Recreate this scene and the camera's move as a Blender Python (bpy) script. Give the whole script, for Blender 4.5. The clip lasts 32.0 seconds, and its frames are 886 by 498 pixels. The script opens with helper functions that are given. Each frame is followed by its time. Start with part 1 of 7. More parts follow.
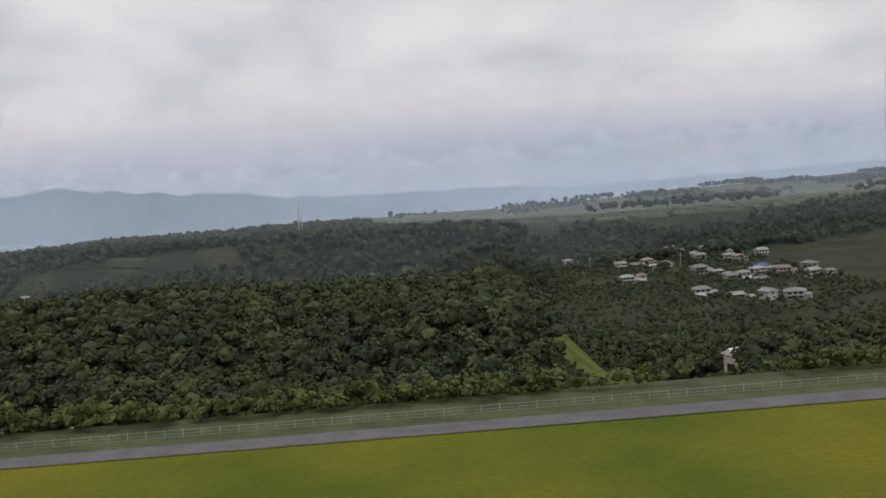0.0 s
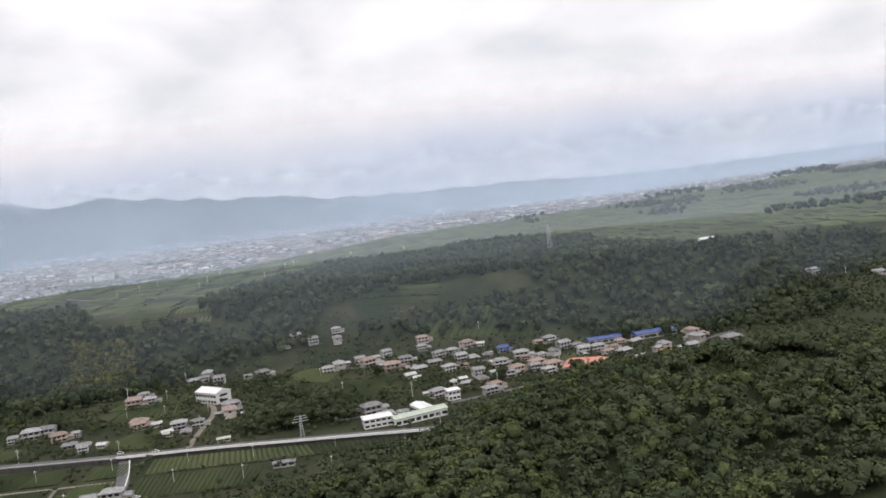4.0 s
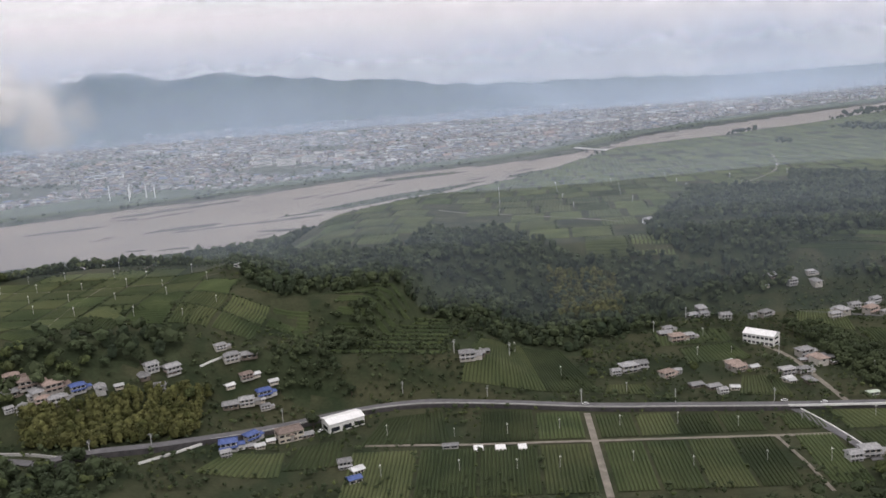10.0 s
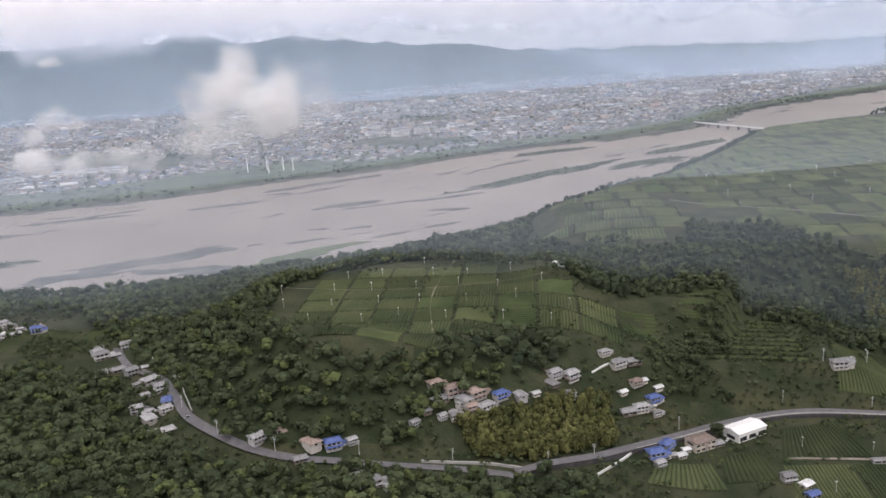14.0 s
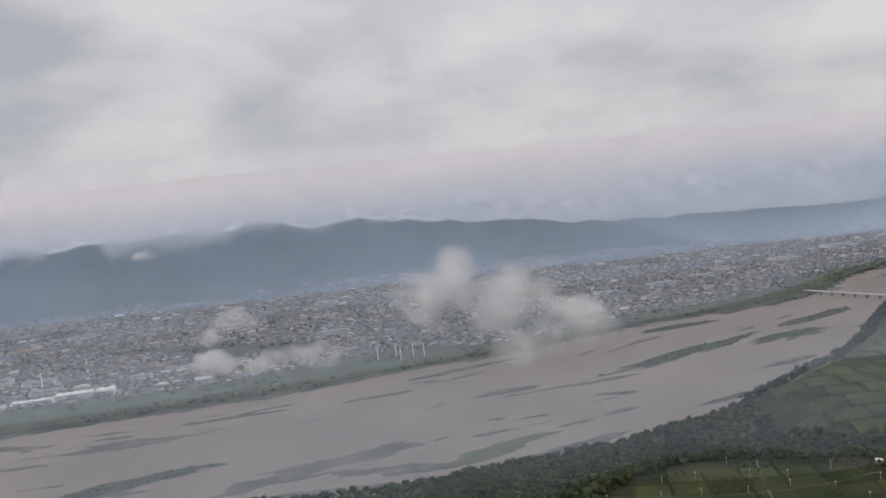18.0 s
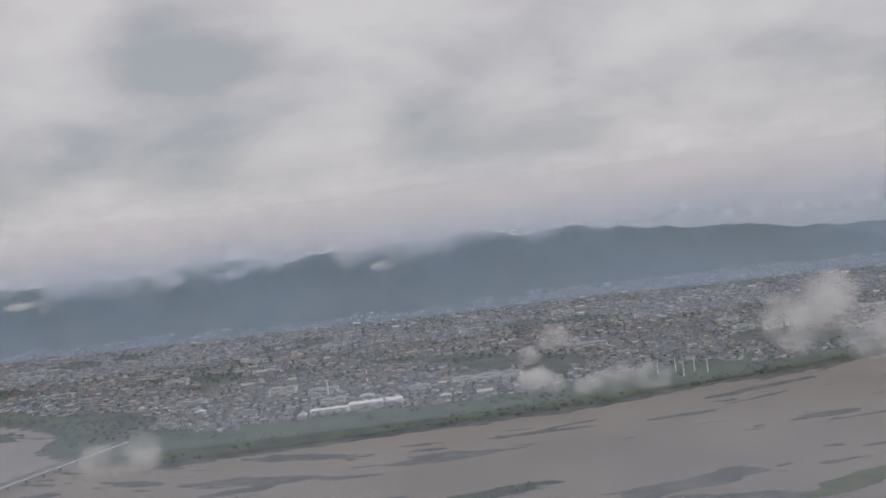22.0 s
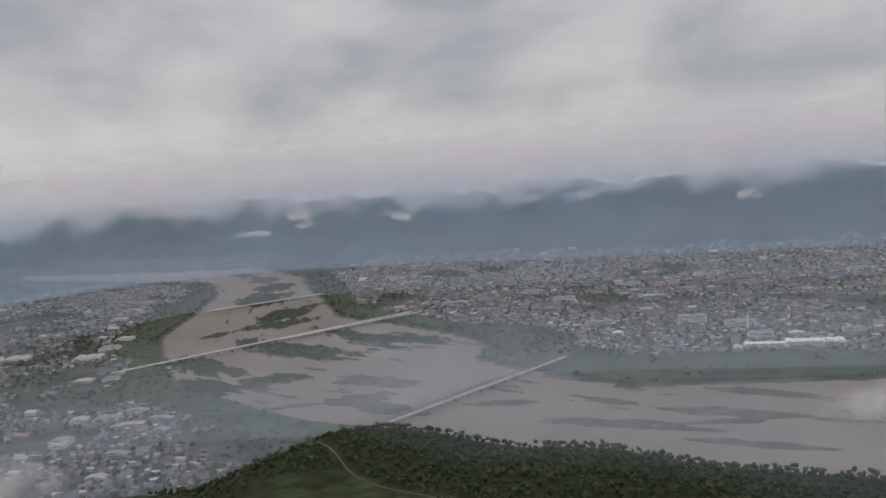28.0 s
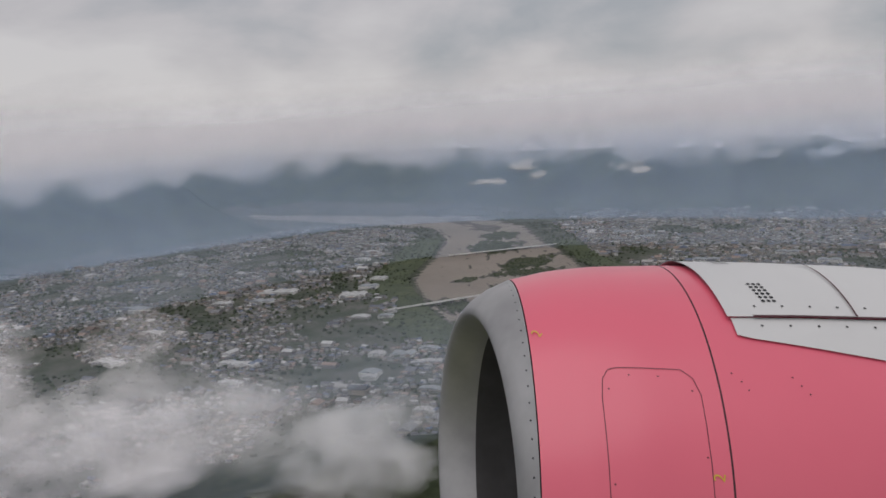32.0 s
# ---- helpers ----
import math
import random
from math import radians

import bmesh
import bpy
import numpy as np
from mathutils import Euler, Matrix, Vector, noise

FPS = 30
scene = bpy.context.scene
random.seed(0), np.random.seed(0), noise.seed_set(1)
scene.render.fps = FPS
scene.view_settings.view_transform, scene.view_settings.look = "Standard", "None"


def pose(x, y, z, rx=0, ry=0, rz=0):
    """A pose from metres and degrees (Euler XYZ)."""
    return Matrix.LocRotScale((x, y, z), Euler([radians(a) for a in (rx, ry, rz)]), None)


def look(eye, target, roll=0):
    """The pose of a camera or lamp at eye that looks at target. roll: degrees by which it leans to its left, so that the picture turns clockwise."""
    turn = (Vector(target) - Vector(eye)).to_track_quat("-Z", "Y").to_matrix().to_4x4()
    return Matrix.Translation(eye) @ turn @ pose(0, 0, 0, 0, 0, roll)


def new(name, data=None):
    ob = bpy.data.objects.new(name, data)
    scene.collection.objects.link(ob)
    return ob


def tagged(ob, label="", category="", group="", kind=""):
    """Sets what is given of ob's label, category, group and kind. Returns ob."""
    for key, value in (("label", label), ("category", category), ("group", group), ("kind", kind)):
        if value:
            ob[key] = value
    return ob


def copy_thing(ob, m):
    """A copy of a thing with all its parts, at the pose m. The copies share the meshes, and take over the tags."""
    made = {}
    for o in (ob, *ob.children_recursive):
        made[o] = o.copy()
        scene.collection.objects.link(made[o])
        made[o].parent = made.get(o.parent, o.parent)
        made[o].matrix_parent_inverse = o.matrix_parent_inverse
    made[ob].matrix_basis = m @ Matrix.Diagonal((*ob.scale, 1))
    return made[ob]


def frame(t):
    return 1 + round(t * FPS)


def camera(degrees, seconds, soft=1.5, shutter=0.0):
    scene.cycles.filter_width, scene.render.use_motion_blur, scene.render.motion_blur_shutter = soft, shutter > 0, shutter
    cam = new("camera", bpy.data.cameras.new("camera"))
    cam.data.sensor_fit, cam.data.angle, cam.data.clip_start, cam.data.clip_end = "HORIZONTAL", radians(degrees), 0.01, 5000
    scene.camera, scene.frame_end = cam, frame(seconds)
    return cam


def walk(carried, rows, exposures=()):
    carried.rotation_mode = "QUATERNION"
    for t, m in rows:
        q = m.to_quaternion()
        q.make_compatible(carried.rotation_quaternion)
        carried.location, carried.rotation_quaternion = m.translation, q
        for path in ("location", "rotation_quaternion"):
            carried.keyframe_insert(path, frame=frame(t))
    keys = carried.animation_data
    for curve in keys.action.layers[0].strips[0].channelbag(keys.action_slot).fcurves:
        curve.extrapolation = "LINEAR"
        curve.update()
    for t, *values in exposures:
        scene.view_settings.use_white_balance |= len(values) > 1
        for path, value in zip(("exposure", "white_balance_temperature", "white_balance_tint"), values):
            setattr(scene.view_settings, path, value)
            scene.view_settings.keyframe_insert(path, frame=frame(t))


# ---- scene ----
cam = camera(53.08, 32.0, soft=1.6)
# seconds, eye, target, roll
PATH = [
    (0, (2.08, 7.66, 18.80), (1.02, 107.41, 11.92), -4.77),
    (0.5, (-14.33, 6.11, 21.47), (-14.60, 105.87, 14.53), -4.49),
    (1, (-30.79, 4.60, 24.53), (-31.33, 104.39, 18.03), -4.51),
    (1.5, (-47.30, 3.12, 27.92), (-48.44, 102.91, 21.61), -4.90),
    (2, (-63.88, 1.64, 31.55), (-65.75, 101.41, 25.05), -5.59),
    (2.5, (-80.53, 0.16, 35.39), (-82.27, 99.92, 28.70), -6.28),
    (3, (-97.23, -1.34, 39.36), (-98.55, 98.42, 32.47), -6.73),
    (3.5, (-113.99, -2.84, 43.43), (-114.72, 96.89, 36.15), -6.99),
    (4, (-130.81, -4.36, 47.56), (-131.65, 95.32, 39.60), -6.89),
    (4.5, (-147.67, -5.88, 51.71), (-148.75, 93.72, 42.91), -6.64),
    (5, (-164.56, -7.41, 55.86), (-166.19, 92.10, 46.08), -6.26),
    (5.5, (-181.49, -8.93, 59.98), (-183.92, 90.44, 49.10), -5.73),
    (6, (-198.44, -10.45, 64.07), (-201.72, 88.79, 52.18), -5.35),
    (6.5, (-215.40, -11.95, 68.09), (-218.73, 87.18, 55.37), -4.93),
    (7, (-232.36, -13.42, 72.05), (-236.06, 85.62, 58.68), -4.68),
    (7.5, (-249.31, -14.86, 75.94), (-253.51, 84.00, 61.44), -4.57),
    (8, (-266.25, -16.25, 79.75), (-270.70, 82.36, 63.76), -4.70),
    (8.5, (-283.16, -17.61, 83.49), (-287.65, 80.84, 66.49), -4.66),
    (9, (-300.03, -18.91, 87.14), (-304.77, 79.41, 69.47), -4.43),
    (9.5, (-316.87, -20.15, 90.73), (-322.27, 77.88, 71.77), -4.31),
    (10, (-333.65, -21.34, 94.25), (-339.69, 76.30, 73.52), -3.97),
    (10.5, (-350.38, -22.48, 97.71), (-356.86, 74.92, 76.00), -3.90),
    (11, (-367.04, -23.56, 101.11), (-373.59, 73.73, 78.93), -3.82),
    (11.5, (-383.64, -24.60, 104.47), (-390.26, 72.65, 82.10), -3.97),
    (12, (-400.18, -25.59, 107.79), (-407.11, 71.60, 85.31), -4.28),
    (12.5, (-416.64, -26.55, 111.09), (-423.62, 70.58, 88.31), -4.06),
    (13, (-433.03, -27.48, 114.37), (-440.75, 69.47, 91.09), -3.98),
    (13.5, (-449.34, -28.41, 117.63), (-457.73, 68.32, 93.68), -3.76),
    (14, (-465.59, -29.35, 120.90), (-474.46, 67.09, 95.99), -3.55),
    (14.5, (-481.77, -30.31, 124.18), (-490.96, 65.92, 98.58), -3.34),
    (15, (-497.89, -31.32, 127.47), (-507.16, 64.86, 101.68), -3.17),
    (15.5, (-513.94, -32.40, 130.78), (-523.08, 63.96, 105.66), -3.08),
    (16, (-529.95, -33.57, 134.12), (-538.70, 63.30, 110.86), -3.23),
    (16.5, (-545.90, -34.86, 137.49), (-554.89, 62.89, 118.42), -3.60),
    (17, (-561.81, -36.30, 140.89), (-570.68, 62.44, 127.83), -4.39),
    (17.5, (-577.70, -37.92, 144.33), (-586.57, 61.31, 135.73), -5.02),
    (18, (-593.55, -39.75, 147.81), (-603.52, 59.57, 141.71), -5.87),
    (18.5, (-609.40, -41.81, 151.32), (-621.02, 57.37, 145.94), -6.04),
    (19, (-625.24, -44.14, 154.87), (-639.03, 54.73, 149.09), -6.15),
    (19.5, (-641.08, -46.78, 158.44), (-657.43, 51.68, 152.29), -6.36),
    (20, (-656.94, -49.75, 162.04), (-675.85, 48.23, 155.54), -6.58),
    (20.5, (-672.83, -53.08, 165.66), (-693.92, 44.44, 159.01), -6.68),
    (21, (-688.74, -56.81, 169.28), (-712.20, 40.20, 163.03), -6.81),
    (21.5, (-704.70, -60.96, 172.90), (-730.56, 35.50, 167.65), -6.84),
    (22, (-720.71, -65.55, 176.50), (-748.96, 30.30, 172.75), -6.86),
    (22.5, (-736.78, -70.62, 180.07), (-767.45, 24.53, 177.57), -6.77),
    (23, (-752.91, -76.17, 183.60), (-786.01, 18.17, 181.75), -6.76),
    (23.5, (-769.10, -82.23, 187.07), (-804.67, 11.21, 185.37), -6.57),
    (24, (-785.36, -88.81, 190.46), (-823.12, 3.78, 188.80), -6.46),
    (24.5, (-801.68, -95.90, 193.75), (-841.60, -4.23, 192.18), -6.31),
    (25, (-818.07, -103.53, 196.93), (-860.36, -12.92, 195.24), -6.06),
    (25.5, (-834.52, -111.67, 199.97), (-879.12, -22.20, 197.38), -5.76),
    (26, (-851.02, -120.31, 202.85), (-897.88, -32.09, 198.31), -5.65),
    (26.5, (-867.55, -129.43, 205.55), (-916.53, -42.48, 199.24), -5.48),
    (27, (-884.10, -139.01, 208.05), (-935.03, -53.32, 200.08), -5.33),
    (27.5, (-900.65, -149.00, 210.33), (-953.35, -64.58, 200.56), -5.26),
    (28, (-917.17, -159.36, 212.36), (-971.68, -76.14, 202.17), -4.92),
    (28.5, (-933.63, -170.01, 214.12), (-989.83, -87.98, 203.50), -4.70),
    (29, (-950.00, -180.89, 215.58), (-1008.09, -100.24, 204.58), -4.39),
    (29.5, (-966.22, -191.90, 216.74), (-1026.30, -112.81, 205.15), -4.30),
    (30, (-982.26, -202.95, 217.57), (-1044.19, -125.38, 205.39), -4.36),
    (30.5, (-998.06, -213.92, 218.05), (-1061.73, -137.88, 205.23), -4.38),
    (31, (-1013.55, -224.67, 218.16), (-1078.89, -150.18, 204.69), -4.16),
    (31.5, (-1028.65, -235.05, 217.88), (-1095.58, -162.06, 203.99), -3.98),
    (32, (-1043.30, -244.90, 217.22), (-1111.74, -173.36, 203.12), -3.76),
]
EXPOSURE = [(t, e, 6500, tint) for t, e, tint in ((0.0, -0.12, 11), (1.0, 0.28, 11), (3.0, 0.44, 11), (6.0, 0.2, 13), (9.0, 0.2, 13), (13.0, 0.42, 15), (16.0, 0.52, 15), (17.0, 0.05, 13), (18.0, -0.3, 12), (20.0, -0.42, 12), (24.0, -0.52, 12), (32.0, -0.52, 12))]
walk(cam, [(t, look(eye, target, roll)) for t, eye, target, roll in PATH], EXPOSURE)

# ---- light ----
world = bpy.data.worlds.new("overcast_sky")
scene.world = world
world.use_nodes = True
wt = world.node_tree
wt.nodes.clear()


def wn(kind, **props):
    n = wt.nodes.new(kind)
    for key, value in props.items():
        if key in ("operation", "blend_type", "data_type", "sky_type", "noise_dimensions", "vector_type"):
            setattr(n, key, value)
    return n


SUN_EL, SUN_ROT = radians(48), radians(160)
sky = wn("ShaderNodeTexSky", sky_type="NISHITA")
sky.sun_disc, sky.sun_elevation, sky.sun_rotation = False, SUN_EL, SUN_ROT
w_coord = wn("ShaderNodeTexCoord")
w_sep = wn("ShaderNodeSeparateXYZ")
wt.links.new(w_coord.outputs["Generated"], w_sep.inputs[0])
# the cloud deck: direction laid onto a flat layer overhead
w_z = wn("ShaderNodeMath", operation="MAXIMUM")
wt.links.new(w_sep.outputs[2], w_z.inputs[0])
w_z.inputs[1].default_value = 0.0
w_add = wn("ShaderNodeMath", operation="ADD")
wt.links.new(w_z.outputs[0], w_add.inputs[0])
w_add.inputs[1].default_value = 1.0
w_dx = wn("ShaderNodeMath", operation="DIVIDE")
w_dy = wn("ShaderNodeMath", operation="DIVIDE")
wt.links.new(w_sep.outputs[0], w_dx.inputs[0])
wt.links.new(w_sep.outputs[1], w_dy.inputs[0])
wt.links.new(w_add.outputs[0], w_dx.inputs[1])
wt.links.new(w_add.outputs[0], w_dy.inputs[1])
w_vec = wn("ShaderNodeCombineXYZ")
wt.links.new(w_dx.outputs[0], w_vec.inputs[0])
wt.links.new(w_dy.outputs[0], w_vec.inputs[1])
w_up = wn("ShaderNodeMath", operation="MULTIPLY")
w_up.inputs[1].default_value = 1.7
wt.links.new(w_z.outputs[0], w_up.inputs[0])
wt.links.new(w_up.outputs[0], w_vec.inputs[2])
w_n1 = wn("ShaderNodeTexNoise")
w_n1.inputs["Scale"].default_value, w_n1.inputs["Detail"].default_value = 5.2, 8.0
w_n1.inputs["Roughness"].default_value, w_n1.inputs["Distortion"].default_value = 0.5, 0.2
wt.links.new(w_vec.outputs[0], w_n1.inputs["Vector"])
w_ramp = wn("ShaderNodeValToRGB")
w_ramp.color_ramp.elements[0].position, w_ramp.color_ramp.elements[0].color = 0.40, (0.555, 0.58, 0.615, 1)
w_ramp.color_ramp.elements[1].position, w_ramp.color_ramp.elements[1].color = 0.60, (0.92, 0.90, 0.90, 1)
e = w_ramp.color_ramp.elements.new(0.5)
e.color = (0.775, 0.755, 0.77, 1)
w_n2 = wn("ShaderNodeTexNoise")
w_n2.inputs["Scale"].default_value, w_n2.inputs["Detail"].default_value, w_n2.inputs["Distortion"].default_value = 2.3, 3.0, 0.2
wt.links.new(w_vec.outputs[0], w_n2.inputs["Vector"])
w_both = wn("ShaderNodeMix", data_type="FLOAT")
w_both.inputs[0].default_value = 0.42
wt.links.new(w_n1.outputs["Fac"], w_both.inputs[2])
wt.links.new(w_n2.outputs["Fac"], w_both.inputs[3])
wt.links.new(w_both.outputs[0], w_ramp.inputs[0])
w_sky = wn("ShaderNodeMix", data_type="RGBA", blend_type="MIX")
w_scale = wn("ShaderNodeVectorMath", operation="SCALE")
wt.links.new(sky.outputs[0], w_scale.inputs[0])
w_scale.inputs["Scale"].default_value = 0.1
w_sky.inputs[0].default_value = 0.9
wt.links.new(w_scale.outputs[0], w_sky.inputs[6])
wt.links.new(w_ramp.outputs[0], w_sky.inputs[7])
w_low = wn("ShaderNodeMapRange")
for key, value in (("From Min", 0.05), ("From Max", 0.6), ("To Min", 0.95), ("To Max", 0.94)):
    w_low.inputs[key].default_value = value
wt.links.new(w_z.outputs[0], w_low.inputs["Value"])
w_lit = wn("ShaderNodeVectorMath", operation="SCALE")
wt.links.new(w_sky.outputs[2], w_lit.inputs[0])
wt.links.new(w_low.outputs[0], w_lit.inputs["Scale"])
w_bg = wn("ShaderNodeBackground")
w_bg.inputs["Strength"].default_value = 1.0
w_out = wn("ShaderNodeOutputWorld")
wt.links.new(w_lit.outputs[0], w_bg.inputs["Color"])
wt.links.new(w_bg.outputs[0], w_out.inputs["Surface"])

sun_data = bpy.data.lights.new("sun", "SUN")
sun_data.energy, sun_data.angle, sun_data.color = 1.35, radians(60), (1.0, 0.965, 0.92)
sun = new("sun", sun_data)
sun.matrix_world = look((0, 0, 900), (-150, 400, 0))

# ---- materials ----


def material(name, base, second=None, scale=1.0, rough=0.85, metal=0.0, bump=0.0, bump_scale=None, fine=None,
             mottle=0.45, per_object=0.0, per_island=0.0, contrast=(0.35, 0.65), detail=4.0, coat=0.0, spec=None):
    """A surface of two base colours mixed by grain at two scales, with relief."""
    m = bpy.data.materials.new(name)
    m.use_nodes = True
    t = m.node_tree
    b = t.nodes["Principled BSDF"]
    b.inputs["Roughness"].default_value, b.inputs["Metallic"].default_value = rough, metal
    if coat:
        b.inputs["Coat Weight"].default_value, b.inputs["Coat Roughness"].default_value = coat, 0.3
    if spec is not None:
        b.inputs["Specular IOR Level"].default_value = spec
    geo = t.nodes.new("ShaderNodeNewGeometry")
    coord = geo.outputs["Position"]
    n = t.nodes.new("ShaderNodeTexNoise")
    n.inputs["Scale"].default_value, n.inputs["Detail"].default_value = scale, detail
    t.links.new(coord, n.inputs["Vector"])
    r = t.nodes.new("ShaderNodeValToRGB")
    r.color_ramp.elements[0].position, r.color_ramp.elements[1].position = contrast
    r.color_ramp.elements[0].color = (*base, 1)
    r.color_ramp.elements[1].color = (*(second or [c * 1.25 for c in base]), 1)
    t.links.new(n.outputs["Fac"], r.inputs[0])
    out = r.outputs[0]
    if fine:
        n2 = t.nodes.new("ShaderNodeTexNoise")
        n2.inputs["Scale"].default_value, n2.inputs["Detail"].default_value = fine, 3.0
        t.links.new(coord, n2.inputs["Vector"])
        mr = t.nodes.new("ShaderNodeMapRange")
        mr.inputs["To Min"].default_value, mr.inputs["To Max"].default_value = 1 - mottle, 1 + mottle
        t.links.new(n2.outputs["Fac"], mr.inputs["Value"])
        mul = t.nodes.new("ShaderNodeVectorMath")
        mul.operation = "SCALE"
        t.links.new(out, mul.inputs[0])
        t.links.new(mr.outputs[0], mul.inputs["Scale"])
        out = mul.outputs[0]
    if per_object or per_island:
        src = geo.outputs["Random Per Island"]
        if per_object:
            src = t.nodes.new("ShaderNodeObjectInfo").outputs["Random"]
        amount = per_object or per_island
        mr = t.nodes.new("ShaderNodeMapRange")
        mr.inputs["To Min"].default_value, mr.inputs["To Max"].default_value = 1 - amount, 1 + amount
        t.links.new(src, mr.inputs["Value"])
        mul = t.nodes.new("ShaderNodeVectorMath")
        mul.operation = "SCALE"
        t.links.new(out, mul.inputs[0])
        t.links.new(mr.outputs[0], mul.inputs["Scale"])
        out = mul.outputs[0]
    t.links.new(out, b.inputs["Base Color"])
    if bump:
        nb = t.nodes.new("ShaderNodeTexNoise")
        nb.inputs["Scale"].default_value, nb.inputs["Detail"].default_value = bump_scale or scale * 4, 4.0
        t.links.new(coord, nb.inputs["Vector"])
        bp = t.nodes.new("ShaderNodeBump")
        bp.inputs["Strength"].default_value, bp.inputs["Distance"].default_value = min(1.0, bump), 0.3
        t.links.new(nb.outputs["Fac"], bp.inputs["Height"])
        t.links.new(bp.outputs[0], b.inputs["Normal"])
    return m


def palette(name, colours, rough=0.7, fine=0.8):
    """Paint whose colour differs from piece to piece, for roofs and walls seen in crowds."""
    m = bpy.data.materials.new(name)
    m.use_nodes = True
    t = m.node_tree
    b = t.nodes["Principled BSDF"]
    b.inputs["Roughness"].default_value = rough
    geo = t.nodes.new("ShaderNodeNewGeometry")
    r = t.nodes.new("ShaderNodeValToRGB")
    r.color_ramp.interpolation = "CONSTANT"
    for k, c in enumerate(colours):
        el = r.color_ramp.elements[k] if k < 2 else r.color_ramp.elements.new(k / len(colours))
        el.position = k / len(colours)
        el.color = (*c, 1)
    t.links.new(geo.outputs["Random Per Island"], r.inputs[0])
    n2 = t.nodes.new("ShaderNodeTexNoise")
    n2.inputs["Scale"].default_value = fine
    t.links.new(geo.outputs["Position"], n2.inputs["Vector"])
    mr = t.nodes.new("ShaderNodeMapRange")
    mr.inputs["To Min"].default_value, mr.inputs["To Max"].default_value = 0.65, 1.3
    t.links.new(n2.outputs["Fac"], mr.inputs["Value"])
    mul = t.nodes.new("ShaderNodeVectorMath")
    mul.operation = "SCALE"
    t.links.new(r.outputs[0], mul.inputs[0])
    t.links.new(mr.outputs[0], mul.inputs["Scale"])
    t.links.new(mul.outputs[0], b.inputs["Base Color"])
    return m


M_GROUND = material("grassy_earth", (0.0215, 0.0315, 0.0145), (0.052, 0.054, 0.029), 0.06, 0.95, fine=0.9, bump=0.6, bump_scale=0.6, spec=0.2)
M_AIRGRASS = material("airfield_grass", (0.070, 0.100, 0.010), (0.150, 0.150, 0.014), 0.05, 0.95, fine=1.8, mottle=0.3, bump=0.5, bump_scale=3.0, spec=0.1)
M_ASPHALT = material("asphalt", (0.095, 0.092, 0.098), (0.13, 0.126, 0.13), 0.4, 0.9, fine=5.0, bump=0.2)
M_CONCRETE = material("concrete", (0.36, 0.35, 0.33), (0.46, 0.45, 0.43), 0.4, 0.85, fine=3.0, bump=0.2)
M_RETAIN = material("damp_retaining_wall", (0.045, 0.042, 0.045), (0.075, 0.07, 0.07), 0.5, 0.8, fine=3.0, bump=0.4)
M_WHITEWALL = material("white_render", (0.72, 0.71, 0.68), (0.8, 0.79, 0.77), 0.8, 0.7, fine=4.0)
M_TEA = material("tea_hedge", (0.0275, 0.04125, 0.01625), (0.055, 0.07125, 0.02875), 0.06, 0.9, fine=2.5, per_object=0.35, bump=0.5, bump_scale=4, spec=0.2)
M_TEALIGHT = material("young_tea_hedge", (0.050, 0.066, 0.0275), (0.084, 0.098, 0.042), 0.06, 0.9, fine=2.5, per_object=0.18, bump=0.5, bump_scale=4, spec=0.2)
M_LITTER = material("woodland_floor", (0.024, 0.0336, 0.0156), (0.0408, 0.0504, 0.0252), 0.1, 0.95, fine=0.9, spec=0.2)
M_FIELDSOIL = material("field_soil", (0.05, 0.05, 0.026), (0.085, 0.075, 0.045), 0.2, 0.95, fine=2.0)
M_PATH = material("pale_farm_track", (0.15, 0.135, 0.11), (0.23, 0.205, 0.17), 0.3, 0.95, fine=2.0)
M_TREE = material("dark_foliage", (0.03229, 0.0442, 0.0221), (0.05897, 0.0741, 0.0364), 0.04, 0.9, fine=1.1, mottle=0.35, per_island=0.32, spec=0.2)
M_TREEWARM = material("olive_foliage", (0.0375, 0.05, 0.01875), (0.075, 0.09, 0.035), 0.05, 0.9, fine=1.1, per_island=0.4, spec=0.2)
M_SHRUB = material("bright_shrub_foliage", (0.050, 0.066, 0.018), (0.095, 0.112, 0.034), 0.3, 0.9, fine=1.6, per_island=0.4, spec=0.2)
M_CEDAR = material("cedar_foliage", (0.02523, 0.0364, 0.021), (0.04452, 0.0574, 0.0308), 0.04, 0.95, fine=0.8, mottle=0.35, per_island=0.3, spec=0.2)
M_BAMBOO = material("bamboo_foliage", (0.05, 0.056, 0.018), (0.10, 0.10, 0.036), 0.2, 0.9, fine=1.2, per_island=0.4, spec=0.2)
M_TRUNK = material("bark", (0.06, 0.045, 0.035), (0.1, 0.08, 0.06), 2.0, 0.95, bump=0.6)
M_WATER = material("muddy_water", (0.185, 0.155, 0.128), (0.228, 0.192, 0.159), 0.008, 0.5, fine=0.02, mottle=0.12, spec=0.22, bump=0.15, bump_scale=0.35)
M_SAND = material("grey_river_gravel", (0.070, 0.067, 0.062), (0.125, 0.118, 0.108), 0.05, 0.95, fine=0.6, bump=0.4)
M_BARGREEN = material("river_bar_grass", (0.035, 0.044, 0.028), (0.07, 0.08, 0.046), 0.05, 0.95, fine=0.6, bump=0.4, spec=0.2)
M_BARGRASS = material("mown_bar_grass", (0.07, 0.085, 0.035), (0.11, 0.125, 0.055), 0.05, 0.95, fine=0.6, bump=0.3, spec=0.2)
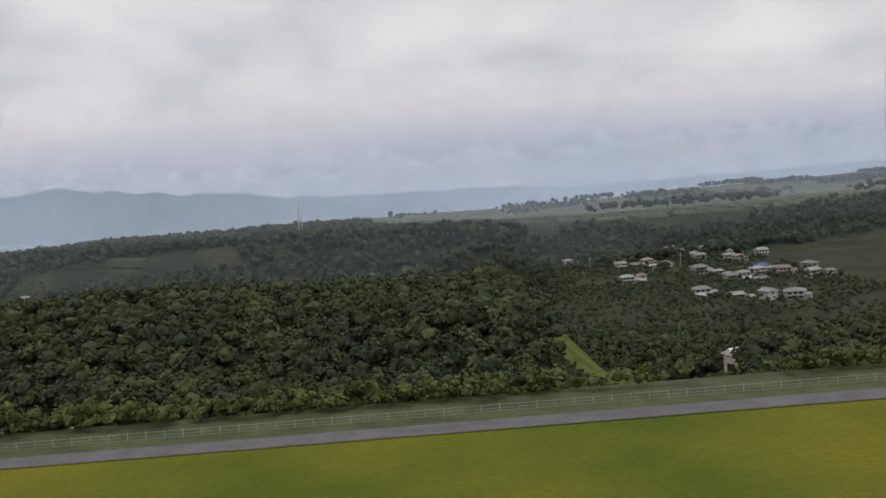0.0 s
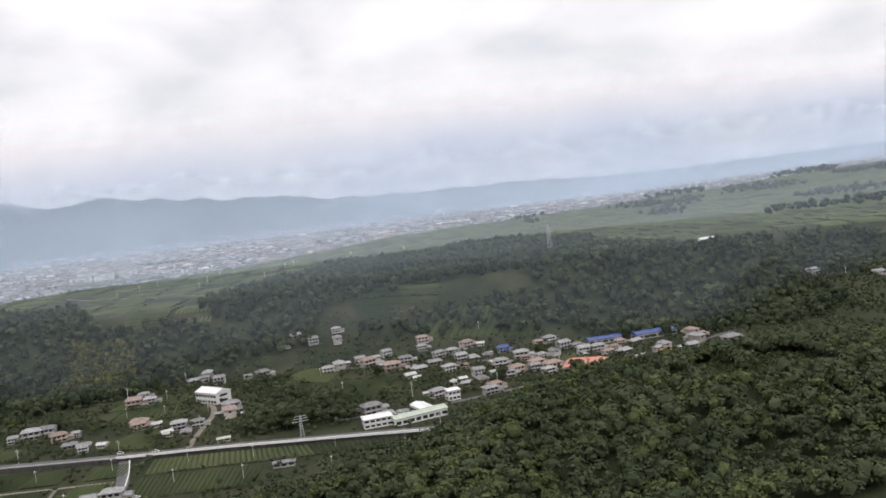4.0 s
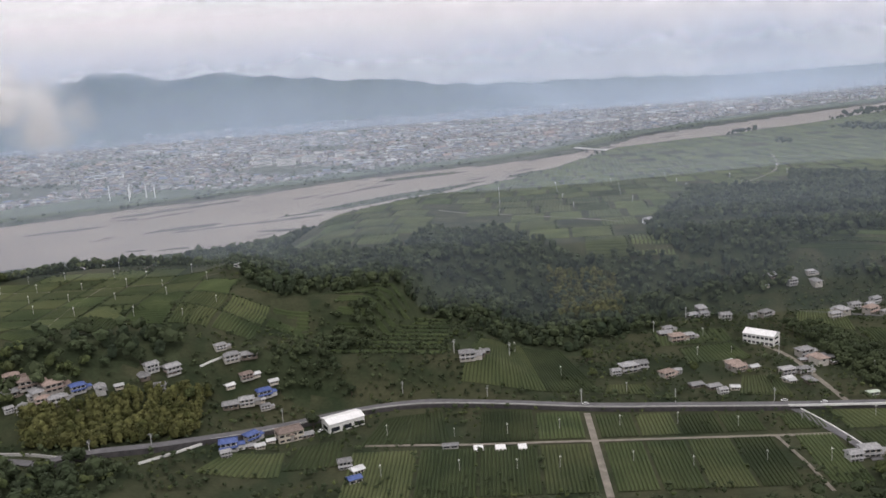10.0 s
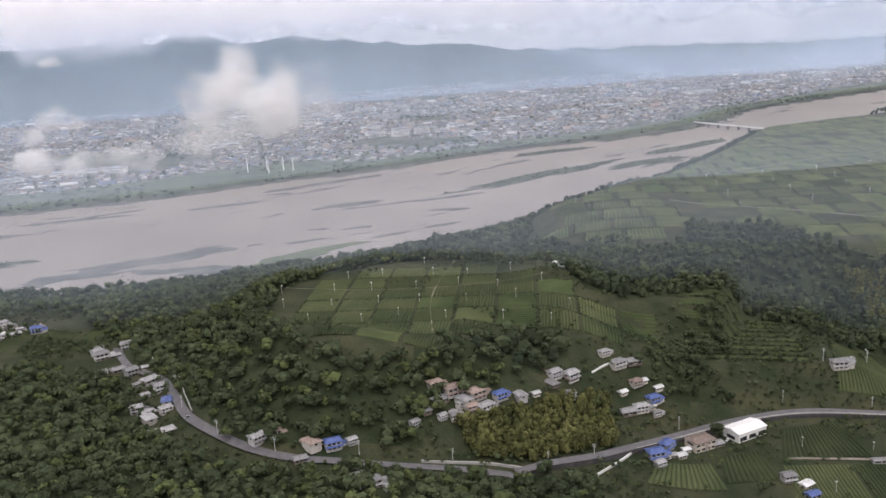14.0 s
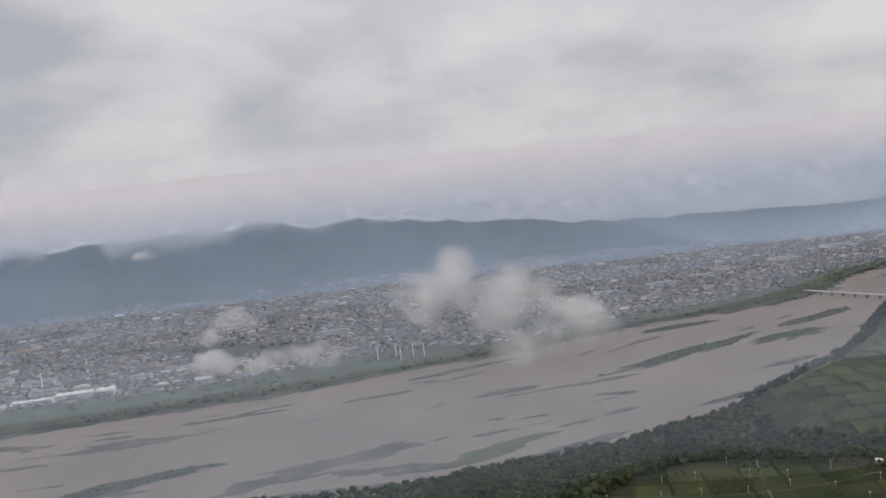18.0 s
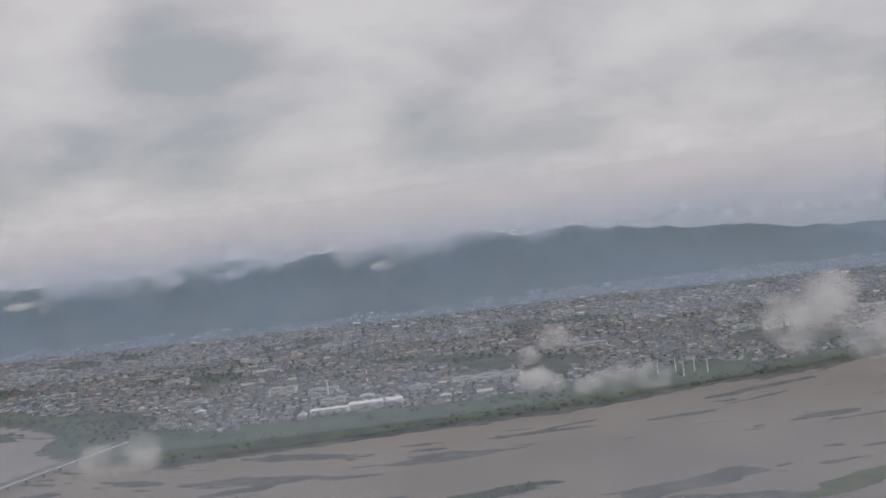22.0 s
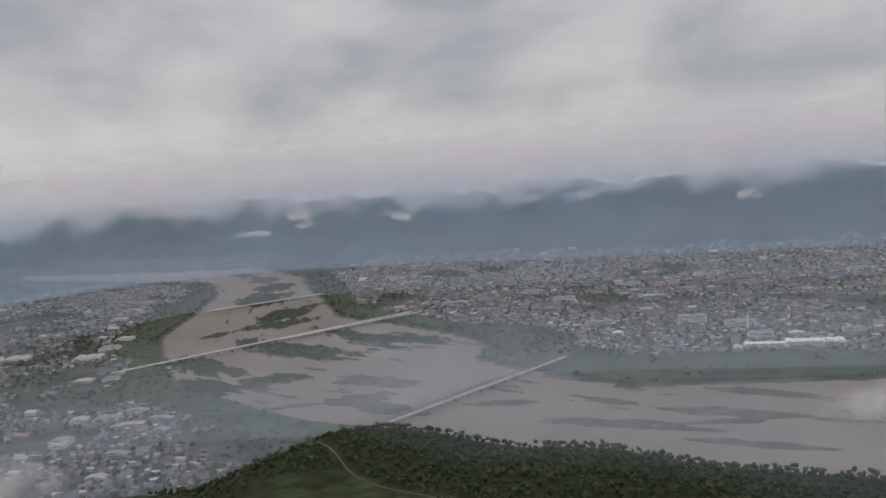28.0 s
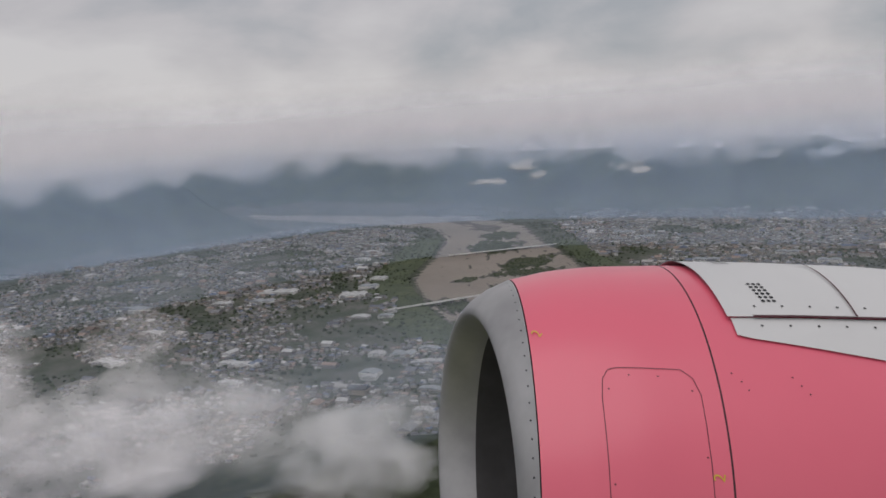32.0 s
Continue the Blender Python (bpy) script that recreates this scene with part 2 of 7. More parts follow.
M_LOWLAND = material("town_ground", (0.040, 0.052, 0.030), (0.105, 0.105, 0.088), 0.03, 0.95, fine=0.25, spec=0.2)
M_MOUNT = material("wooded_mountain", (0.0198, 0.0352, 0.0176), (0.044, 0.0638, 0.0308), 0.01, 0.95, fine=0.06, bump=1.0, bump_scale=0.05, spec=0.2)

# ---- the land ----


def ss(a, b, v):
    u = np.clip((v - a) / (b - a), 0.0, 1.0)
    return u * u * (3 - 2 * u)


def wave(x, y, size, seed=0.0):
    """Smooth irregular swell between about -1 and 1."""
    a, b = x / size + seed * 1.7, y / size - seed * 2.3
    return (np.sin(a * 2.1 + 1.3 * np.sin(b * 1.7 + seed)) + np.sin(b * 2.6 + 1.1 * np.sin(a * 1.9 - seed)) + np.sin((a + b) * 1.4 + 2 * np.sin((a - b) * 0.8))) / 3


NEAR_X = (-1480, -1363, -1100, -887, -712, -600, -561, -496, -424, -362, -290, -200, -71, 150, 500, 1500, 4000)
NEAR_Y = (500, 489, 496, 500, 505, 535, 564, 610, 655, 730, 855, 1030, 1090, 1300, 1600, 2100, 2900)
LEFT_BANK = [(-1427, 508), (-1534, 497), (-1691, 537), (-1814, 568), (-1928, 644), (-2078, 758), (-2124, 797), (-2230, 960), (-2420, 1200), (-2593, 1340), (-3000, 1345), (-3450, 1365)]
RIGHT_BANK = [(4200, 3150), (1500, 2330), (500, 1830), (107, 1566), (-93, 1427), (-188, 1267), (-316, 1174), (-470, 1118), (-609, 1010), (-735, 951), (-840, 880), (-957, 835), (-1062, 795),
              (-1119, 771), (-1222, 734), (-1267, 712), (-1341, 733), (-1412, 753), (-1495, 786), (-1522, 857), (-1553, 888), (-1639, 927), (-1802, 983), (-1912, 1012), (-2062, 1156), (-2153, 1228), (-2383, 1451), (-2660, 1590), (-2906, 1540), (-3540, 1450)]
BANK_POLY = [(x, y) for x, y in zip(NEAR_X[::-1], NEAR_Y[::-1]) if x > -1400] + LEFT_BANK + RIGHT_BANK[::-1]
RIVER_Z, LOW_Z = -45.5, -42.5
poly_x, poly_y = np.array(BANK_POLY, float).T


NOISE_TABLE = {}


def value_noise(x, y, seed=0, octaves=5, gain=0.55):
    """Fractal lattice noise between 0 and 1."""
    if seed not in NOISE_TABLE:
        NOISE_TABLE[seed] = np.random.default_rng(seed).random((256, 256))
    table = NOISE_TABLE[seed]
    total, amp, norm = 0.0, 1.0, 0.0
    for _ in range(octaves):
        i, j = np.floor(x).astype(int), np.floor(y).astype(int)
        u, v = x - i, y - j
        u, v = u * u * (3 - 2 * u), v * v * (3 - 2 * v)
        g = lambda a, b: table[(i + a) & 255, (j + b) & 255]
        total = total + amp * ((g(0, 0) * (1 - u) + g(1, 0) * u) * (1 - v) + (g(0, 1) * (1 - u) + g(1, 1) * u) * v)
        norm, amp, x, y = norm + amp, amp * gain, x * 2.03 + 17.3, y * 2.03 + 5.7
    return total / norm


def in_poly(x, y, px, py):
    inside = np.zeros(np.shape(x), bool)
    for k in range(len(px)):
        x1, y1, x2, y2 = px[k - 1], py[k - 1], px[k], py[k]
        if y1 == y2:
            continue
        inside ^= ((y1 > y) != (y2 > y)) & (x < (x2 - x1) * (y - y1) / (y2 - y1) + x1)
    return inside


def poly_dist(x, y, px, py):
    """Distance to a closed outline."""
    best = np.full(np.shape(x), 1e9)
    for k in range(len(px)):
        ax, ay, bx, by = px[k - 1], py[k - 1], px[k], py[k]
        ll = (bx - ax) ** 2 + (by - ay) ** 2
        u = np.clip(((x - ax) * (bx - ax) + (y - ay) * (by - ay)) / ll, 0, 1)
        best = np.minimum(best, np.hypot(x - ax - u * (bx - ax), y - ay - u * (by - ay)))
    return best


def height(x, y):
    """The lie of the land: airfield shelf, valley, tea plateaus, river plain, mountains."""
    x, y = np.asarray(x, float), np.asarray(y, float)
    rough = wave(x, y, 55, 1.0) * 1.6 + wave(x, y, 19, 2.0) * 0.5
    # east: shelf, hollow, wooded ridge, village valley, plateau
    hill = ss(-205, -75, x) * (1 - 0.95 * ss(8, 36, x))
    yv = 388 + 100 * ss(8, 62, x)
    east = -11.0 * ss(85, 103, y) + 8.5 * hill * ss(135, 170, y) * (1 - ss(192, 235, y))
    east -= 16.0 * ss(130 + 70 * hill, 195 + 62 * hill, y)
    spur = ss(-345, -390, x)
    foot_y = 279 - 15 * ss(-400, -430, x)
    shelf = (0.46 + 0.26 * ss(-395, -430, x)) * ss(-312, -350, x) * ss(foot_y, foot_y + 22, y)
    climb = np.maximum(ss(yv - 18 - 72 * spur, yv + 36 - 88 * spur, y), shelf)
    east += (26.5 + 2.5 * spur - 7.0 * ss(-100, 150, x)) * climb - 8.0 * ss(480, 900, y)
    east += rough * ss(86, 110, y) * (0.25 + 0.75 * ss(0.2, 0.8, np.abs(ss(yv - 18, yv + 36, y) - 0.5) * -2 + 1) + 0.9 * hill * ss(110, 130, y) * (1 - ss(225, 250, y)))
    east -= 6.0 * np.exp(-((x - 31) / 13) ** 2) * ss(125, 152, y) * (1 - ss(190, 225, y))
    # west: tea hill, the winding road's glen, wooded hills
    d2 = np.hypot((x + 512) / 92, (y - 328) / 78)
    west = -14.0 + 22.0 * (1 - ss(0.72, 1.35, d2))
    west += 9.0 * (1 - ss(0.2, 1.0, np.hypot((x + 548) / 62, (y - 258) / 40)))
    west -= 5.0 * (1 - ss(0.2, 1.0, np.hypot((x + 462) / 30, (y - 284) / 28)))
    west += 12.0 * ss(-480, -425, x) * ss(300, 400, y)
    west += 8.0 * (1 - ss(110, 200, y))
    west += 6.0 * ss(-760, -900, x) * wave(x, y, 90, 3.0) - 4.0 * ss(-600, -700, x)
    west += rough * 1.3 * (ss(0.9, 1.4, d2))
    k = ss(-465, -405, x)
    up = east * k + west * (1 - k)
    yb = np.interp(x, NEAR_X, NEAR_Y)
    up = up - (18 + 4 * ss(-330, -100, x)) * ss(-100, -15, y - yb) * ss(-640, -520, x)
    up = up - 12 * ss(-120, -30, y - yb) * (1 - ss(-640, -520, x))
    xw = np.interp(y, (-800, -200, 220, 277, 420, 600), (-1900, -1750, -1537, -1465, -1450, -1420))
    low = np.maximum(ss(-22, -3, y - yb), ss(40, -20, x - xw))
    h = up * (1 - low) + (LOW_Z + 0.4 * wave(x, y, 120, 5.0)) * low
    # mountains round the plain
    foot = np.interp(x, (-4200, -3000, -2300, -1747, -1290, -1036, -600, -200, 400, 900, 2500, 4000), (1700, 1760, 1640, 1720, 1900, 1985, 2110, 2080, 2400, 2560, 3300, 4000))
    back = y - foot + 60 * wave(x, y, 160, 7.0)
    rise = ss(0, 430, back) * (1 - 0.9 * ss(480, 1000, back))
    wfoot = -2960 - 800 * ss(1120, 1340, y) + 60 * wave(x, y, 200, 8.0)
    wrise = ss(0, 600, wfoot - x + 0.15 * (y - 900))
    crest = np.interp(x, (-4200, -2400, -1420, -1070, -900, -700, -450, -200, 50, 460, 1200, 4000), (150, 140, 148, 122, 108, 92, 64, 56, 48, 28, 26, 26))
    h = np.array(h)
    up_there = (np.maximum(rise, wrise) * low) > 0
    if np.any(up_there):
        xx, yy = x[up_there], y[up_there]
        ridges = 0.42 * (value_noise(xx / 190, yy / 190, 12, 4) - 0.5) + 0.5 * (0.22 - np.abs(value_noise(xx / 110 + 9, yy / 230, 15, 3) - 0.5))
        steep = np.maximum(rise[up_there] * crest[up_there], wrise[up_there] * 135)
        h[up_there] = h[up_there] + steep * (1 + ridges) * low[up_there]
    return h


def height_at(x, y):
    return float(height(np.array([x]), np.array([y]))[0])


def steps(*spans):
    out = []
    for a, b, d in spans:
        out += list(np.arange(a, b, d))
    return np.array(out + [spans[-1][1]], float)


def grid_mesh(name, xs, ys, zf, mat, smooth=True):
    gx, gy = np.meshgrid(xs, ys)
    gz = zf(gx, gy)
    nx, ny = len(xs), len(ys)
    verts = np.stack([gx, gy, gz], -1).reshape(-1, 3)
    i = np.arange(nx * (ny - 1)).reshape(ny - 1, nx)[:, :-1].ravel()
    faces = np.stack([i, i + 1, i + nx + 1, i + nx], -1)
    return mesh_np(name, verts, faces, mat, smooth)


def mesh_np(name, verts, faces, mats, smooth=False, index=None, tris=False):
    me = bpy.data.meshes.new(name)
    verts, faces = np.asarray(verts, np.float32), np.asarray(faces, np.int32)
    k = faces.shape[1]
    me.vertices.add(len(verts))
    me.vertices.foreach_set("co", verts.ravel())
    me.loops.add(faces.size)
    me.loops.foreach_set("vertex_index", faces.ravel())
    me.polygons.add(len(faces))
    me.polygons.foreach_set("loop_start", np.arange(0, faces.size, k, dtype=np.int32))
    if index is not None:
        me.polygons.foreach_set("material_index", np.asarray(index, np.int32))
    me.polygons.foreach_set("use_smooth", np.full(len(faces), bool(smooth)))
    for m in mats if isinstance(mats, (list, tuple)) else [mats]:
        me.materials.append(m)
    me.update(calc_edges=True)
    me.validate()
    return me


def part(name, bm, mat, parent=None, label=""):
    """Links a bmesh as one mesh object, under its thing if one is given."""
    me = bpy.data.meshes.new(name)
    bm.to_mesh(me)
    bm.free()
    for m in mat if isinstance(mat, (list, tuple)) else [mat]:
        me.materials.append(m)
    ob = new(name, me)
    ob.parent = parent
    if label:
        ob["label"] = label
    return ob


def part_mesh(name, me, parent=None, label=""):
    ob = new(name, me)
    ob.parent = parent
    if label:
        ob["label"] = label
    return ob


LX = steps((-4900, -3000, 95), (-3000, -2500, 30), (-2500, -1500, 17), (-1500, -780, 14), (-780, 220, 5), (220, 900, 30), (900, 4900, 100))
LY = steps((-900, 40, 60), (40, 84, 8), (84, 260, 3.5), (260, 560, 5), (560, 1250, 14), (1250, 2900, 32), (2900, 4900, 100))


def bed(x, y):
    h = height(x, y)
    inside = in_poly(x, y, poly_x, poly_y)
    d = poly_dist(x, y, poly_x, poly_y)
    return np.where(inside, np.minimum(h, LOW_Z - np.clip(d * 1.1, 0, 5.0)), h)


gx, gy = np.meshgrid(LX, LY)
land = grid_mesh("ground", LX, LY, bed, [M_GROUND, M_LOWLAND, M_MOUNT, M_AIRGRASS, M_LITTER])
fx = (gx[:-1, :-1] + gx[1:, 1:]) / 2
fy = (gy[:-1, :-1] + gy[1:, 1:]) / 2
fz = height(fx, fy)
kind = np.zeros(fx.shape, int)
kind[fz < -38] = 1
rise_here = (fz > -36) & ((fy > np.interp(fx, NEAR_X, NEAR_Y) + 200) | (fx < -2500))
kind[rise_here] = 2
kind[(fy < 84) & (fx > -1200)] = 3
land.polygons.foreach_set("material_index", kind.ravel().astype(np.int32))
ground = tagged(new("ground", land), "rolling green land from airfield shelf down to the river plain", "ground", kind="structure")
wx, wy = np.array(BANK_POLY, float).T
bm = bmesh.new()
bm.faces.new([bm.verts.new((x, y, RIVER_Z)) for x, y in zip(wx, wy)])
bmesh.ops.triangulate(bm, faces=bm.faces[:])
tagged(part("river_water", bm, M_WATER), "wide brown flood-swollen river water between gravel bars", "river", kind="structure")

# ---- forests ----


def ico(level):
    b = bmesh.new()
    bmesh.ops.create_icosphere(b, subdivisions=level, radius=1.0)
    v = np.array([p.co[:] for p in b.verts])
    f = np.array([[q.index for q in p.verts] for p in b.faces])
    b.free()
    return v, f


ICO = {k: ico(k) for k in (1, 2, 3)}


def lumps(rng, centres, radii, level=2, dent=0.28, flat=0.8):
    """Ragged rounded clumps of foliage, one island each."""
    v, f = ICO[level]
    n = len(centres)
    wob = 1 + dent * (rng.random((n, len(v), 1)) * 2 - 1) + 0.16 * np.sin(v[None] @ np.array([3.1, 2.3, 4.0])[:, None] + rng.random((n, 1, 1)) * 6)
    pts = v[None] * wob * radii[:, None, None] * np.array([1, 1, flat]) + centres[:, None]
    faces = f[None] + (np.arange(n) * len(v))[:, None, None]
    return pts.reshape(-1, 3), faces.reshape(-1, 3)


def sprays(rng, centres, radii, each, size):
    """Small tilted tufts of leaves all over the upper side of the clumps; they make the crown's real outline."""
    n = len(centres)
    d = rng.normal(size=(n, each, 3))
    d[..., 2] = np.abs(d[..., 2]) * 0.95 - 0.15
    d /= np.linalg.norm(d, axis=-1, keepdims=True)
    c = centres[:, None] + d * radii[:, None, None] * (0.88 + 0.34 * rng.random((n, each, 1))) * np.array([1, 1, 0.85])
    # a tuft faces partly outwards, partly up, with a random tilt
    nrm = d + rng.normal(0, 0.45, d.shape) + np.array([0, 0, 0.35])
    nrm /= np.linalg.norm(nrm, axis=-1, keepdims=True)
    side = np.cross(nrm, rng.normal(size=d.shape))
    side /= np.linalg.norm(side, axis=-1, keepdims=True)
    other = np.cross(nrm, side)
    s = size * (0.55 + 0.9 * rng.random((n, each, 1)))
    tri = [c + side * s, c - 0.55 * side * s + 0.8 * other * s, c - 0.5 * side * s - 0.85 * other * s]
    pts = np.stack(tri, 2).reshape(-1, 3)
    return pts, np.arange(len(pts)).reshape(-1, 3)


def woods(name, label, xy, rng, tall=(4.5, 7.0), mat=None, per=3, level=1, leaf=14, conical=False, lean=0.35, tuft=0.42):
    """One stand of trees as a whole: crowns of several clumps each, covered in tufts, standing on the land."""
    mat = mat or M_TREE
    n = len(xy)
    core = 0.74 if tuft < 0.5 else 0.92
    g = height(xy[:, 0], xy[:, 1])
    h = rng.uniform(tall[0], tall[1], n) * (1 + 0.16 * wave(xy[:, 0], xy[:, 1], 16, 4.0))
    vs, fs, base = [], [], 0
    for k in range(per):
        if conical:
            r = h * (0.30 - 0.07 * k) * rng.uniform(0.8, 1.2, n)
            off = np.stack([rng.normal(0, 0.12, n), rng.normal(0, 0.12, n), h * (0.35 + 0.27 * k)], -1)
        else:
            r = h * rng.uniform(0.22, 0.36, n) * (0.9 if k else 1.15)
            off = np.stack([rng.normal(0, lean, n) * h * 0.5, rng.normal(0, lean, n) * h * 0.5, h * rng.uniform(0.42, 0.8, n)], -1)
        c = np.stack([xy[:, 0], xy[:, 1], g], -1) + off
        v, f = lumps(rng, c, r * core, level, flat=1.35 if conical else 0.9)
        vs.append(v), fs.append(f + base)
        base += len(v)
        if leaf:
            v, f = sprays(rng, c, r, leaf, tuft)
            vs.append(v), fs.append(f + base)
            base += len(v)
    me = mesh_np(name, np.concatenate(vs), np.concatenate(fs), mat)
    return tagged(new(name, me), label, "forest", kind="stuff")


def scatter(rng, x0, x1, y0, y1, gap, keep):
    """Places about one gap apart, where keep allows."""
    nx, ny = int((x1 - x0) / gap), int((y1 - y0) / gap)
    gx, gy = np.meshgrid(np.arange(nx), np.arange(ny))
    p = np.stack([x0 + (gx + rng.random(gx.shape)) * gap, y0 + (gy + rng.random(gx.shape)) * gap], -1).reshape(-1, 2)
    return p[keep(p[:, 0], p[:, 1])]


def poly(points):
    a = np.array(points, float)
    return lambda x, y: in_poly(x, y, a[:, 0], a[:, 1])


BELTS = [poly(p) for p in (
    [(-518, 386), (-560, 470), (-455, 475), (-437, 430), (-417, 437), (-398, 410), (-380, 422), (-374, 465), (-331, 461), (-310, 420), (-294, 408), (-256, 407), (-222, 395), (-199, 388), (-252, 375), (-267, 352), (-293, 342), (-311, 349), (-331, 322), (-349, 338), (-369, 353), (-388, 338), (-434, 334), (-442, 340), (-462, 388)],
    [(-255, 445), (-217, 535), (-202, 572), (-142, 560), (-115, 640), (-44, 537), (-56, 494), (-13, 463), (-29, 430), (-81, 454), (-155, 460), (-218, 466), (-227, 470), (-244, 412), (-257, 417)],
    [(-255, 432), (-206, 451), (-130, 447), (-33, 424), (-42, 402), (-88, 396), (-99, 420), (-121, 419), (-191, 407), (-199, 386), (-245, 409)],
    [(-183, 393), (-105, 403), (-88, 397), (-49, 387), (-63, 357), (-80, 377), (-122, 385), (-152, 386)],
    [(-71, 541), (-42, 492), (-15, 436), (17, 441), (65, 512), (145, 499), (300, 540), (300, 500), (127, 464), (81, 445), (64, 470), (51, 482), (50, 453), (42, 386), (9, 346), (-35, 350), (-66, 356), (-83, 379), (-86, 397), (-75, 402), (-78, 415)])]
BELT = lambda x, y: np.any([p(x, y) for p in BELTS], axis=0)
TEA_HILL = poly([(-575, 320), (-573, 344), (-556, 362), (-537, 376), (-518, 386), (-475, 372), (-450, 342), (-440, 330), (-398, 336), (-380, 344), (-384, 331), (-415, 321), (-446, 294), (-475, 296), (-488, 275), (-514, 256), (-540, 258), (-562, 290)])
GLEN_WOOD = poly([(-709, 412), (-694, 500), (-560, 540), (-519, 390), (-556, 366), (-576, 344), (-571, 310), (-551, 270), (-540, 257), (-524, 252), (-495, 263), (-476, 270), (-468, 263), (-475, 253), (-497, 242), (-499, 233), (-513, 230), (-547, 230), (-567, 234), (-584, 255), (-629, 313), (-658, 351)])
WEST_WOOD = poly([(-712, 288), (-688, 330), (-636, 300), (-610, 258), (-570, 222), (-480, 212), (-446, 222), (-446, 150), (-740, 150), (-720, 230)])
BAMBOO = poly([(-489, 240), (-464, 250), (-437, 270), (-436, 245), (-462, 224), (-486, 228)])
GROVE = poly([(-212, 350), (-199, 341), (-188, 306), (-168, 300), (-168, 276), (-206, 272), (-209, 311)])
BAMBOO_N = poly([(-312, 402), (-278, 398), (-276, 374), (-306, 374)])
SLOPE_WOOD = poly([(-389, 332), (-370, 352), (-347, 334), (-331, 320), (-345, 306), (-380, 312), (-396, 300), (-392, 287), (-418, 279), (-428, 279), (-415, 302), (-400, 324)])
FAR_WOODS = [poly(p) for p in (
    [(-331, 322), (-311, 349), (-296, 345), (-300, 325), (-318, 326)],
    [(-505, 262), (-488, 275), (-470, 290), (-452, 290), (-448, 280), (-470, 258), (-490, 252)],
    [(-775, 518), (-685, 536), (-600, 560), (-520, 640), (-455, 574), (-462, 480), (-560, 470), (-640, 420), (-700, 450)])]
FAR_WOOD = lambda x, y: np.any([p(x, y) for p in FAR_WOODS], axis=0)
PANELS = poly([(-140, 104), (-60, 105), (-18, 111), (-18, 129), (-60, 131), (-140, 130)])
GLADE = poly([(-88, 178), (-74, 196), (-54, 192), (-56, 168), (-78, 170)])
MOUND = poly([(12, 90), (10, 128), (18, 148), (20, 178), (42, 180), (46, 150), (40, 128), (30, 90)])


def near_yb(x):
    return np.interp(x, NEAR_X, NEAR_Y)


def keep_hill(x, y):
    edge = np.interp(x, (-480, -215, -190, -150, -60, 14, 50, 80, 300), (196, 200, 205, 226, 256, 254, 246, 238, 226))
    ok = (y < edge + 5 * wave(x, y, 18, 3.0)) & (y > 95 + 3 * wave(x, y, 14, 1.0)) & ~PANELS(x, y) & ~MOUND(x, y)
    ok &= ~(GLADE(x, y) & (wave(x, y, 7, 2.0) > -0.25))
    return ok


rng = np.random.default_rng(11)
xy = scatter(rng, -215, 150, 96, 262, 2.7, keep_hill)
warm = rng.random(len(xy)) < 0.38
woods("near_hill_wood", "dense dark evergreen wood covering the ridge below the airfield", xy[~warm], rng, (3.4, 5.6), M_TREE, 3, 1, 26, tuft=0.4)
woods("near_hill_wood", "olive-green broadleaf trees mixed through the ridge wood", xy[warm], rng, (3.2, 5.4), M_TREEWARM, 3, 1, 26, tuft=0.4)
xy = scatter(rng, -112, 72, 83.5, 103, 1.35, lambda x, y: (wave(x, y, 9, 2.0) > -0.75 + 0.03 * (92 - y)) & ((x > -42) | (wave(x, y, 11, 5.0) > 0.1) & (y < 88)) & ~((x > 11) & (x < 32) & (y > 85)))
woods("fence_scrub", "bright green bushes crowding the slope behind the fence", xy, rng, (1.1, 2.7), M_SHRUB, 2, 1, 16, tuft=0.24)
xy = scatter(rng, -4, 48, 92, 180, 1.25, lambda x, y: MOUND(x, y) & (np.hypot((x - 29) / 11, (y - 162) / 16) > 1))
woods("hollow_scrub", "low scrub in the hollow round the mown mound", xy, rng, (0.5, 1.3), M_TREEWARM, 1, 1, 10, tuft=0.26)
xy = scatter(rng, -90, -50, 166, 198, 1.3, GLADE)
woods("glade_scrub", "bright green low scrub in a clearing on the ridge", xy, rng, (0.7, 1.5), M_TREEWARM, 2, 1, 12, tuft=0.25)
xy = scatter(rng, -470, -190, 118, 206, 5.0, keep_hill)
woods("slope_wood", "dark wood on the slope under the airfield", xy, rng, (4.0, 6.5), M_TREE, 2, 1, 20)
xy = scatter(rng, -560, 300, 296, 705, 4.0, lambda x, y: BELT(x, y) & ~TEA_HILL(x, y))
pick = rng.random(len(xy))
woods("valley_wood", "dark green mixed forest on the far side of the valley", xy[pick < 0.6], rng, (3.6, 6.0), M_TREE, 2, 1, 12, tuft=0.62)
woods("cedar_plantation", "very dark cedar plantation with pointed crowns", xy[pick >= 0.6], rng, (4.4, 7.0), M_CEDAR, 2, 1, 13, conical=True, tuft=0.6)
xy = scatter(rng, -760, -430, 150, 540, 4.8, lambda x, y: (GLEN_WOOD(x, y) & (y < near_yb(x) - 8) | WEST_WOOD(x, y)) & ~BAMBOO(x, y))
pick = rng.random(len(xy))
woods("glen_wood", "dark wood folded round the winding road", xy[pick < 0.75], rng, (4.2, 6.8), M_TREE, 3, 1, 15, tuft=0.6)
woods("glen_wood", "yellow-green broadleaf crowns at the wood's edge", xy[pick >= 0.75], rng, (3.8, 6.0), M_TREEWARM, 3, 1, 15, tuft=0.6)
xy = scatter(rng, -480, -380, 280, 356, 4.2, SLOPE_WOOD)
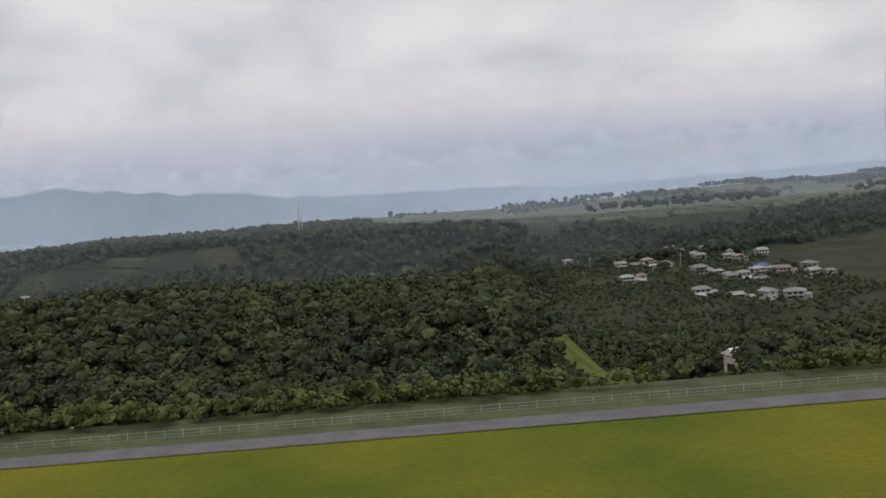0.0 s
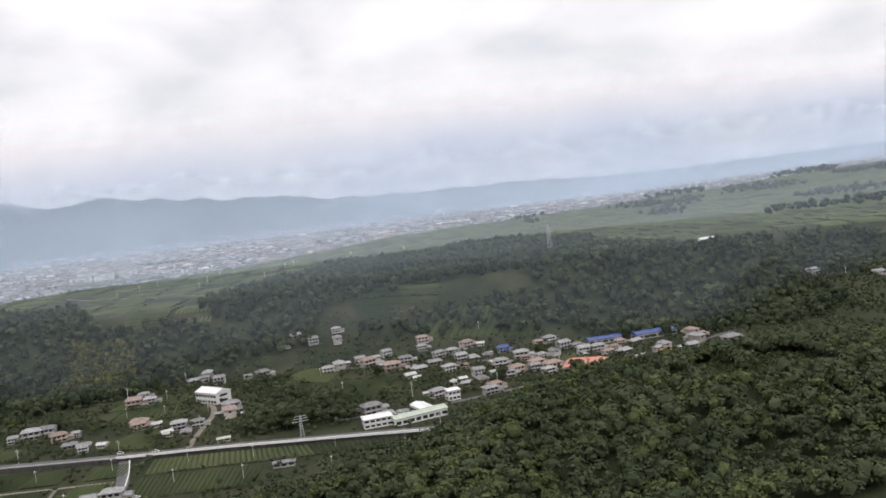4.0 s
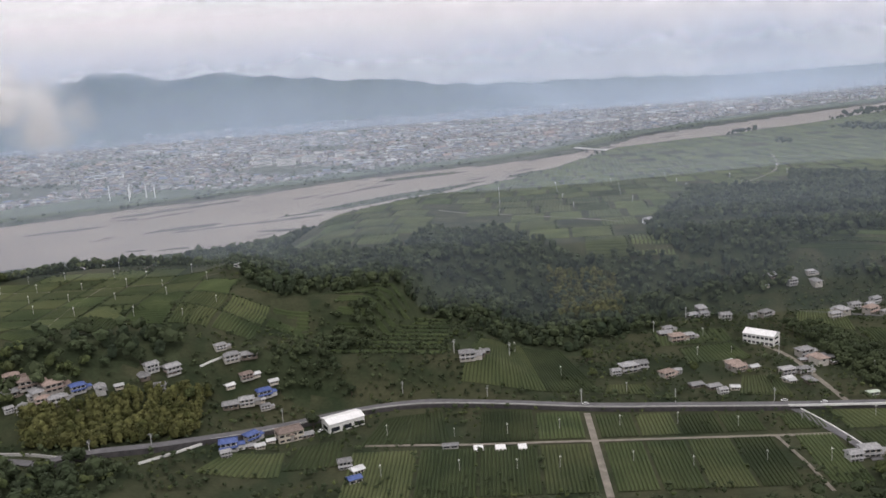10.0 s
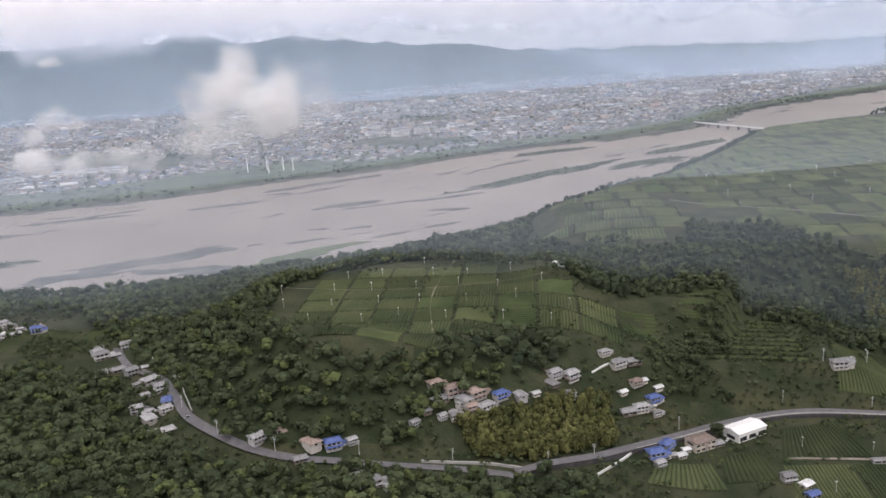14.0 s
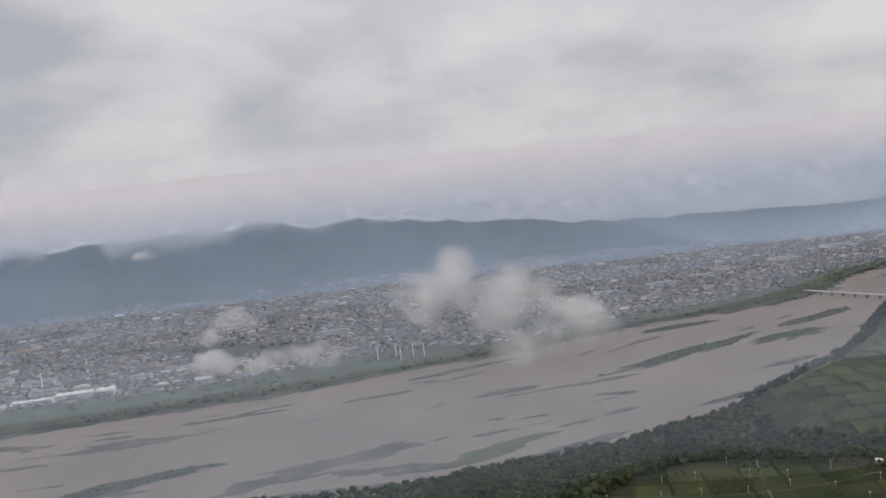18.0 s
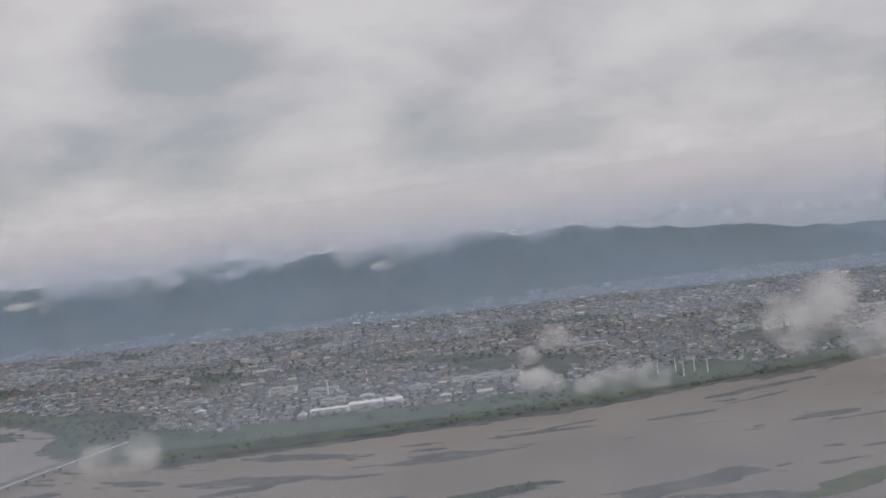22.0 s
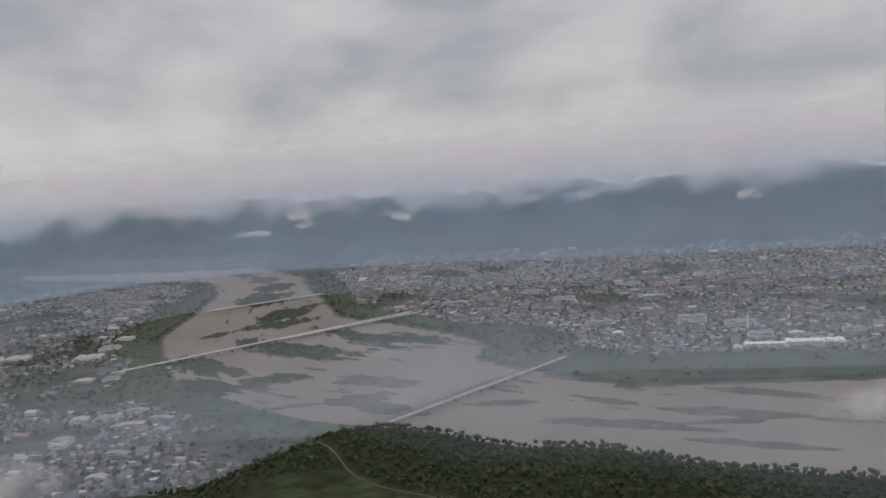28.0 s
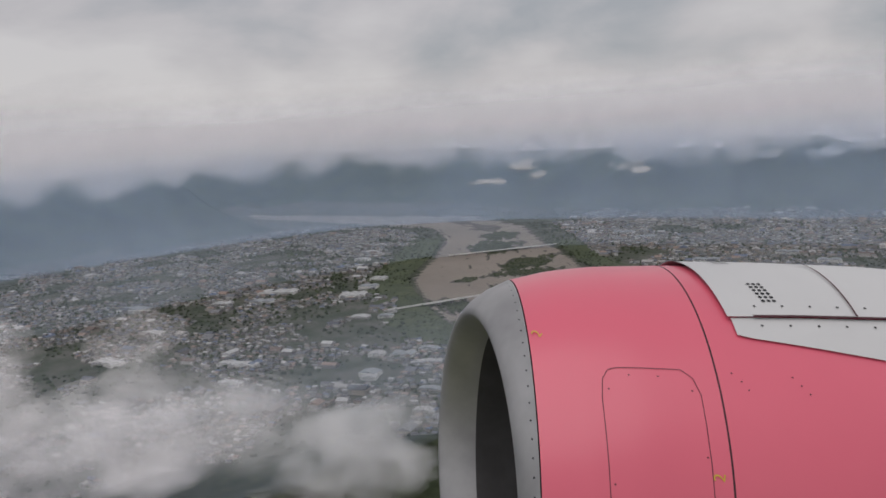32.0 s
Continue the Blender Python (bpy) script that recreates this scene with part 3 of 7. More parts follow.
woods("slope_thicket", "dark thicket on the slope above the road", xy, rng, (3.0, 5.5), M_TREE, 3, 1, 24, tuft=0.45)
xy = scatter(rng, -500, -260, 215, 410, 2.2, lambda x, y: BAMBOO(x, y) | BAMBOO_N(x, y))
woods("bamboo_grove", "pale yellow-green feathery bamboo grove", xy, rng, (4.5, 7.0), M_BAMBOO, 2, 1, 22, conical=True, tuft=0.4)
xy = scatter(rng, -215, -160, 265, 355, 3.6, GROVE)
woods("village_grove", "rounded dark evergreen grove between the houses", xy, rng, (4.2, 6.8), M_TREE, 3, 1, 36)
# tree belt on the near river bank and the hills upstream
strip = lambda x, y: (y - near_yb(x) < -6) & (y - near_yb(x) > -52 - 18 * wave(x, y, 60, 2.0)) & ~TEA_HILL(x, y)
xy = scatter(rng, -900, 200, 470, 1330, 6.0, strip)
woods("river_bank_wood", "dark belt of trees along the steep river bank", xy, rng, (4.0, 7.0), M_CEDAR, 2, 1, 12, tuft=0.8)
HILL_FIELD = poly([(-1230, 250), (-1250, 330), (-1350, 345), (-1400, 300), (-1390, 250)])
west = lambda x, y: (y < near_yb(x) - 8) & ~HILL_FIELD(x, y) & (np.abs(y - np.interp(-x, (1180, 1260, 1330, 1400, 1460), (300, 330, 330, 380, 400))) > 6) & (height(x, y) > -36) & (wave(x, y, 75, 6.0) > -0.42 - 0.35 * ss(-860, -960, x)) & ~((x > -760) & (y < 400))
xy = scatter(rng, -1470, -640, 250, 520, 6.6, west)
woods("upstream_hill_wood", "dark forest over the low hills beside the river", xy, rng, (4.0, 7.0), M_TREE, 2, 1, 2, tuft=1.0)
sea = lambda x, y: (wave(x, y, 90, 8.0) > 0.35) & (y < near_yb(x) - 60) & (y > 640)
xy = scatter(rng, -60, 900, 640, 1500, 10.0, sea)
woods("plateau_copse", "dark copses scattered over the tea plateau", xy, rng, (7.0, 11.0), M_CEDAR, 2, 1, 0)
levee = lambda x, y: (poly_dist(x, y, poly_x, poly_y) < 26) & (height(x, y) < -38) & (wave(x, y, 40, 5.0) > -0.15) & ~in_poly(x, y, poly_x, poly_y) & (y > 500)
xy = scatter(rng, -2300, 200, 500, 1700, 9.0, levee)
woods("levee_scrub", "low dark scrub along the far river bank", xy, rng, (2.0, 4.0), M_TREE, 1, 1, 3)

hedge = lambda x, y: (wave(x, y, 31, 7.0) + 0.6 * wave(x, y, 11, 3.0) > 0.42) & ~BELT(x, y) & (np.abs(y - np.interp(x, (-470, -447, -412, -368, -306, -240, -120), (216, 229, 263, 280, 270, 263, 251))) > 5)
xy = scatter(rng, -660, 150, 208, 470, 4.6, lambda x, y: hedge(x, y) & (y < 400 + 90 * ss(10, 60, x)))
woods("hedge_scrub", "low dark hedges and scrub between fields and houses", xy, rng, (0.9, 2.4), M_TREE, 2, 1, 14, tuft=0.3)
xy = scatter(rng, -900, -600, 220, 500, 4.6, lambda x, y: (wave(x, y, 37, 5.0) > 0.1) & ~WEST_WOOD(x, y) & (y < near_yb(x) - 40))
woods("hedge_scrub", "scrubby wood between small western fields", xy, rng, (2.0, 4.5), M_TREE, 2, 1, 14, tuft=0.45)
# leaf litter under the woods
shade_floor = FAR_WOOD(fx, fy) | BELT(fx, fy) | GLEN_WOOD(fx, fy) | WEST_WOOD(fx, fy) | SLOPE_WOOD(fx, fy) | GROVE(fx, fy) | (west(fx, fy) & (fx < -640)) | (strip(fx, fy) & (fx > -900)) | (keep_hill(fx, fy) & (fx > -480) & (fx < 150) & (fy > 96) & (fy < 262))
kind[shade_floor & (kind == 0)] = 4
land.polygons.foreach_set("material_index", kind.ravel().astype(np.int32))
# single trees that stand clear of the woods
CROWN = []


def tree(rng, tall, mat):
    root = new("tree")
    bm = bmesh.new()
    bmesh.ops.create_cone(bm, segments=7, radius1=tall * 0.05, radius2=tall * 0.02, depth=tall * 0.6, cap_ends=True, matrix=Matrix.Translation((0, 0, tall * 0.28)))
    for k in range(4):
        a = k * 1.6 + rng.random()
        m = Matrix.Translation((math.cos(a) * tall * 0.08, math.sin(a) * tall * 0.08, tall * 0.5)) @ Euler((0.7 * math.sin(a) * -1, 0.7 * math.cos(a), 0)).to_matrix().to_4x4()
        bmesh.ops.create_cone(bm, segments=5, radius1=tall * 0.02, radius2=tall * 0.008, depth=tall * 0.3, matrix=m)
    part("trunk", bm, M_TRUNK, root)
    n = 7
    a = np.arange(n) * 2.4
    c = np.stack([np.cos(a) * tall * 0.2 * (np.arange(n) > 0), np.sin(a) * tall * 0.2 * (np.arange(n) > 0), tall * (0.5 + 0.35 * rng.random(n))], -1)
    r = tall * rng.uniform(0.17, 0.27, n)
    v, f = lumps(rng, c, r * 0.85, 1, 0.3)
    v2, f2 = sprays(rng, c, r, 130, 0.24)
    part_mesh("crown", mesh_np("crown", np.concatenate([v, v2]), np.concatenate([f, f2 + len(v)]), mat), root)
    return root


rng = np.random.default_rng(5)
protos = [tree(rng, 4.2, M_TREEWARM), tree(rng, 3.4, M_TREE), tree(rng, 5.2, M_TREE)]
spots = []
for k in range(46):
    x = 60 - k * 4.6 + rng.normal(0, 1.2)
    spot = (x, 89.5 + abs(rng.normal(0, 2.2)), rng.uniform(0.22, 0.55))
    if not 11 < x < 32:
        spots.append(spot)
for x, y in ((-262, 300), (-238, 285), (-280, 312), (-300, 318), (-222, 322), (-190, 276), (-160, 300), (-128, 300), (-118, 305), (-106, 290), (-140, 322), (-165, 340), (-300, 300), (-330, 318), (-346, 330),
             (-352, 322), (-390, 285), (-400, 262), (-442, 262), (-415, 280), (-92, 300), (-100, 345), (60, 420), (95, 400), (110, 410), (85, 450), (140, 440), (-230, 212), (-222, 208), (-460, 268)):
    spots.append((x, y, rng.uniform(0.7, 1.3)))
for k, (x, y, s) in enumerate(spots):
    src = protos[k % 3]
    m = pose(x, y, height_at(x, y) - 0.1, 0, 0, rng.uniform(0, 360)) @ Matrix.Diagonal((s, s, s * rng.uniform(0.85, 1.1), 1))
    if k < 3:
        src.matrix_basis = m
        ob = src
    else:
        ob = copy_thing(src, m)
        ob.matrix_basis = m
    near = y < 100
    tagged(ob, "low rounded broadleaf tree behind the airfield fence" if near else "leafy evergreen tree standing among houses and fields", "tree", "trees along the fence" if near else "village trees")

# ---- fields, roads, walls ----


def ribbon(name, line, wide, mat, label, category, lift=0.12, step=3.0, z=None, kind="structure"):
    """A strip that lies along a line on the land."""
    pts = dense(line, step)
    d = np.gradient(pts, axis=0)
    d /= np.linalg.norm(d, axis=1, keepdims=True) + 1e-9
    n = np.stack([-d[:, 1], d[:, 0]], -1)
    cross = np.linspace(-0.5, 0.5, 3) * wide
    p = pts[:, None] + n[:, None] * cross[None, :, None]
    zz = np.repeat((height(pts[:, 0], pts[:, 1]) if z is None else z(pts[:, 0], pts[:, 1]))[:, None], 3, 1)
    if z is None:
        zz = np.maximum(zz, height(p[..., 0], p[..., 1]))
    v = np.concatenate([p, (zz + lift)[..., None]], -1).reshape(-1, 3)
    i = (np.arange(len(pts) - 1)[:, None] * 3 + np.arange(2)[None]).ravel()
    f = np.stack([i, i + 3, i + 4, i + 1], -1)
    return tagged(new(name, mesh_np(name, v, f, mat, True)), label, category, kind=kind)


def dense(line, step):
    """A rounded line through the corners given, with even steps."""
    a = np.array(line, float)
    for _ in range(2):
        q = [a[:1]] + [np.stack([0.75 * a[k] + 0.25 * a[k + 1], 0.25 * a[k] + 0.75 * a[k + 1]]) for k in range(len(a) - 1)] + [a[-1:]]
        a = np.concatenate(q)
    s = np.r_[0, np.cumsum(np.hypot(*np.diff(a, axis=0).T))]
    t = np.linspace(0, s[-1], max(3, int(s[-1] / step)))
    return np.stack([np.interp(t, s, a[:, 0]), np.interp(t, s, a[:, 1])], -1)


ROAD = [(-470, 216), (-447, 229), (-430, 246), (-412, 263), (-390, 273), (-368, 280), (-340, 277), (-306, 270), (-268, 266), (-240, 263), (-175, 257), (-120, 251)]
GLEN = [(-655, 345), (-640, 320), (-612, 292), (-596, 268), (-586, 250), (-566, 233), (-545, 225), (-517, 222), (-490, 221), (-470, 216)]
ribbon("valley_road", ROAD, 3.4, M_ASPHALT, "grey two-lane valley road above a dark wall", "road", 1.55)
ribbon("winding_road", GLEN, 3.4, M_ASPHALT, "grey road winding through the wooded glen", "road", 0.35)
ribbon("branch_road", [(-238, 263), (-234, 250), (-229, 236), (-227, 222)], 3.6, M_ASPHALT, "short grey branch road between tea fields", "road", 0.3)
ribbon("village_lane", [(-219, 262), (-221, 285), (-222, 312), (-230, 330)], 2.0, M_PATH, "pale narrow lane up to the white hall", "lane", 0.25)
ribbon("farm_track", [(-306, 266), (-306, 240), (-306, 206)], 2.2, M_PATH, "pale farm track between the tea fields", "track", 0.25)
ribbon("farm_track", [(-380, 246), (-340, 244), (-290, 243), (-232, 241)], 1.5, M_PATH, "pale farm track between the tea fields", "track", 0.25)
ribbon("farm_track", [(-250, 241), (-247, 222), (-246, 205)], 1.2, M_PATH, "pale farm track between the tea fields", "track", 0.25)
ribbon("village_street", [(-175, 278), (-140, 283), (-100, 300), (-60, 320), (-20, 350)], 2.4, M_ASPHALT, "narrow grey street through the village", "street", 0.25)
ribbon("village_street", [(-200, 372), (-160, 355), (-120, 345), (-70, 335)], 2.0, M_ASPHALT, "narrow grey street through the village", "street", 0.25)
ribbon("plateau_track", [(-250, 470), (-230, 500), (-214, 540), (-120, 640), (-80, 800)], 2.0, M_PATH, "pale track over the tea plateau", "track", 0.3, 6)
ribbon("plateau_track", [(-370, 540), (-300, 500), (-262, 470)], 1.6, M_PATH, "pale track over the tea plateau", "track", 0.3, 6)
ribbon("plateau_track", [(-440, 600), (-330, 640), (-200, 720), (-60, 760)], 1.8, M_PATH, "pale track over the tea plateau", "track", 0.3, 6)
ribbon("hill_track", [(-500, 282), (-506, 330), (-498, 385)], 0.5, M_PATH, "pale track across the tea hill", "track", 0.3, 4)
ribbon("hill_track", [(-585, 350), (-520, 336), (-455, 350)], 0.5, M_PATH, "pale track across the tea hill", "track", 0.3, 4)


def wall_along(name, line, tall, thick, mat, label, top=0.0, step=3.0):
    pts = dense(line, step)
    d = np.gradient(pts, axis=0)
    d /= np.linalg.norm(d, axis=1, keepdims=True) + 1e-9
    n = np.stack([-d[:, 1], d[:, 0]], -1) * thick / 2
    z = height(pts[:, 0], pts[:, 1]) + top
    ring = [np.c_[pts - n, z - tall], np.c_[pts - n, z], np.c_[pts + n, z], np.c_[pts + n, z - tall]]
    v = np.stack(ring, 1).reshape(-1, 3)
    i = np.arange(len(pts) - 1) * 4
    f = np.concatenate([np.stack([i + a, i + a + 4, i + (a + 1) % 4 + 4, i + (a + 1) % 4], -1) for a in range(4)])
    return tagged(new(name, mesh_np(name, v, f, mat)), label, "wall", kind="structure")


lower = [(x + 0.3, y - 2.3) for x, y in ROAD[2:10]]
wall_along("retaining_wall", lower, 3.4, 0.5, M_RETAIN, "long dark damp retaining wall under the road", 1.5)
wall_along("road_bank", ROAD, 3.2, 3.3, M_RETAIN, "dark embankment carrying the road", 1.5)
wall_along("road_parapet", [(x, y - 2.0) for x, y in ROAD[2:10]], 0.5, 0.3, M_CONCRETE, "pale concrete kerb along the road edge", 1.85)
wall_along("road_parapet", [(x, y - 2.0) for x, y in ROAD[9:]], 0.7, 0.35, M_WHITEWALL, "white concrete parapet along the road", 2.0)
wall_along("road_parapet", [(-236, 261), (-231, 247), (-225.5, 224)], 0.5, 0.3, M_WHITEWALL, "white kerb beside the branch road", 0.6)
wall_along("road_parapet", [(-445, 222), (-434, 238), (-428, 250)], 0.8, 0.4, M_WHITEWALL, "white concrete wall by the road bend", 1.0)
wall_along("road_parapet", [(-442, 276), (-436, 281), (-428, 285)], 0.7, 0.4, M_WHITEWALL, "white concrete wall on the hillside", 0.7)
wall_along("road_parapet", [(-500, 224.5), (-480, 223.5), (-468, 220)], 0.9, 0.4, M_CONCRETE, "pale concrete wall along the winding road", 0.9)
wall_along("road_parapet", [(-612, 297), (-600, 284), (-594, 270), (-584, 252)], 0.9, 0.3, M_CONCRETE, "pale concrete wall along the winding road", 0.9)


FIELDS = []


def tea_field(corners, rows, step=3.0, mat=None, label="rows of clipped dark green tea bushes", tall=0.42, soil=True):
    """A four-cornered field: bare soil with rounded hedge rows over it."""
    a, b, c, d = [np.array(p, float) for p in corners]
    long = max(2, int(max(np.hypot(*(b - a)), np.hypot(*(c - d))) / step))
    t = np.linspace(0.012, 0.988, long + 1)
    lo = a + (b - a) * t[:, None]
    hi = d + (c - d) * t[:, None]
    across = (np.arange(rows)[:, None] + np.array([0.08, 0.3, 0.7, 0.92])[None]) / rows
    p = lo[None, :, None] + (hi - lo)[None, :, None] * across[:, None, :, None]
    z = height(p[..., 0], p[..., 1]) + np.array([0.06, tall, tall, 0.06])
    verts = np.concatenate([p, z[..., None]], -1).reshape(-1, 3)
    i = (np.arange(rows)[:, None, None] * (long + 1) * 4 + np.arange(long)[None, :, None] * 4 + np.arange(3)[None, None]).ravel()
    quads = np.stack([i, i + 4, i + 5, i + 1], -1)
    FIELDS.append([tuple(p) for p in (a, b, c, d)])
    if mat == "rows":
        return verts, quads
    return tagged(new("tea_field", mesh_np("tea_field", verts, quads, mat or M_TEA)), label, "tea field", "tea fields", kind="stuff")


rng = np.random.default_rng(21)
# terraces of fields below the road
cols = (-384, -362, -343, -324, -308), (-304, -291, -278, -264, -251), (-245, -232)
for y0, y1 in ((245.5, 0), (209, 241.5)):
    for group in cols:
        for x0, x1 in zip(group[:-1], group[1:]):
            top = y1 or float(np.interp((x0 + x1) / 2, (-390, -368, -340, -306, -240), (266, 273, 272, 265.5, 258)))
            if x1 <= -340 and y1 == 0:
                continue
            q = [(x0 + 0.5, y0), (x0 + 0.5, top), (x1 - 0.5, top), (x1 - 0.5, y0)]
            light = rng.random() < 0.35
            tea_field(q, max(6, int((x1 - x0) / 1.25)), 3.0, M_TEALIGHT if light else M_TEA,
                      "bright green rows of young tea bushes" if light else "rows of clipped dark green tea bushes")
for q, r, m in (([(-382, 246), (-376, 268), (-356, 273), (-352, 246)], 18, M_TEA), ([(-226, 244), (-228, 259), (-180, 255), (-176, 244)], 30, M_TEALIGHT), ([(-176, 244), (-180, 255), (-128, 250), (-130, 243)], 30, M_TEA),
                ([(-224, 224), (-226, 242), (-190, 241), (-190, 224)], 24, M_TEA), ([(-350, 288), (-342, 322), (-326, 330), (-318, 286)], 22, M_TEALIGHT), ([(-318, 286), (-326, 330), (-310, 333), (-298, 284)], 16, M_TEA),
                ([(-298, 282), (-296, 291), (-282, 290), (-280, 279)], 14, M_TEALIGHT), ([(-262, 308), (-262, 326), (-240, 332), (-236, 312)], 16, M_TEA), ([(-252, 276), (-246, 294), (-234, 292), (-234, 272)], 14, M_TEALIGHT),
                ([(-270, 330), (-268, 352), (-238, 352), (-238, 334)], 18, M_TEA), ([(-207, 354), (-200, 372), (-180, 372), (-186, 340)], 18, M_TEALIGHT), ([(-186, 320), (-184, 345), (-158, 335), (-164, 300)], 20, M_TEA),
                ([(-108, 320), (-100, 345), (-86, 335), (-96, 312)], 12, M_TEALIGHT), ([(-120, 276), (-112, 292), (-92, 288), (-98, 272)], 16, M_TEA), ([(-150, 385), (-140, 402), (-90, 396), (-100, 378)], 16, M_TEA),
                ([(-430, 224), (-424, 240), (-406, 244), (-404, 226)], 14, M_TEALIGHT), ([(-404, 230), (-402, 248), (-388, 252), (-386, 232)], 10, M_TEA)):
    tea_field(q, r, 2.5, m, "bright green rows of young tea bushes" if m is M_TEALIGHT else "rows of clipped dark green tea bushes")
# terraced slopes
for k in range(9):
    y = 303 + k * 5.4
    tea_field([(-402, y), (-356, y - 3), (-354, y), (-400, y + 3)], 3, 4.0, M_TEA, "narrow terraced rows of tea on the slope")
for k in range(6):
    y = 408 + k * 5
    tea_field([(-193, y), (-138, y - 6), (-138, y - 3), (-193, y + 3)], 3, 4.0, M_TEA, "narrow terraced rows of tea on the slope")
# the tea hill
for ix in range(14):
    for iy in range(10):
        x0, y0 = -592 + ix * 16.5, 250 + iy * 15.5
        q = [(x0, y0), (x0 + 0.6, y0 + 14.6), (x0 + 15.6, y0 + 14.2), (x0 + 15.2, y0 - 0.4)]
        cx, cy = np.array(q).T
        if TEA_HILL(cx, cy).sum() < 3 or height(cx, cy).min() < -14:
            continue
        if rng.random() < 0.4:
            q = q[1:] + q[:1]
        light = rng.random() < (0.75 if y0 > 300 else 0.3)
        tea_field(q, 12, 4.0, M_TEALIGHT if light else M_TEA, "tea rows on the rounded hilltop")
# the broad plateau
far_v, far_f, far_n = [], [], 0
for ix in range(72):
    for iy in range(40):
        x0, y0 = -520 + ix * 23 - iy * 4, 408 + iy * 27
        w = 20.5 + 1.6 * wave(x0, y0, 60, 2.0)
        q = [(x0, y0), (x0 + 2, y0 + 25), (x0 + w + 1.4, y0 + 24), (x0 + w, y0 - 1)]
        cx, cy = np.array(q).T
        if BELT(cx, cy).sum() > 1 or TEA_HILL(cx, cy).any() or (cy > near_yb(cx) - 40).any() or (cy < 400 + 100 * ss(-70, 45, cx)).any() or (height(cx, cy) < -40).any() or rng.random() < 0.05 or (FAR_WOOD(cx, cy)).any():
            continue
        if rng.random() < 0.45:
            q = q[1:] + q[:1]
        light = rng.random() < 0.82
        if y0 < 640 and x0 < 60:
            tea_field(q, 10, 9.0, M_TEALIGHT if light else M_TEA, "broad block of tea rows on the plateau")
        else:
            v, f = tea_field(q, 6, 13.0, "rows")
            far_v.append(v), far_f.append(f + far_n)
            far_n += len(v)
tagged(new("plateau_tea", mesh_np("plateau_tea", np.concatenate(far_v), np.concatenate(far_f), M_TEALIGHT)), "far green patchwork of tea rows on the plateau", "tea fields", kind="stuff")
for ix in range(12):
    for iy in range(6):
        x0, y0 = -900 + ix * 24, 270 + iy * 38
        q = [(x0, y0), (x0 + 3, y0 + 30), (x0 + 21, y0 + 28), (x0 + 20, y0 - 2)]
        cx, cy = np.array(q).T
        if west(cx, cy).any() and rng.random() < 0.55 or (cy > near_yb(cx) - 40).any() or (cx > -655).any() or WEST_WOOD(cx, cy).any():
            continue
        tea_field(q, 9, 7.0, M_TEALIGHT if rng.random() < 0.6 else M_TEA, "small green field on the western slope")


for ix in range(6):
    for iy in range(4):
        x0, y0 = -1395 + ix * 27, 250 + iy * 24
        q = [(x0, y0), (x0 + 2, y0 + 21), (x0 + 25, y0 + 20), (x0 + 24, y0 - 1)]
        cx, cy = np.array(q).T
        if HILL_FIELD(cx, cy).sum() >= 3:
            tea_field(q, 8, 6.0, M_TEA, "dark green field on the hill beside the river")
ribbon("hill_track", [(-1180, 300), (-1260, 330), (-1330, 330), (-1400, 380), (-1460, 400)], 0.9, M_PATH, "pale track over the wooded hill", "track", 0.3, 6)

# ---- river bars ----
BARS = [(-761, 606, 121, 20, 0.62, 0), (-629, 614, 92, 14, 0.71, 2), (-724, 544, 102, 8, 0.11, 0), (-898, 606, 70, 11, 0.47, 1), (-438, 914, 203, 17, 0.71, 1), (-318, 968, 88, 20, 0.66, 1), (-422, 721, 83, 9, 0.5, 1), (-544, 812, 125, 6, 0.36, 0), (-534, 758, 30, 6, 0.03, 0), (-420, 1079, 99, 13, 0.4, 1), (-275, 1204, 169, 16, 0.62, 1), (-967, 718, 72, 9, 0.09, 0), (-891, 788, 70, 6, 0.59, 0), (-689, 917, 96, 9, 0.61, 0)]
BARS += [(-751, 825, 57, 5, 0.41, 0), (-366, 827, 75, 8, 0.56, 0), (-577, 606, 86, 9, 0.56, 0), (-699, 581, 71, 11, 0.08, 0), (-913, 591, 113, 15, 0.55, 1), (-980, 700, 113, 10, 0.22, 0), (-1132, 653, 176, 13, 0.08, 0), (-1125, 728, 106, 12, -0.05, 0), (-1150, 620, 81, 9, 0.46, 0), (-888, 782, 78, 8, 0.3, 0), (-1268, 657, 64, 12, -0.18, 0), (-1369, 621, 60, 10, 0.33, 0), (-1230, 590, 130, 16, 0.1, 0), (-1090, 575, 90, 12, 0.05, 0)]
BARS += [(-2040, 1012, 147, 34, -1.3, 1), (-1808, 778, 239, 28, -0.21, 1), (-1761, 875, 196, 24, -0.38, 1), (-1706, 626, 70, 28, 0.77, 1), (-1865, 658, 152, 30, -0.3, 1), (-1773, 581, 120, 18, -0.35, 1), (-1532, 589, 60, 20, 0.69, 0), (-1579, 661, 60, 12, 0.58, 0), (-2024, 844, 50, 16, 1.46, 1), (-1591, 544, 63, 8, 0.64, 0), (-1556, 658, 99, 16, -0.08, 0), (-1485, 568, 99, 18, -0.14, 0), (-1668, 877, 138, 22, -0.21, 1), (-1976, 936, 111, 30, 1.15, 1)]
BARS += [(-2230, 1150, 150, 50, -0.9, 1), (-2330, 1290, 120, 34, -0.8, 1), (-2460, 1390, 150, 26, -0.5, 0), (-265, 1060, 120, 16, 0.75, 1), (-2600, 1460, 120, 18, -0.4, 0), (-3100, 1390, 200, 14, 0.02, 0)]
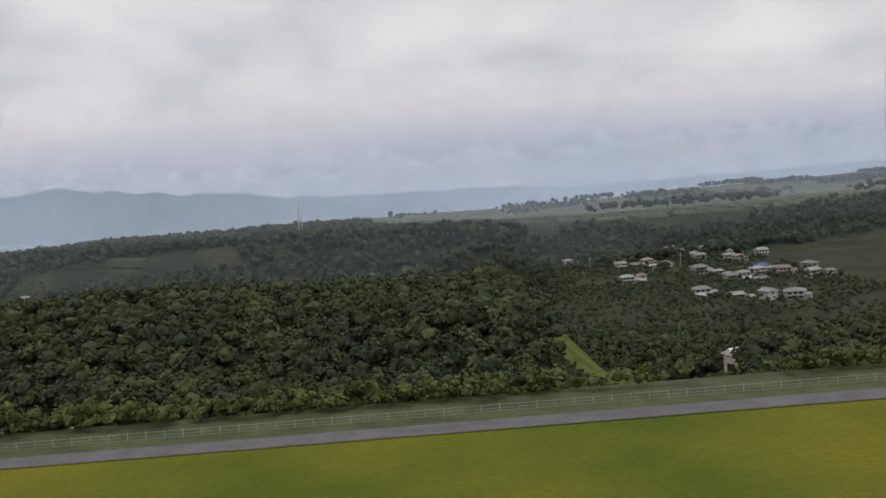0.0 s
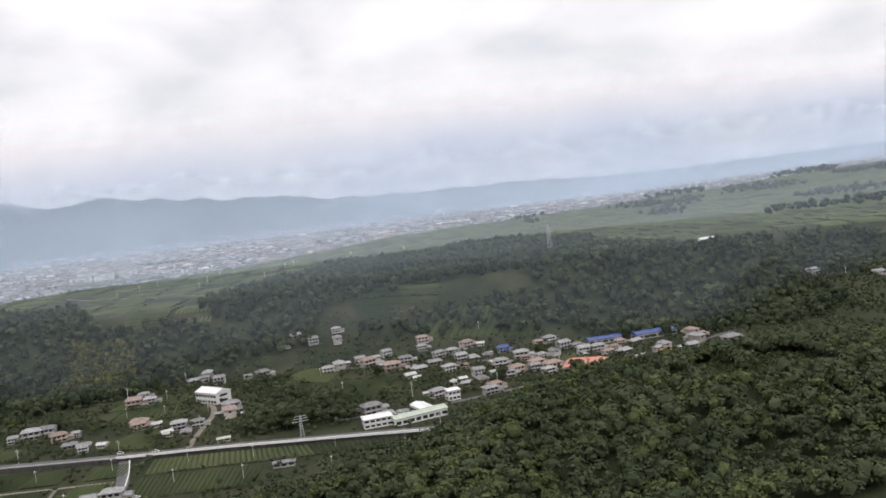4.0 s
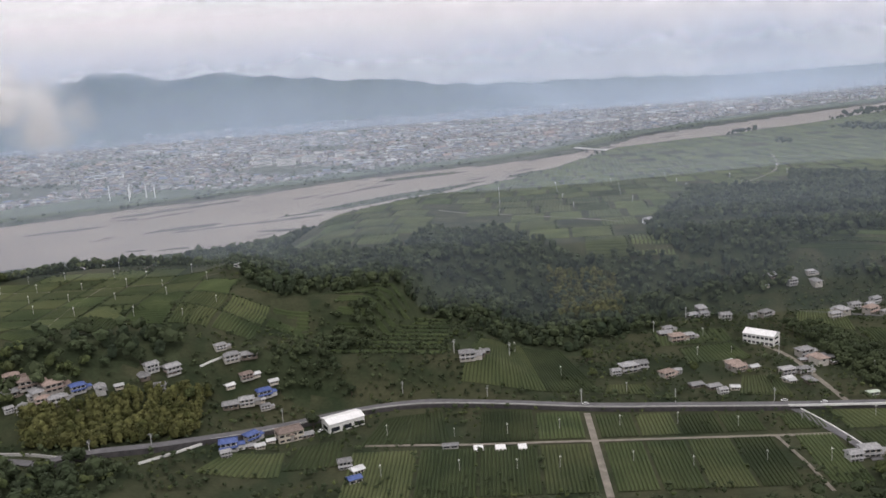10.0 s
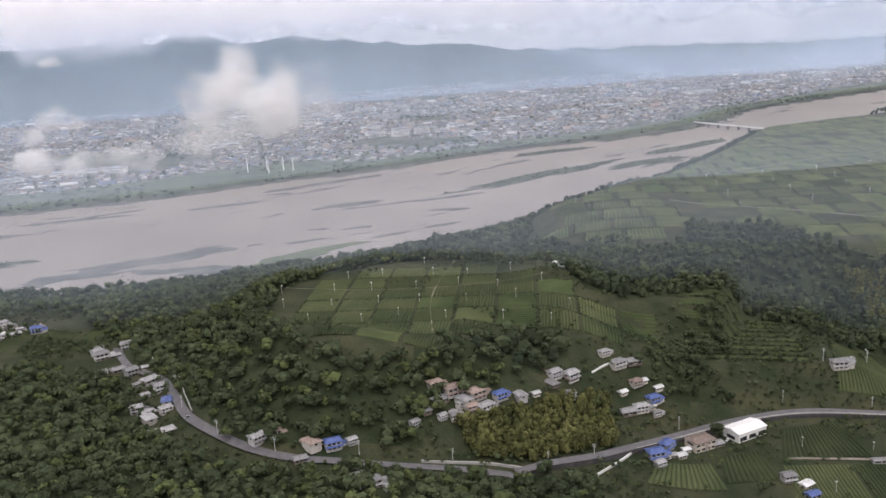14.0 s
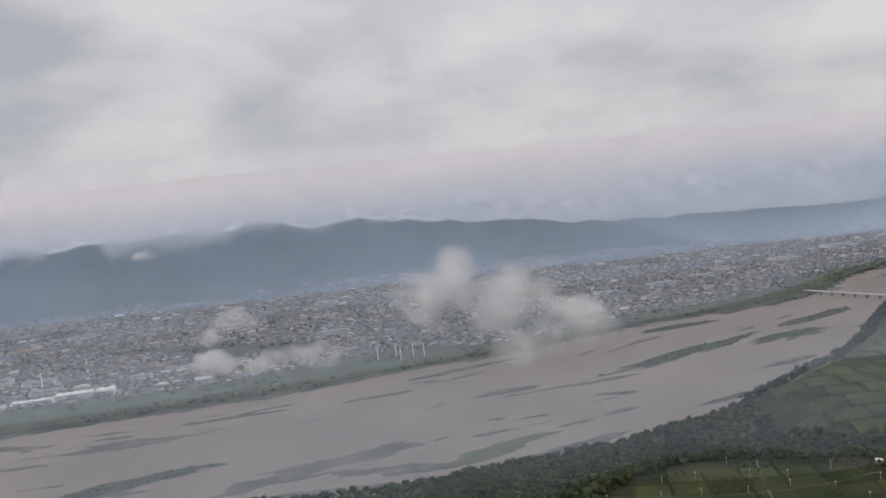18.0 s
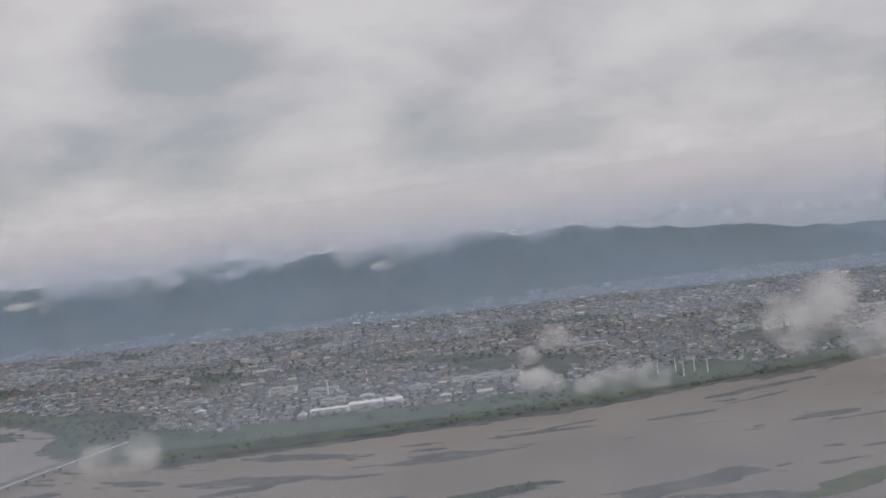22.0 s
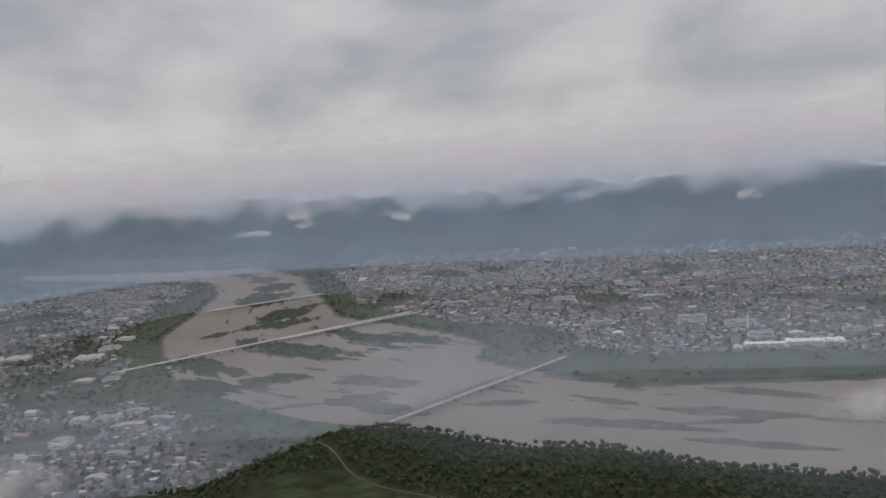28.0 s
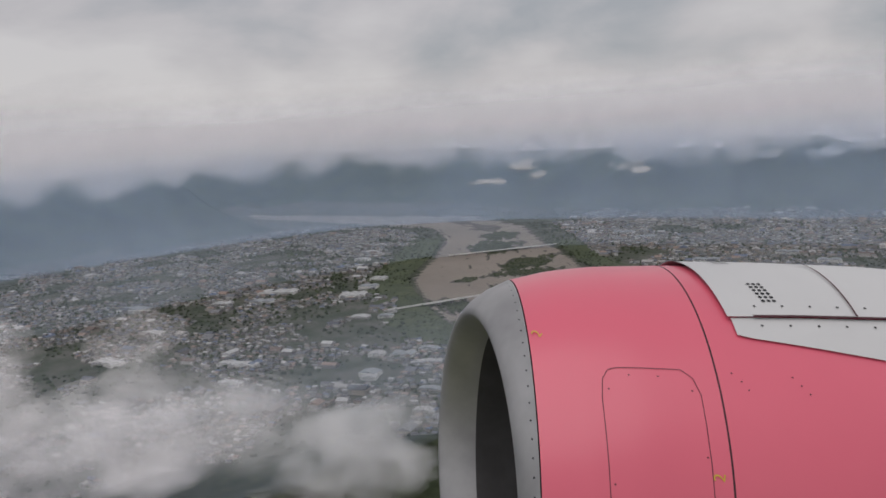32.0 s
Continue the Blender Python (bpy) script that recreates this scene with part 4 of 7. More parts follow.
THREAD = dense([(-2750, 1500), (-2600, 1470), (-2330, 1290), (-2130, 1060), (-2020, 920), (-1880, 800), (-1740, 710), (-1560, 670), (-1350, 660), (-1150, 650), (-900, 690), (-700, 760), (-520, 850), (-400, 980), (-250, 1120), (-60, 1300), (250, 1520)], 24)


def stream_place(x, y):
    """How far along the stream, and how far from its thread, a place lies."""
    best, along, off = np.full(x.shape, 1e9), np.zeros(x.shape), np.zeros(x.shape)
    s = 0.0
    for (ax, ay), (bx, by) in zip(THREAD[:-1], THREAD[1:]):
        ll = math.hypot(bx - ax, by - ay)
        ux, uy = (bx - ax) / ll, (by - ay) / ll
        u = np.clip((x - ax) * ux + (y - ay) * uy, 0, ll)
        d = np.hypot(x - ax - u * ux, y - ay - u * uy)
        near = d < best
        best = np.where(near, d, best)
        along = np.where(near, s + u, along)
        off = np.where(near, (y - ay) * ux - (x - ax) * uy, off)
        s += ll
    return along, off


bx, by = np.meshgrid(np.arange(-2700, 130, 3.4), np.arange(484, 1560, 3.0))
shore = poly_dist(bx, by, poly_x, poly_y)
wet = in_poly(bx, by, poly_x, poly_y)
along, off = stream_place(bx, by)
grain = value_noise(along / 46, off / 10, 3, 5, 0.62)
broad = value_noise(along / 190, off / 34, 8, 4)
lift = np.maximum(1.9 * (grain - 0.5) + 1.3 * (broad - 0.5) - np.where(bx > -1400, 0.53, 0.5), 1.5 * (grain - 0.5) - 0.2 + 0.30 * (1 - shore / 12))
grassy, meadow = np.zeros(bx.shape, bool), np.zeros(bx.shape, bool)
for x, y, lo, wi, tu, gr in BARS:
    c, s = math.cos(tu), math.sin(tu)
    dx, dy = bx - x, by - y
    d = np.hypot((dx * c + dy * s) / (lo * 0.56), (dy * c - dx * s) / (wi * (0.75 if x > -1400 else 1.05)))
    v = 0.8 * (1.14 - d) + 1.8 * (grain - 0.5)
    if gr:
        grassy |= (v > 0.08) & (d < 1.25)
    if gr == 2:
        meadow |= (v > 0.02) & (d < 1.25)
    lift = np.maximum(lift, np.where(d < 2.2, v, -1))
bz = RIVER_Z + np.clip(lift * 5, -0.7, 0.7)
nx = bx.shape[1]
dry = (lift > -0.09) & wet
cells = (dry[:-1, :-1] | dry[1:, :-1] | dry[:-1, 1:] | dry[1:, 1:]) & wet[:-1, :-1] & wet[1:, 1:] & wet[:-1, 1:] & wet[1:, :-1]
jj, ii = np.nonzero(cells)
k = jj * nx + ii
quads = np.stack([k, k + 1, k + nx + 1, k + nx], -1)
used, flat = np.unique(quads, return_inverse=True)
bars = mesh_np("river_bars", np.stack([bx, by, bz], -1).reshape(-1, 3)[used], flat.reshape(-1, 4), [M_SAND, M_BARGREEN, M_BARGRASS], True, np.where(meadow, 2, grassy.astype(int))[jj, ii])
tagged(new("river_bars", bars), "ragged gravel bars and grassy islands in the brown river", "gravel bars", kind="stuff")
ix = rng.permutation(np.flatnonzero((grassy & ~meadow & (lift > 0.12)).ravel()))[:1500]
xy = np.stack([bx.ravel()[ix], by.ravel()[ix]], -1) + rng.normal(0, 1.2, (len(ix), 2))
v, f = lumps(rng, np.c_[xy, np.full(len(xy), RIVER_Z + 0.9)], rng.uniform(0.9, 2.0, len(xy)), 1, 0.35, 0.7)
tagged(new("bar_scrub", mesh_np("bar_scrub", v, f, M_TREE)), "dark willow scrub on the river islands", "scrub", kind="stuff")
drift_xy = scatter(rng, -1500, -200, 500, 1250, 16, lambda x, y: in_poly(x, y, poly_x, poly_y) & (poly_dist(x, y, poly_x, poly_y) > 8) & (wave(x, y, 70, 3.0) > 0.1))
v, f = lumps(rng, np.c_[drift_xy, np.full(len(drift_xy), RIVER_Z)], rng.uniform(0.5, 1.3, len(drift_xy)), 1, 0.5, 0.4)
tagged(new("flood_debris", mesh_np("flood_debris", v, f, M_TRUNK)), "dark driftwood snags standing in the flood water", "driftwood", kind="stuff")

# ---- buildings ----
M_TILE = material("grey_roof_tile", (0.19, 0.19, 0.195), (0.31, 0.305, 0.305), 1.2, 0.6, fine=5.0, per_object=0.35, bump=0.4, bump_scale=6)
M_TILEWARM = material("brown_roof_tile", (0.20, 0.15, 0.125), (0.29, 0.22, 0.19), 1.2, 0.65, fine=5.0, per_object=0.3, bump=0.4, bump_scale=6)
M_TILEBLUE = material("blue_roof_tile", (0.045, 0.075, 0.22), (0.08, 0.12, 0.30), 1.0, 0.5, fine=5.0, bump=0.3, bump_scale=6)
M_SALMON = material("salmon_roof", (0.47, 0.20, 0.15), (0.56, 0.27, 0.20), 0.6, 0.6, fine=3.0)
M_ORANGE = material("orange_roof", (0.5, 0.24, 0.07), (0.58, 0.3, 0.1), 0.6, 0.6, fine=3.0)
M_WHITEROOF = material("white_sheet_roof", (0.74, 0.73, 0.72), (0.82, 0.81, 0.80), 0.5, 0.45, fine=3.0)
M_SHEETGREY = material("grey_sheet_roof", (0.42, 0.42, 0.42), (0.52, 0.52, 0.515), 0.5, 0.5, fine=3.0, per_object=0.3)
M_GREENROOF = material("pale_green_roof", (0.40, 0.46, 0.38), (0.5, 0.55, 0.46), 0.5, 0.6, fine=3.0)
M_WALL = material("cream_house_wall", (0.40, 0.37, 0.33), (0.50, 0.47, 0.43), 0.8, 0.8, fine=3.0, per_object=0.3)
M_WALLDARK = material("weathered_timber_wall", (0.14, 0.115, 0.09), (0.22, 0.18, 0.15), 0.8, 0.85, fine=3.0, per_object=0.3)
M_PALEWALL = material("pale_plaster_wall", (0.42, 0.41, 0.395), (0.54, 0.53, 0.51), 0.8, 0.8, fine=3.0, per_object=0.25)
M_BEIGE = material("beige_render", (0.52, 0.46, 0.38), (0.6, 0.54, 0.46), 0.8, 0.8, fine=3.0)
M_GLASS = material("dark_window_glass", (0.02, 0.024, 0.03), (0.04, 0.045, 0.05), 1.0, 0.12, spec=0.6)
M_BLUESHEET = material("blue_tarpaulin", (0.03, 0.12, 0.5), (0.05, 0.18, 0.6), 1.0, 0.5, fine=4)


def box(bm, x0, x1, y0, y1, z0, z1):
    v = [bm.verts.new(p) for p in ((x0, y0, z0), (x1, y0, z0), (x1, y1, z0), (x0, y1, z0), (x0, y0, z1), (x1, y0, z1), (x1, y1, z1), (x0, y1, z1))]
    for q in ((0, 3, 2, 1), (4, 5, 6, 7), (0, 1, 5, 4), (1, 2, 6, 5), (2, 3, 7, 6), (3, 0, 4, 7)):
        bm.faces.new([v[k] for k in q])


def boxed(name, dims, mat, parent, label=""):
    bm = bmesh.new()
    box(bm, *dims)
    return part(name, bm, mat, parent, label)


def hip_roof(bm, lx, ly, z, rise, eave=0.35, hip=0.5, thick=0.14):
    """A tiled roof over lx by ly: hipped (hip near 1) or gabled (hip 0), with a thick eave."""
    x, y = lx / 2 + eave, ly / 2 + eave
    r = max(0.05, x - hip * y)
    low = [bm.verts.new(p) for p in ((-x, -y, z - thick), (x, -y, z - thick), (x, y, z - thick), (-x, y, z - thick))]
    mid = [bm.verts.new(p) for p in ((-x, -y, z), (x, -y, z), (x, y, z), (-x, y, z))]
    a, b = bm.verts.new((-r, 0, z + rise)), bm.verts.new((r, 0, z + rise))
    bm.faces.new(low[::-1])
    for k in range(4):
        bm.faces.new((low[k], low[(k + 1) % 4], mid[(k + 1) % 4], mid[k]))
    bm.faces.new((mid[0], mid[1], b, a))
    bm.faces.new((mid[2], mid[3], a, b))
    bm.faces.new((mid[1], mid[2], b))
    bm.faces.new((mid[3], mid[0], a))
    # ridge cap
    box(bm, -r - 0.05, r + 0.05, -0.09, 0.09, z + rise - 0.04, z + rise + 0.1)


def house(lx, ly, floors, wall, roof, hip=0.6, wing=True):
    """A small two-part Japanese country house, front towards -y."""
    root = new("house")
    h = 1.35 * floors
    boxed("wall", (-lx / 2, lx / 2, -ly / 2, ly / 2, -0.6, h), wall, root)
    bm = bmesh.new()
    hip_roof(bm, lx, ly, h, ly * 0.24, 0.46, hip)
    part("roof", bm, roof, root)
    if floors > 1:
        bm = bmesh.new()
        x, y0 = lx / 2 + 0.35, -ly / 2
        v = [bm.verts.new(p) for p in ((-x, y0 - 0.75, 1.2), (x, y0 - 0.75, 1.2), (x, y0 + 0.02, 1.55), (-x, y0 + 0.02, 1.55), (-x, y0 - 0.75, 1.08), (x, y0 - 0.75, 1.08), (x, y0 + 0.02, 1.43), (-x, y0 + 0.02, 1.43))]
        for q in ((0, 1, 2, 3), (4, 7, 6, 5), (0, 4, 5, 1), (1, 5, 6, 2), (2, 6, 7, 3), (3, 7, 4, 0)):
            bm.faces.new([v[k] for k in q])
        part("lower_roof", bm, roof, root)
    if wing:
        bm = bmesh.new()
        box(bm, lx / 2 - 0.1, lx / 2 + lx * 0.45, -ly * 0.28, ly * 0.42, -0.6, 1.25)
        part("side_wing", bm, wall, root)
        bm = bmesh.new()
        hip_roof(bm, lx * 0.55, ly * 0.7, 1.25, ly * 0.17, 0.25, 0.2)
        bmesh.ops.translate(bm, verts=bm.verts[:], vec=(lx / 2 + lx * 0.18, ly * 0.07, 0))
        part("wing_roof", bm, roof, root)
    for fl in range(floors):
        for k in range(3):
            x = (k - 1) * lx * 0.3
            w = boxed("window", (x - lx * 0.1, x + lx * 0.1, -ly / 2 - 0.03, -ly / 2 + 0.05, fl * 1.35 + 0.3, fl * 1.35 + 0.98), M_GLASS, root)
            if fl == floors - 1 and k == 1:
                boxed("window_sill", (x - lx * 0.12, x + lx * 0.12, -ly / 2 - 0.1, -ly / 2 - 0.03, fl * 1.35 + 0.22, fl * 1.35 + 0.3), M_WHITEWALL, w)
    boxed("end_window", (-lx / 2 - 0.03, -lx / 2 + 0.05, -0.45, 0.45, (floors - 1) * 1.35 + 0.35, (floors - 1) * 1.35 + 0.95), M_GLASS, root)
    return root


def settle(ob, x, y, turn, s=1.0):
    ob.matrix_basis = pose(x, y, height_at(x, y) + 0.1, 0, 0, turn) @ Matrix.Diagonal((s, s, s, 1))
    return ob


KINDS = {
    "a": (house(5.6, 3.8, 2, M_WALL, M_TILE, 0.75, True), "two-storey house with grey tiled hip roof and lean-to"),
    "b": (house(5.2, 3.4, 1, M_WALLDARK, M_TILE, 0.3, False), "low weathered house with grey tiled gable roof"),
    "c": (house(4.6, 3.6, 2, M_PALEWALL, M_TILE, 0.2, False), "white-walled two-storey house under a grey roof"),
    "d": (house(5.4, 3.8, 2, M_WALL, M_TILEWARM, 0.7, True), "two-storey house with brown tiled roof and side wing"),
    "e": (house(5.0, 3.6, 2, M_PALEWALL, M_TILEBLUE, 0.5, True), "white house with a bright blue tiled roof"),
    "f": (house(3.4, 2.6, 1, M_BEIGE, M_SHEETGREY, 0.05, False), "small outbuilding with a pale sheet roof"),
    "g": (house(5.0, 3.6, 2, M_BEIGE, M_ORANGE, 0.5, False), "beige house with an orange roof"),
}
used = set()


def put_house(kind, x, y, turn, group, s=1.0):
    src, label = KINDS[kind]
    ob = src if kind not in used else copy_thing(src, pose(0, 0, 0))
    used.add(kind)
    return tagged(settle(ob, x, y, turn, s), label, "house", group)


rng = np.random.default_rng(33)
HAMLET = "a-286,304 d-273,296 b-259,283 d-247,302 f-240,300 b-264,346 d-261,337 a-242,375 c-234,364 b-247,371 a-230,293 b-225,284 f-232,286 a-217,313 d-215,303 b-208,308 b-343,300 a-347,297 c-281,306 f-252,281 a-228,226"
CENTRE = ("b-205,393 c-197,389 a-186,388 a-183,364 c-175,371 d-171,364 c-164,376 a-155,362 d-148,383 b-149,343 a-141,365 f-152,332 d-129,375 c-132,353 a-137,335 b-121,352 e-114,358 a-117,333 "
          "f-135,312 a-141,297 b-125,311 a-123,292 d-112,318 a-94,368 c-95,340 d-99,316 c-84,338 d-104,324 b-172,284 a-163,283 b-158,276 a-216,366 a-78,340 b-70,330 g-57,316 a-66,312 c-90,352 a-108,343 b-143,352 c-126,322 d-160,350 "
          "a-54,330 c-46,322 a-40,336 d-38,350 b-62,346 a-30,326")
EAST = ("a62,470 b89,434 a73,373 d80,377 c117,478 a122,470 b130,482 a124,455 c122,440 d101,423 a107,388 b113,383 a133,429 c110,354 a117,361 e131,380 b119,347 a126,371 d135,366 c105,300 a88,318 b97,308 a112,296 c140,350 a148,372 d96,440 b84,445 a142,452 c152,440")
FOOT = "e-424,243 e-419,252 f-415,247 d-407,255 b-430,268 a-425,271 e-420,276 c-456,267 b-457,262 c-450,270 a-432,281 b-426,284 f-421,274 f-380,228"
RIDGE = "b-495,247 d-491,250 a-487,247 d-483,250 a-480,246 e-475,251 f-490,243 c-468,252 b-500,243"
GLENS = "c-555,232 d-536,229 e-529,229 b-519,212 a-513,208 f-506,211 c-649,343 a-655,330 b-640,314 c-631,307 a-615,289 c-607,280 a-612,268 b-605,264 e-599,266 a-602,256 b-592,246 c-660,336 a-726,376 b-717,368 e-709,373 f-722,366"
for text, group, turn in ((HAMLET, "hamlet by the tea fields", 14), (CENTRE, "village houses", 20), (EAST, "eastern village houses", 8), (FOOT, "houses below the road", 30), (RIDGE, "row of houses on the ridge", 35), (GLENS, "houses in the glen", 40)):
    for item in text.split():
        x, y = (float(q) for q in item[1:].split(","))
        put_house(item[0], x, y, turn + rng.normal(0, 9) + (90 if rng.random() < 0.2 else 0), group, rng.uniform(0.86, 1.12))
        if rng.random() < 0.8:
            a = rng.uniform(0, 6.28)
            put_house("bcfad"[int(rng.integers(5))], x + 6.2 * math.cos(a), y + 5.4 * math.sin(a), turn + rng.normal(0, 9), group, rng.uniform(0.6, 0.9))


def block(name, label, x, y, turn, lx, ly, h, wall, roof, rise=0.8, floors=1, cols=6, category="building", hip=0.0, eave=0.25):
    """A larger plain building: walls, roof, rows of windows, a door."""
    root = new(name)
    boxed("wall", (-lx / 2, lx / 2, -ly / 2, ly / 2, -1.0, h), wall, root)
    bm = bmesh.new()
    hip_roof(bm, lx, ly, h, rise, eave, hip, 0.16)
    part("roof", bm, roof, root)
    for fl in range(floors):
        z = 0.35 + fl * h / floors
        for k in range(cols):
            cx = -lx / 2 + lx * (k + 0.5) / cols
            boxed("window", (cx - lx / cols * 0.36, cx + lx / cols * 0.36, -ly / 2 - 0.03, -ly / 2 + 0.05, z, z + h / floors * 0.45), M_GLASS, root)
        for sx in (-1, 1):
            boxed("end_window", (sx * lx / 2 - 0.04, sx * lx / 2 + 0.04, -ly * 0.25, ly * 0.25, z, z + h / floors * 0.4), M_GLASS, root)
    boxed("door", (-0.5, 0.5, ly / 2 - 0.05, ly / 2 + 0.04, -0.1, 1.0), M_WALLDARK, root)
    return tagged(settle(root, x, y, turn), label, category)


block("village_hall", "long white two-storey hall with white sheet roof", -228, 331, -38, 12.5, 7.0, 4.2, M_WHITEWALL, M_WHITEROOF, 1.3, 2, 7)
block("nursery_building", "white low office with pale roof by a car park", -160, 268, 14, 9.0, 5.5, 2.9, M_WHITEWALL, M_WHITEROOF, 0.5, 2, 5, hip=0.3)
block("nursery_wing", "long white wing with pale green sheet roof", -147, 270, 26, 18.0, 5.0, 2.2, M_WHITEWALL, M_GREENROOF, 0.7, 1, 8)
block("nursery_wing", "white rear wing with pale sheet roof", -146, 278, -64, 9.0, 4.4, 2.2, M_WHITEWALL, M_WHITEROOF, 0.6, 1, 4)
block("tile_roofed_school", "school hall with a salmon-pink hipped roof", -88, 305, -15, 15, 11, 3.6, M_BEIGE, M_SALMON, 2.0, 2, 6, hip=0.4)
block("school_block", "cream two-storey school block with brown roof", -84, 290, 22, 13, 5, 3.6, M_BEIGE, M_TILEWARM, 0.8, 2, 7)
block("school_block", "cream school block with salmon-pink roof", -73, 294, 22, 12, 5, 3.6, M_BEIGE, M_SALMON, 0.9, 2, 6)
block("school_block", "cream school block with salmon-pink roof", -62, 297, 18, 12, 4.6, 3.4, M_BEIGE, M_SALMON, 0.8, 2, 6)
block("greenhouse_shed", "long low shed with a pale green roof", -106, 278, 14, 20, 5.5, 1.9, M_WHITEWALL, M_GREENROOF, 0.6, 1, 8)
block("blue_roofed_shed", "long shed under a bright blue sheet roof", -73, 355, 10, 14, 5, 1.9, M_WALL, M_TILEBLUE, 0.7, 1, 5)
block("blue_roofed_shed", "long shed under a bright blue sheet roof", -52, 356, 14, 18, 6, 2.2, M_WALL, M_TILEBLUE, 0.8, 1, 6)
block("white_cube_house", "plain white flat-topped house", -136, 291, 20, 4.2, 4.0, 3.4, M_WHITEWALL, M_WHITEROOF, 0.2, 2, 3)
block("white_warehouse", "white warehouse with a cream sheet roof by the road", -390, 264, 32, 13, 7.5, 3.2, M_WHITEWALL, M_WHITEROOF, 0.9, 1, 3, "warehouse")
block("workshop", "beige two-storey workshop with low brown roof", -407, 255.5, 28, 8.5, 6.0, 3.4, M_BEIGE, M_TILEWARM, 1.0, 2, 4, "workshop", 0.5)
block("field_shed", "small grey shed among tea rows", -184, 238, 6, 6.0, 2.6, 1.3, M_CONCRETE, M_TILE, 0.3, 1, 3, "shed")
block("field_shed", "small white-roofed shed at the wood's edge", -126, 264, 20, 4.0, 3.0, 1.2, M_WHITEWALL, M_WHITEROOF, 0.3, 1, 2, "shed")
block("roadside_shed", "small shed with pale green roof by the road", -209, 270, 14, 4.0, 2.0, 1.1, M_CONCRETE, M_GREENROOF, 0.3, 1, 2, "shed")
block("blue_roofed_shed", "small shed under a blue sheet roof", -380, 222, 30, 4.0, 3.0, 1.4, M_WALL, M_TILEBLUE, 0.6, 1, 2, "shed")
block("farm_store", "low grey farm store on bare ground", -352, 243, 4, 5, 2.2, 1.1, M_CONCRETE, M_TILE, 0.3, 1, 2, "shed")
block("hill_shed", "white sheds on the tea hill's edge", -449, 362, -20, 5, 2.5, 1.6, M_WHITEWALL, M_WHITEROOF, 0.4, 1, 2, "shed")
block("hill_greenhouse", "long pale greenhouse beside dark wood", -432, 348, -52, 11, 2.6, 1.3, M_WHITEWALL, M_GREENROOF, 0.5, 1, 4, "greenhouse")
block("barn", "pale barn half hidden behind trees", 44, 139, 20, 4.5, 3.2, 3.0, M_BEIGE, M_WHITEROOF, 0.8, 1, 2, "barn")
block("plateau_house", "white farmhouse at the wood's corner", -250, 463, 25, 5, 3.5, 2.4, M_WHITEWALL, M_TILE, 0.9, 2, 3, "house")
block("plateau_house", "white sheds far out on the tea plateau", 4, 462, 5, 8, 4, 2.4, M_WHITEWALL, M_WHITEROOF, 0.7, 1, 3, "house")
for x, y, lx in ((-343, 241.5, 3.0), (-336, 241.2, 3.2), (-329, 241, 2.6)):
    ob = new("seed_bed")
    boxed("cover", (-lx / 2, lx / 2, -1.8, 1.8, 0, 0.45), M_WHITEROOF, ob)
    boxed("kerb", (-lx / 2 - 0.15, lx / 2 + 0.15, -1.95, 1.95, -0.2, 0.12), M_CONCRETE, ob)
    tagged(settle(ob, x, y, 4), "white covered seed bed on bare soil", "seed bed", "seed beds")

# cars beside the nursery and on the road
M_CARWHITE = material("white_car_paint", (0.72, 0.72, 0.72), (0.8, 0.8, 0.8), 2.0, 0.3, coat=0.5)
M_CARGREY = material("grey_car_paint", (0.2, 0.2, 0.21), (0.26, 0.26, 0.27), 2.0, 0.3, coat=0.5)
M_RUBBER = material("tyre_rubber", (0.02, 0.02, 0.02), (0.035, 0.035, 0.035), 4.0, 0.9)


def car(paint):
    root = new("car")
    bm = bmesh.new()
    box(bm, -1.05, 1.05, -0.42, 0.42, 0.14, 0.46)
    bmesh.ops.bevel(bm, geom=bm.edges[:], offset=0.06, segments=2, affect="EDGES")
    part("body", bm, paint, root)
    bm = bmesh.new()
    box(bm, -0.75, 0.55, -0.38, 0.38, 0.44, 0.74)
    for v in bm.verts:
        if v.co.z > 0.6:
            v.co.x *= 0.78
            v.co.y *= 0.86
    part("cabin", bm, M_GLASS, root)
    boxed("roof", (-0.55, 0.4, -0.31, 0.31, 0.73, 0.77), paint, root)
    for x in (-0.65, 0.65):
        for y in (-0.4, 0.4):
            bm = bmesh.new()
            bmesh.ops.create_cone(bm, cap_ends=True, segments=12, radius1=0.16, radius2=0.16, depth=0.12, matrix=Matrix.Translation((x, y, 0.16)) @ Matrix.Rotation(radians(90), 4, "X"))
            part("wheel", bm, M_RUBBER, root)
    return root


ON_ROAD = ((-306, 270.4), (-228, 262), (-240, 265))
cw, cg = car(M_CARWHITE), car(M_CARGREY)
first = {cw: True, cg: True}
for src, x, y, turn in ((cw, -154.5, 275, 14), (cw, -152, 274, 14), (cw, -153, 277, 14), (cg, -150, 282, 80), (cw, -306, 270.4, 2), (cg, -412, 262.5, 45), (cw, -397, 259, 60), (cw, -228, 262, 4), (cg, -585, 250, 60), (cw, -240, 265, 176), (cw, -221, 224, 30), (cw, -92, 318, 20)):
    ob = src if first.pop(src, False) else copy_thing(src, pose(0, 0, 0))
    tagged(settle(ob, x, y, turn), "small white car standing on asphalt" if src is cw else "small grey car standing on asphalt", "car", "parked cars")
    ob.matrix_basis = Matrix.Translation((0, 0, 1.5 if (x, y) in ON_ROAD else 0.4)) @ ob.matrix_basis

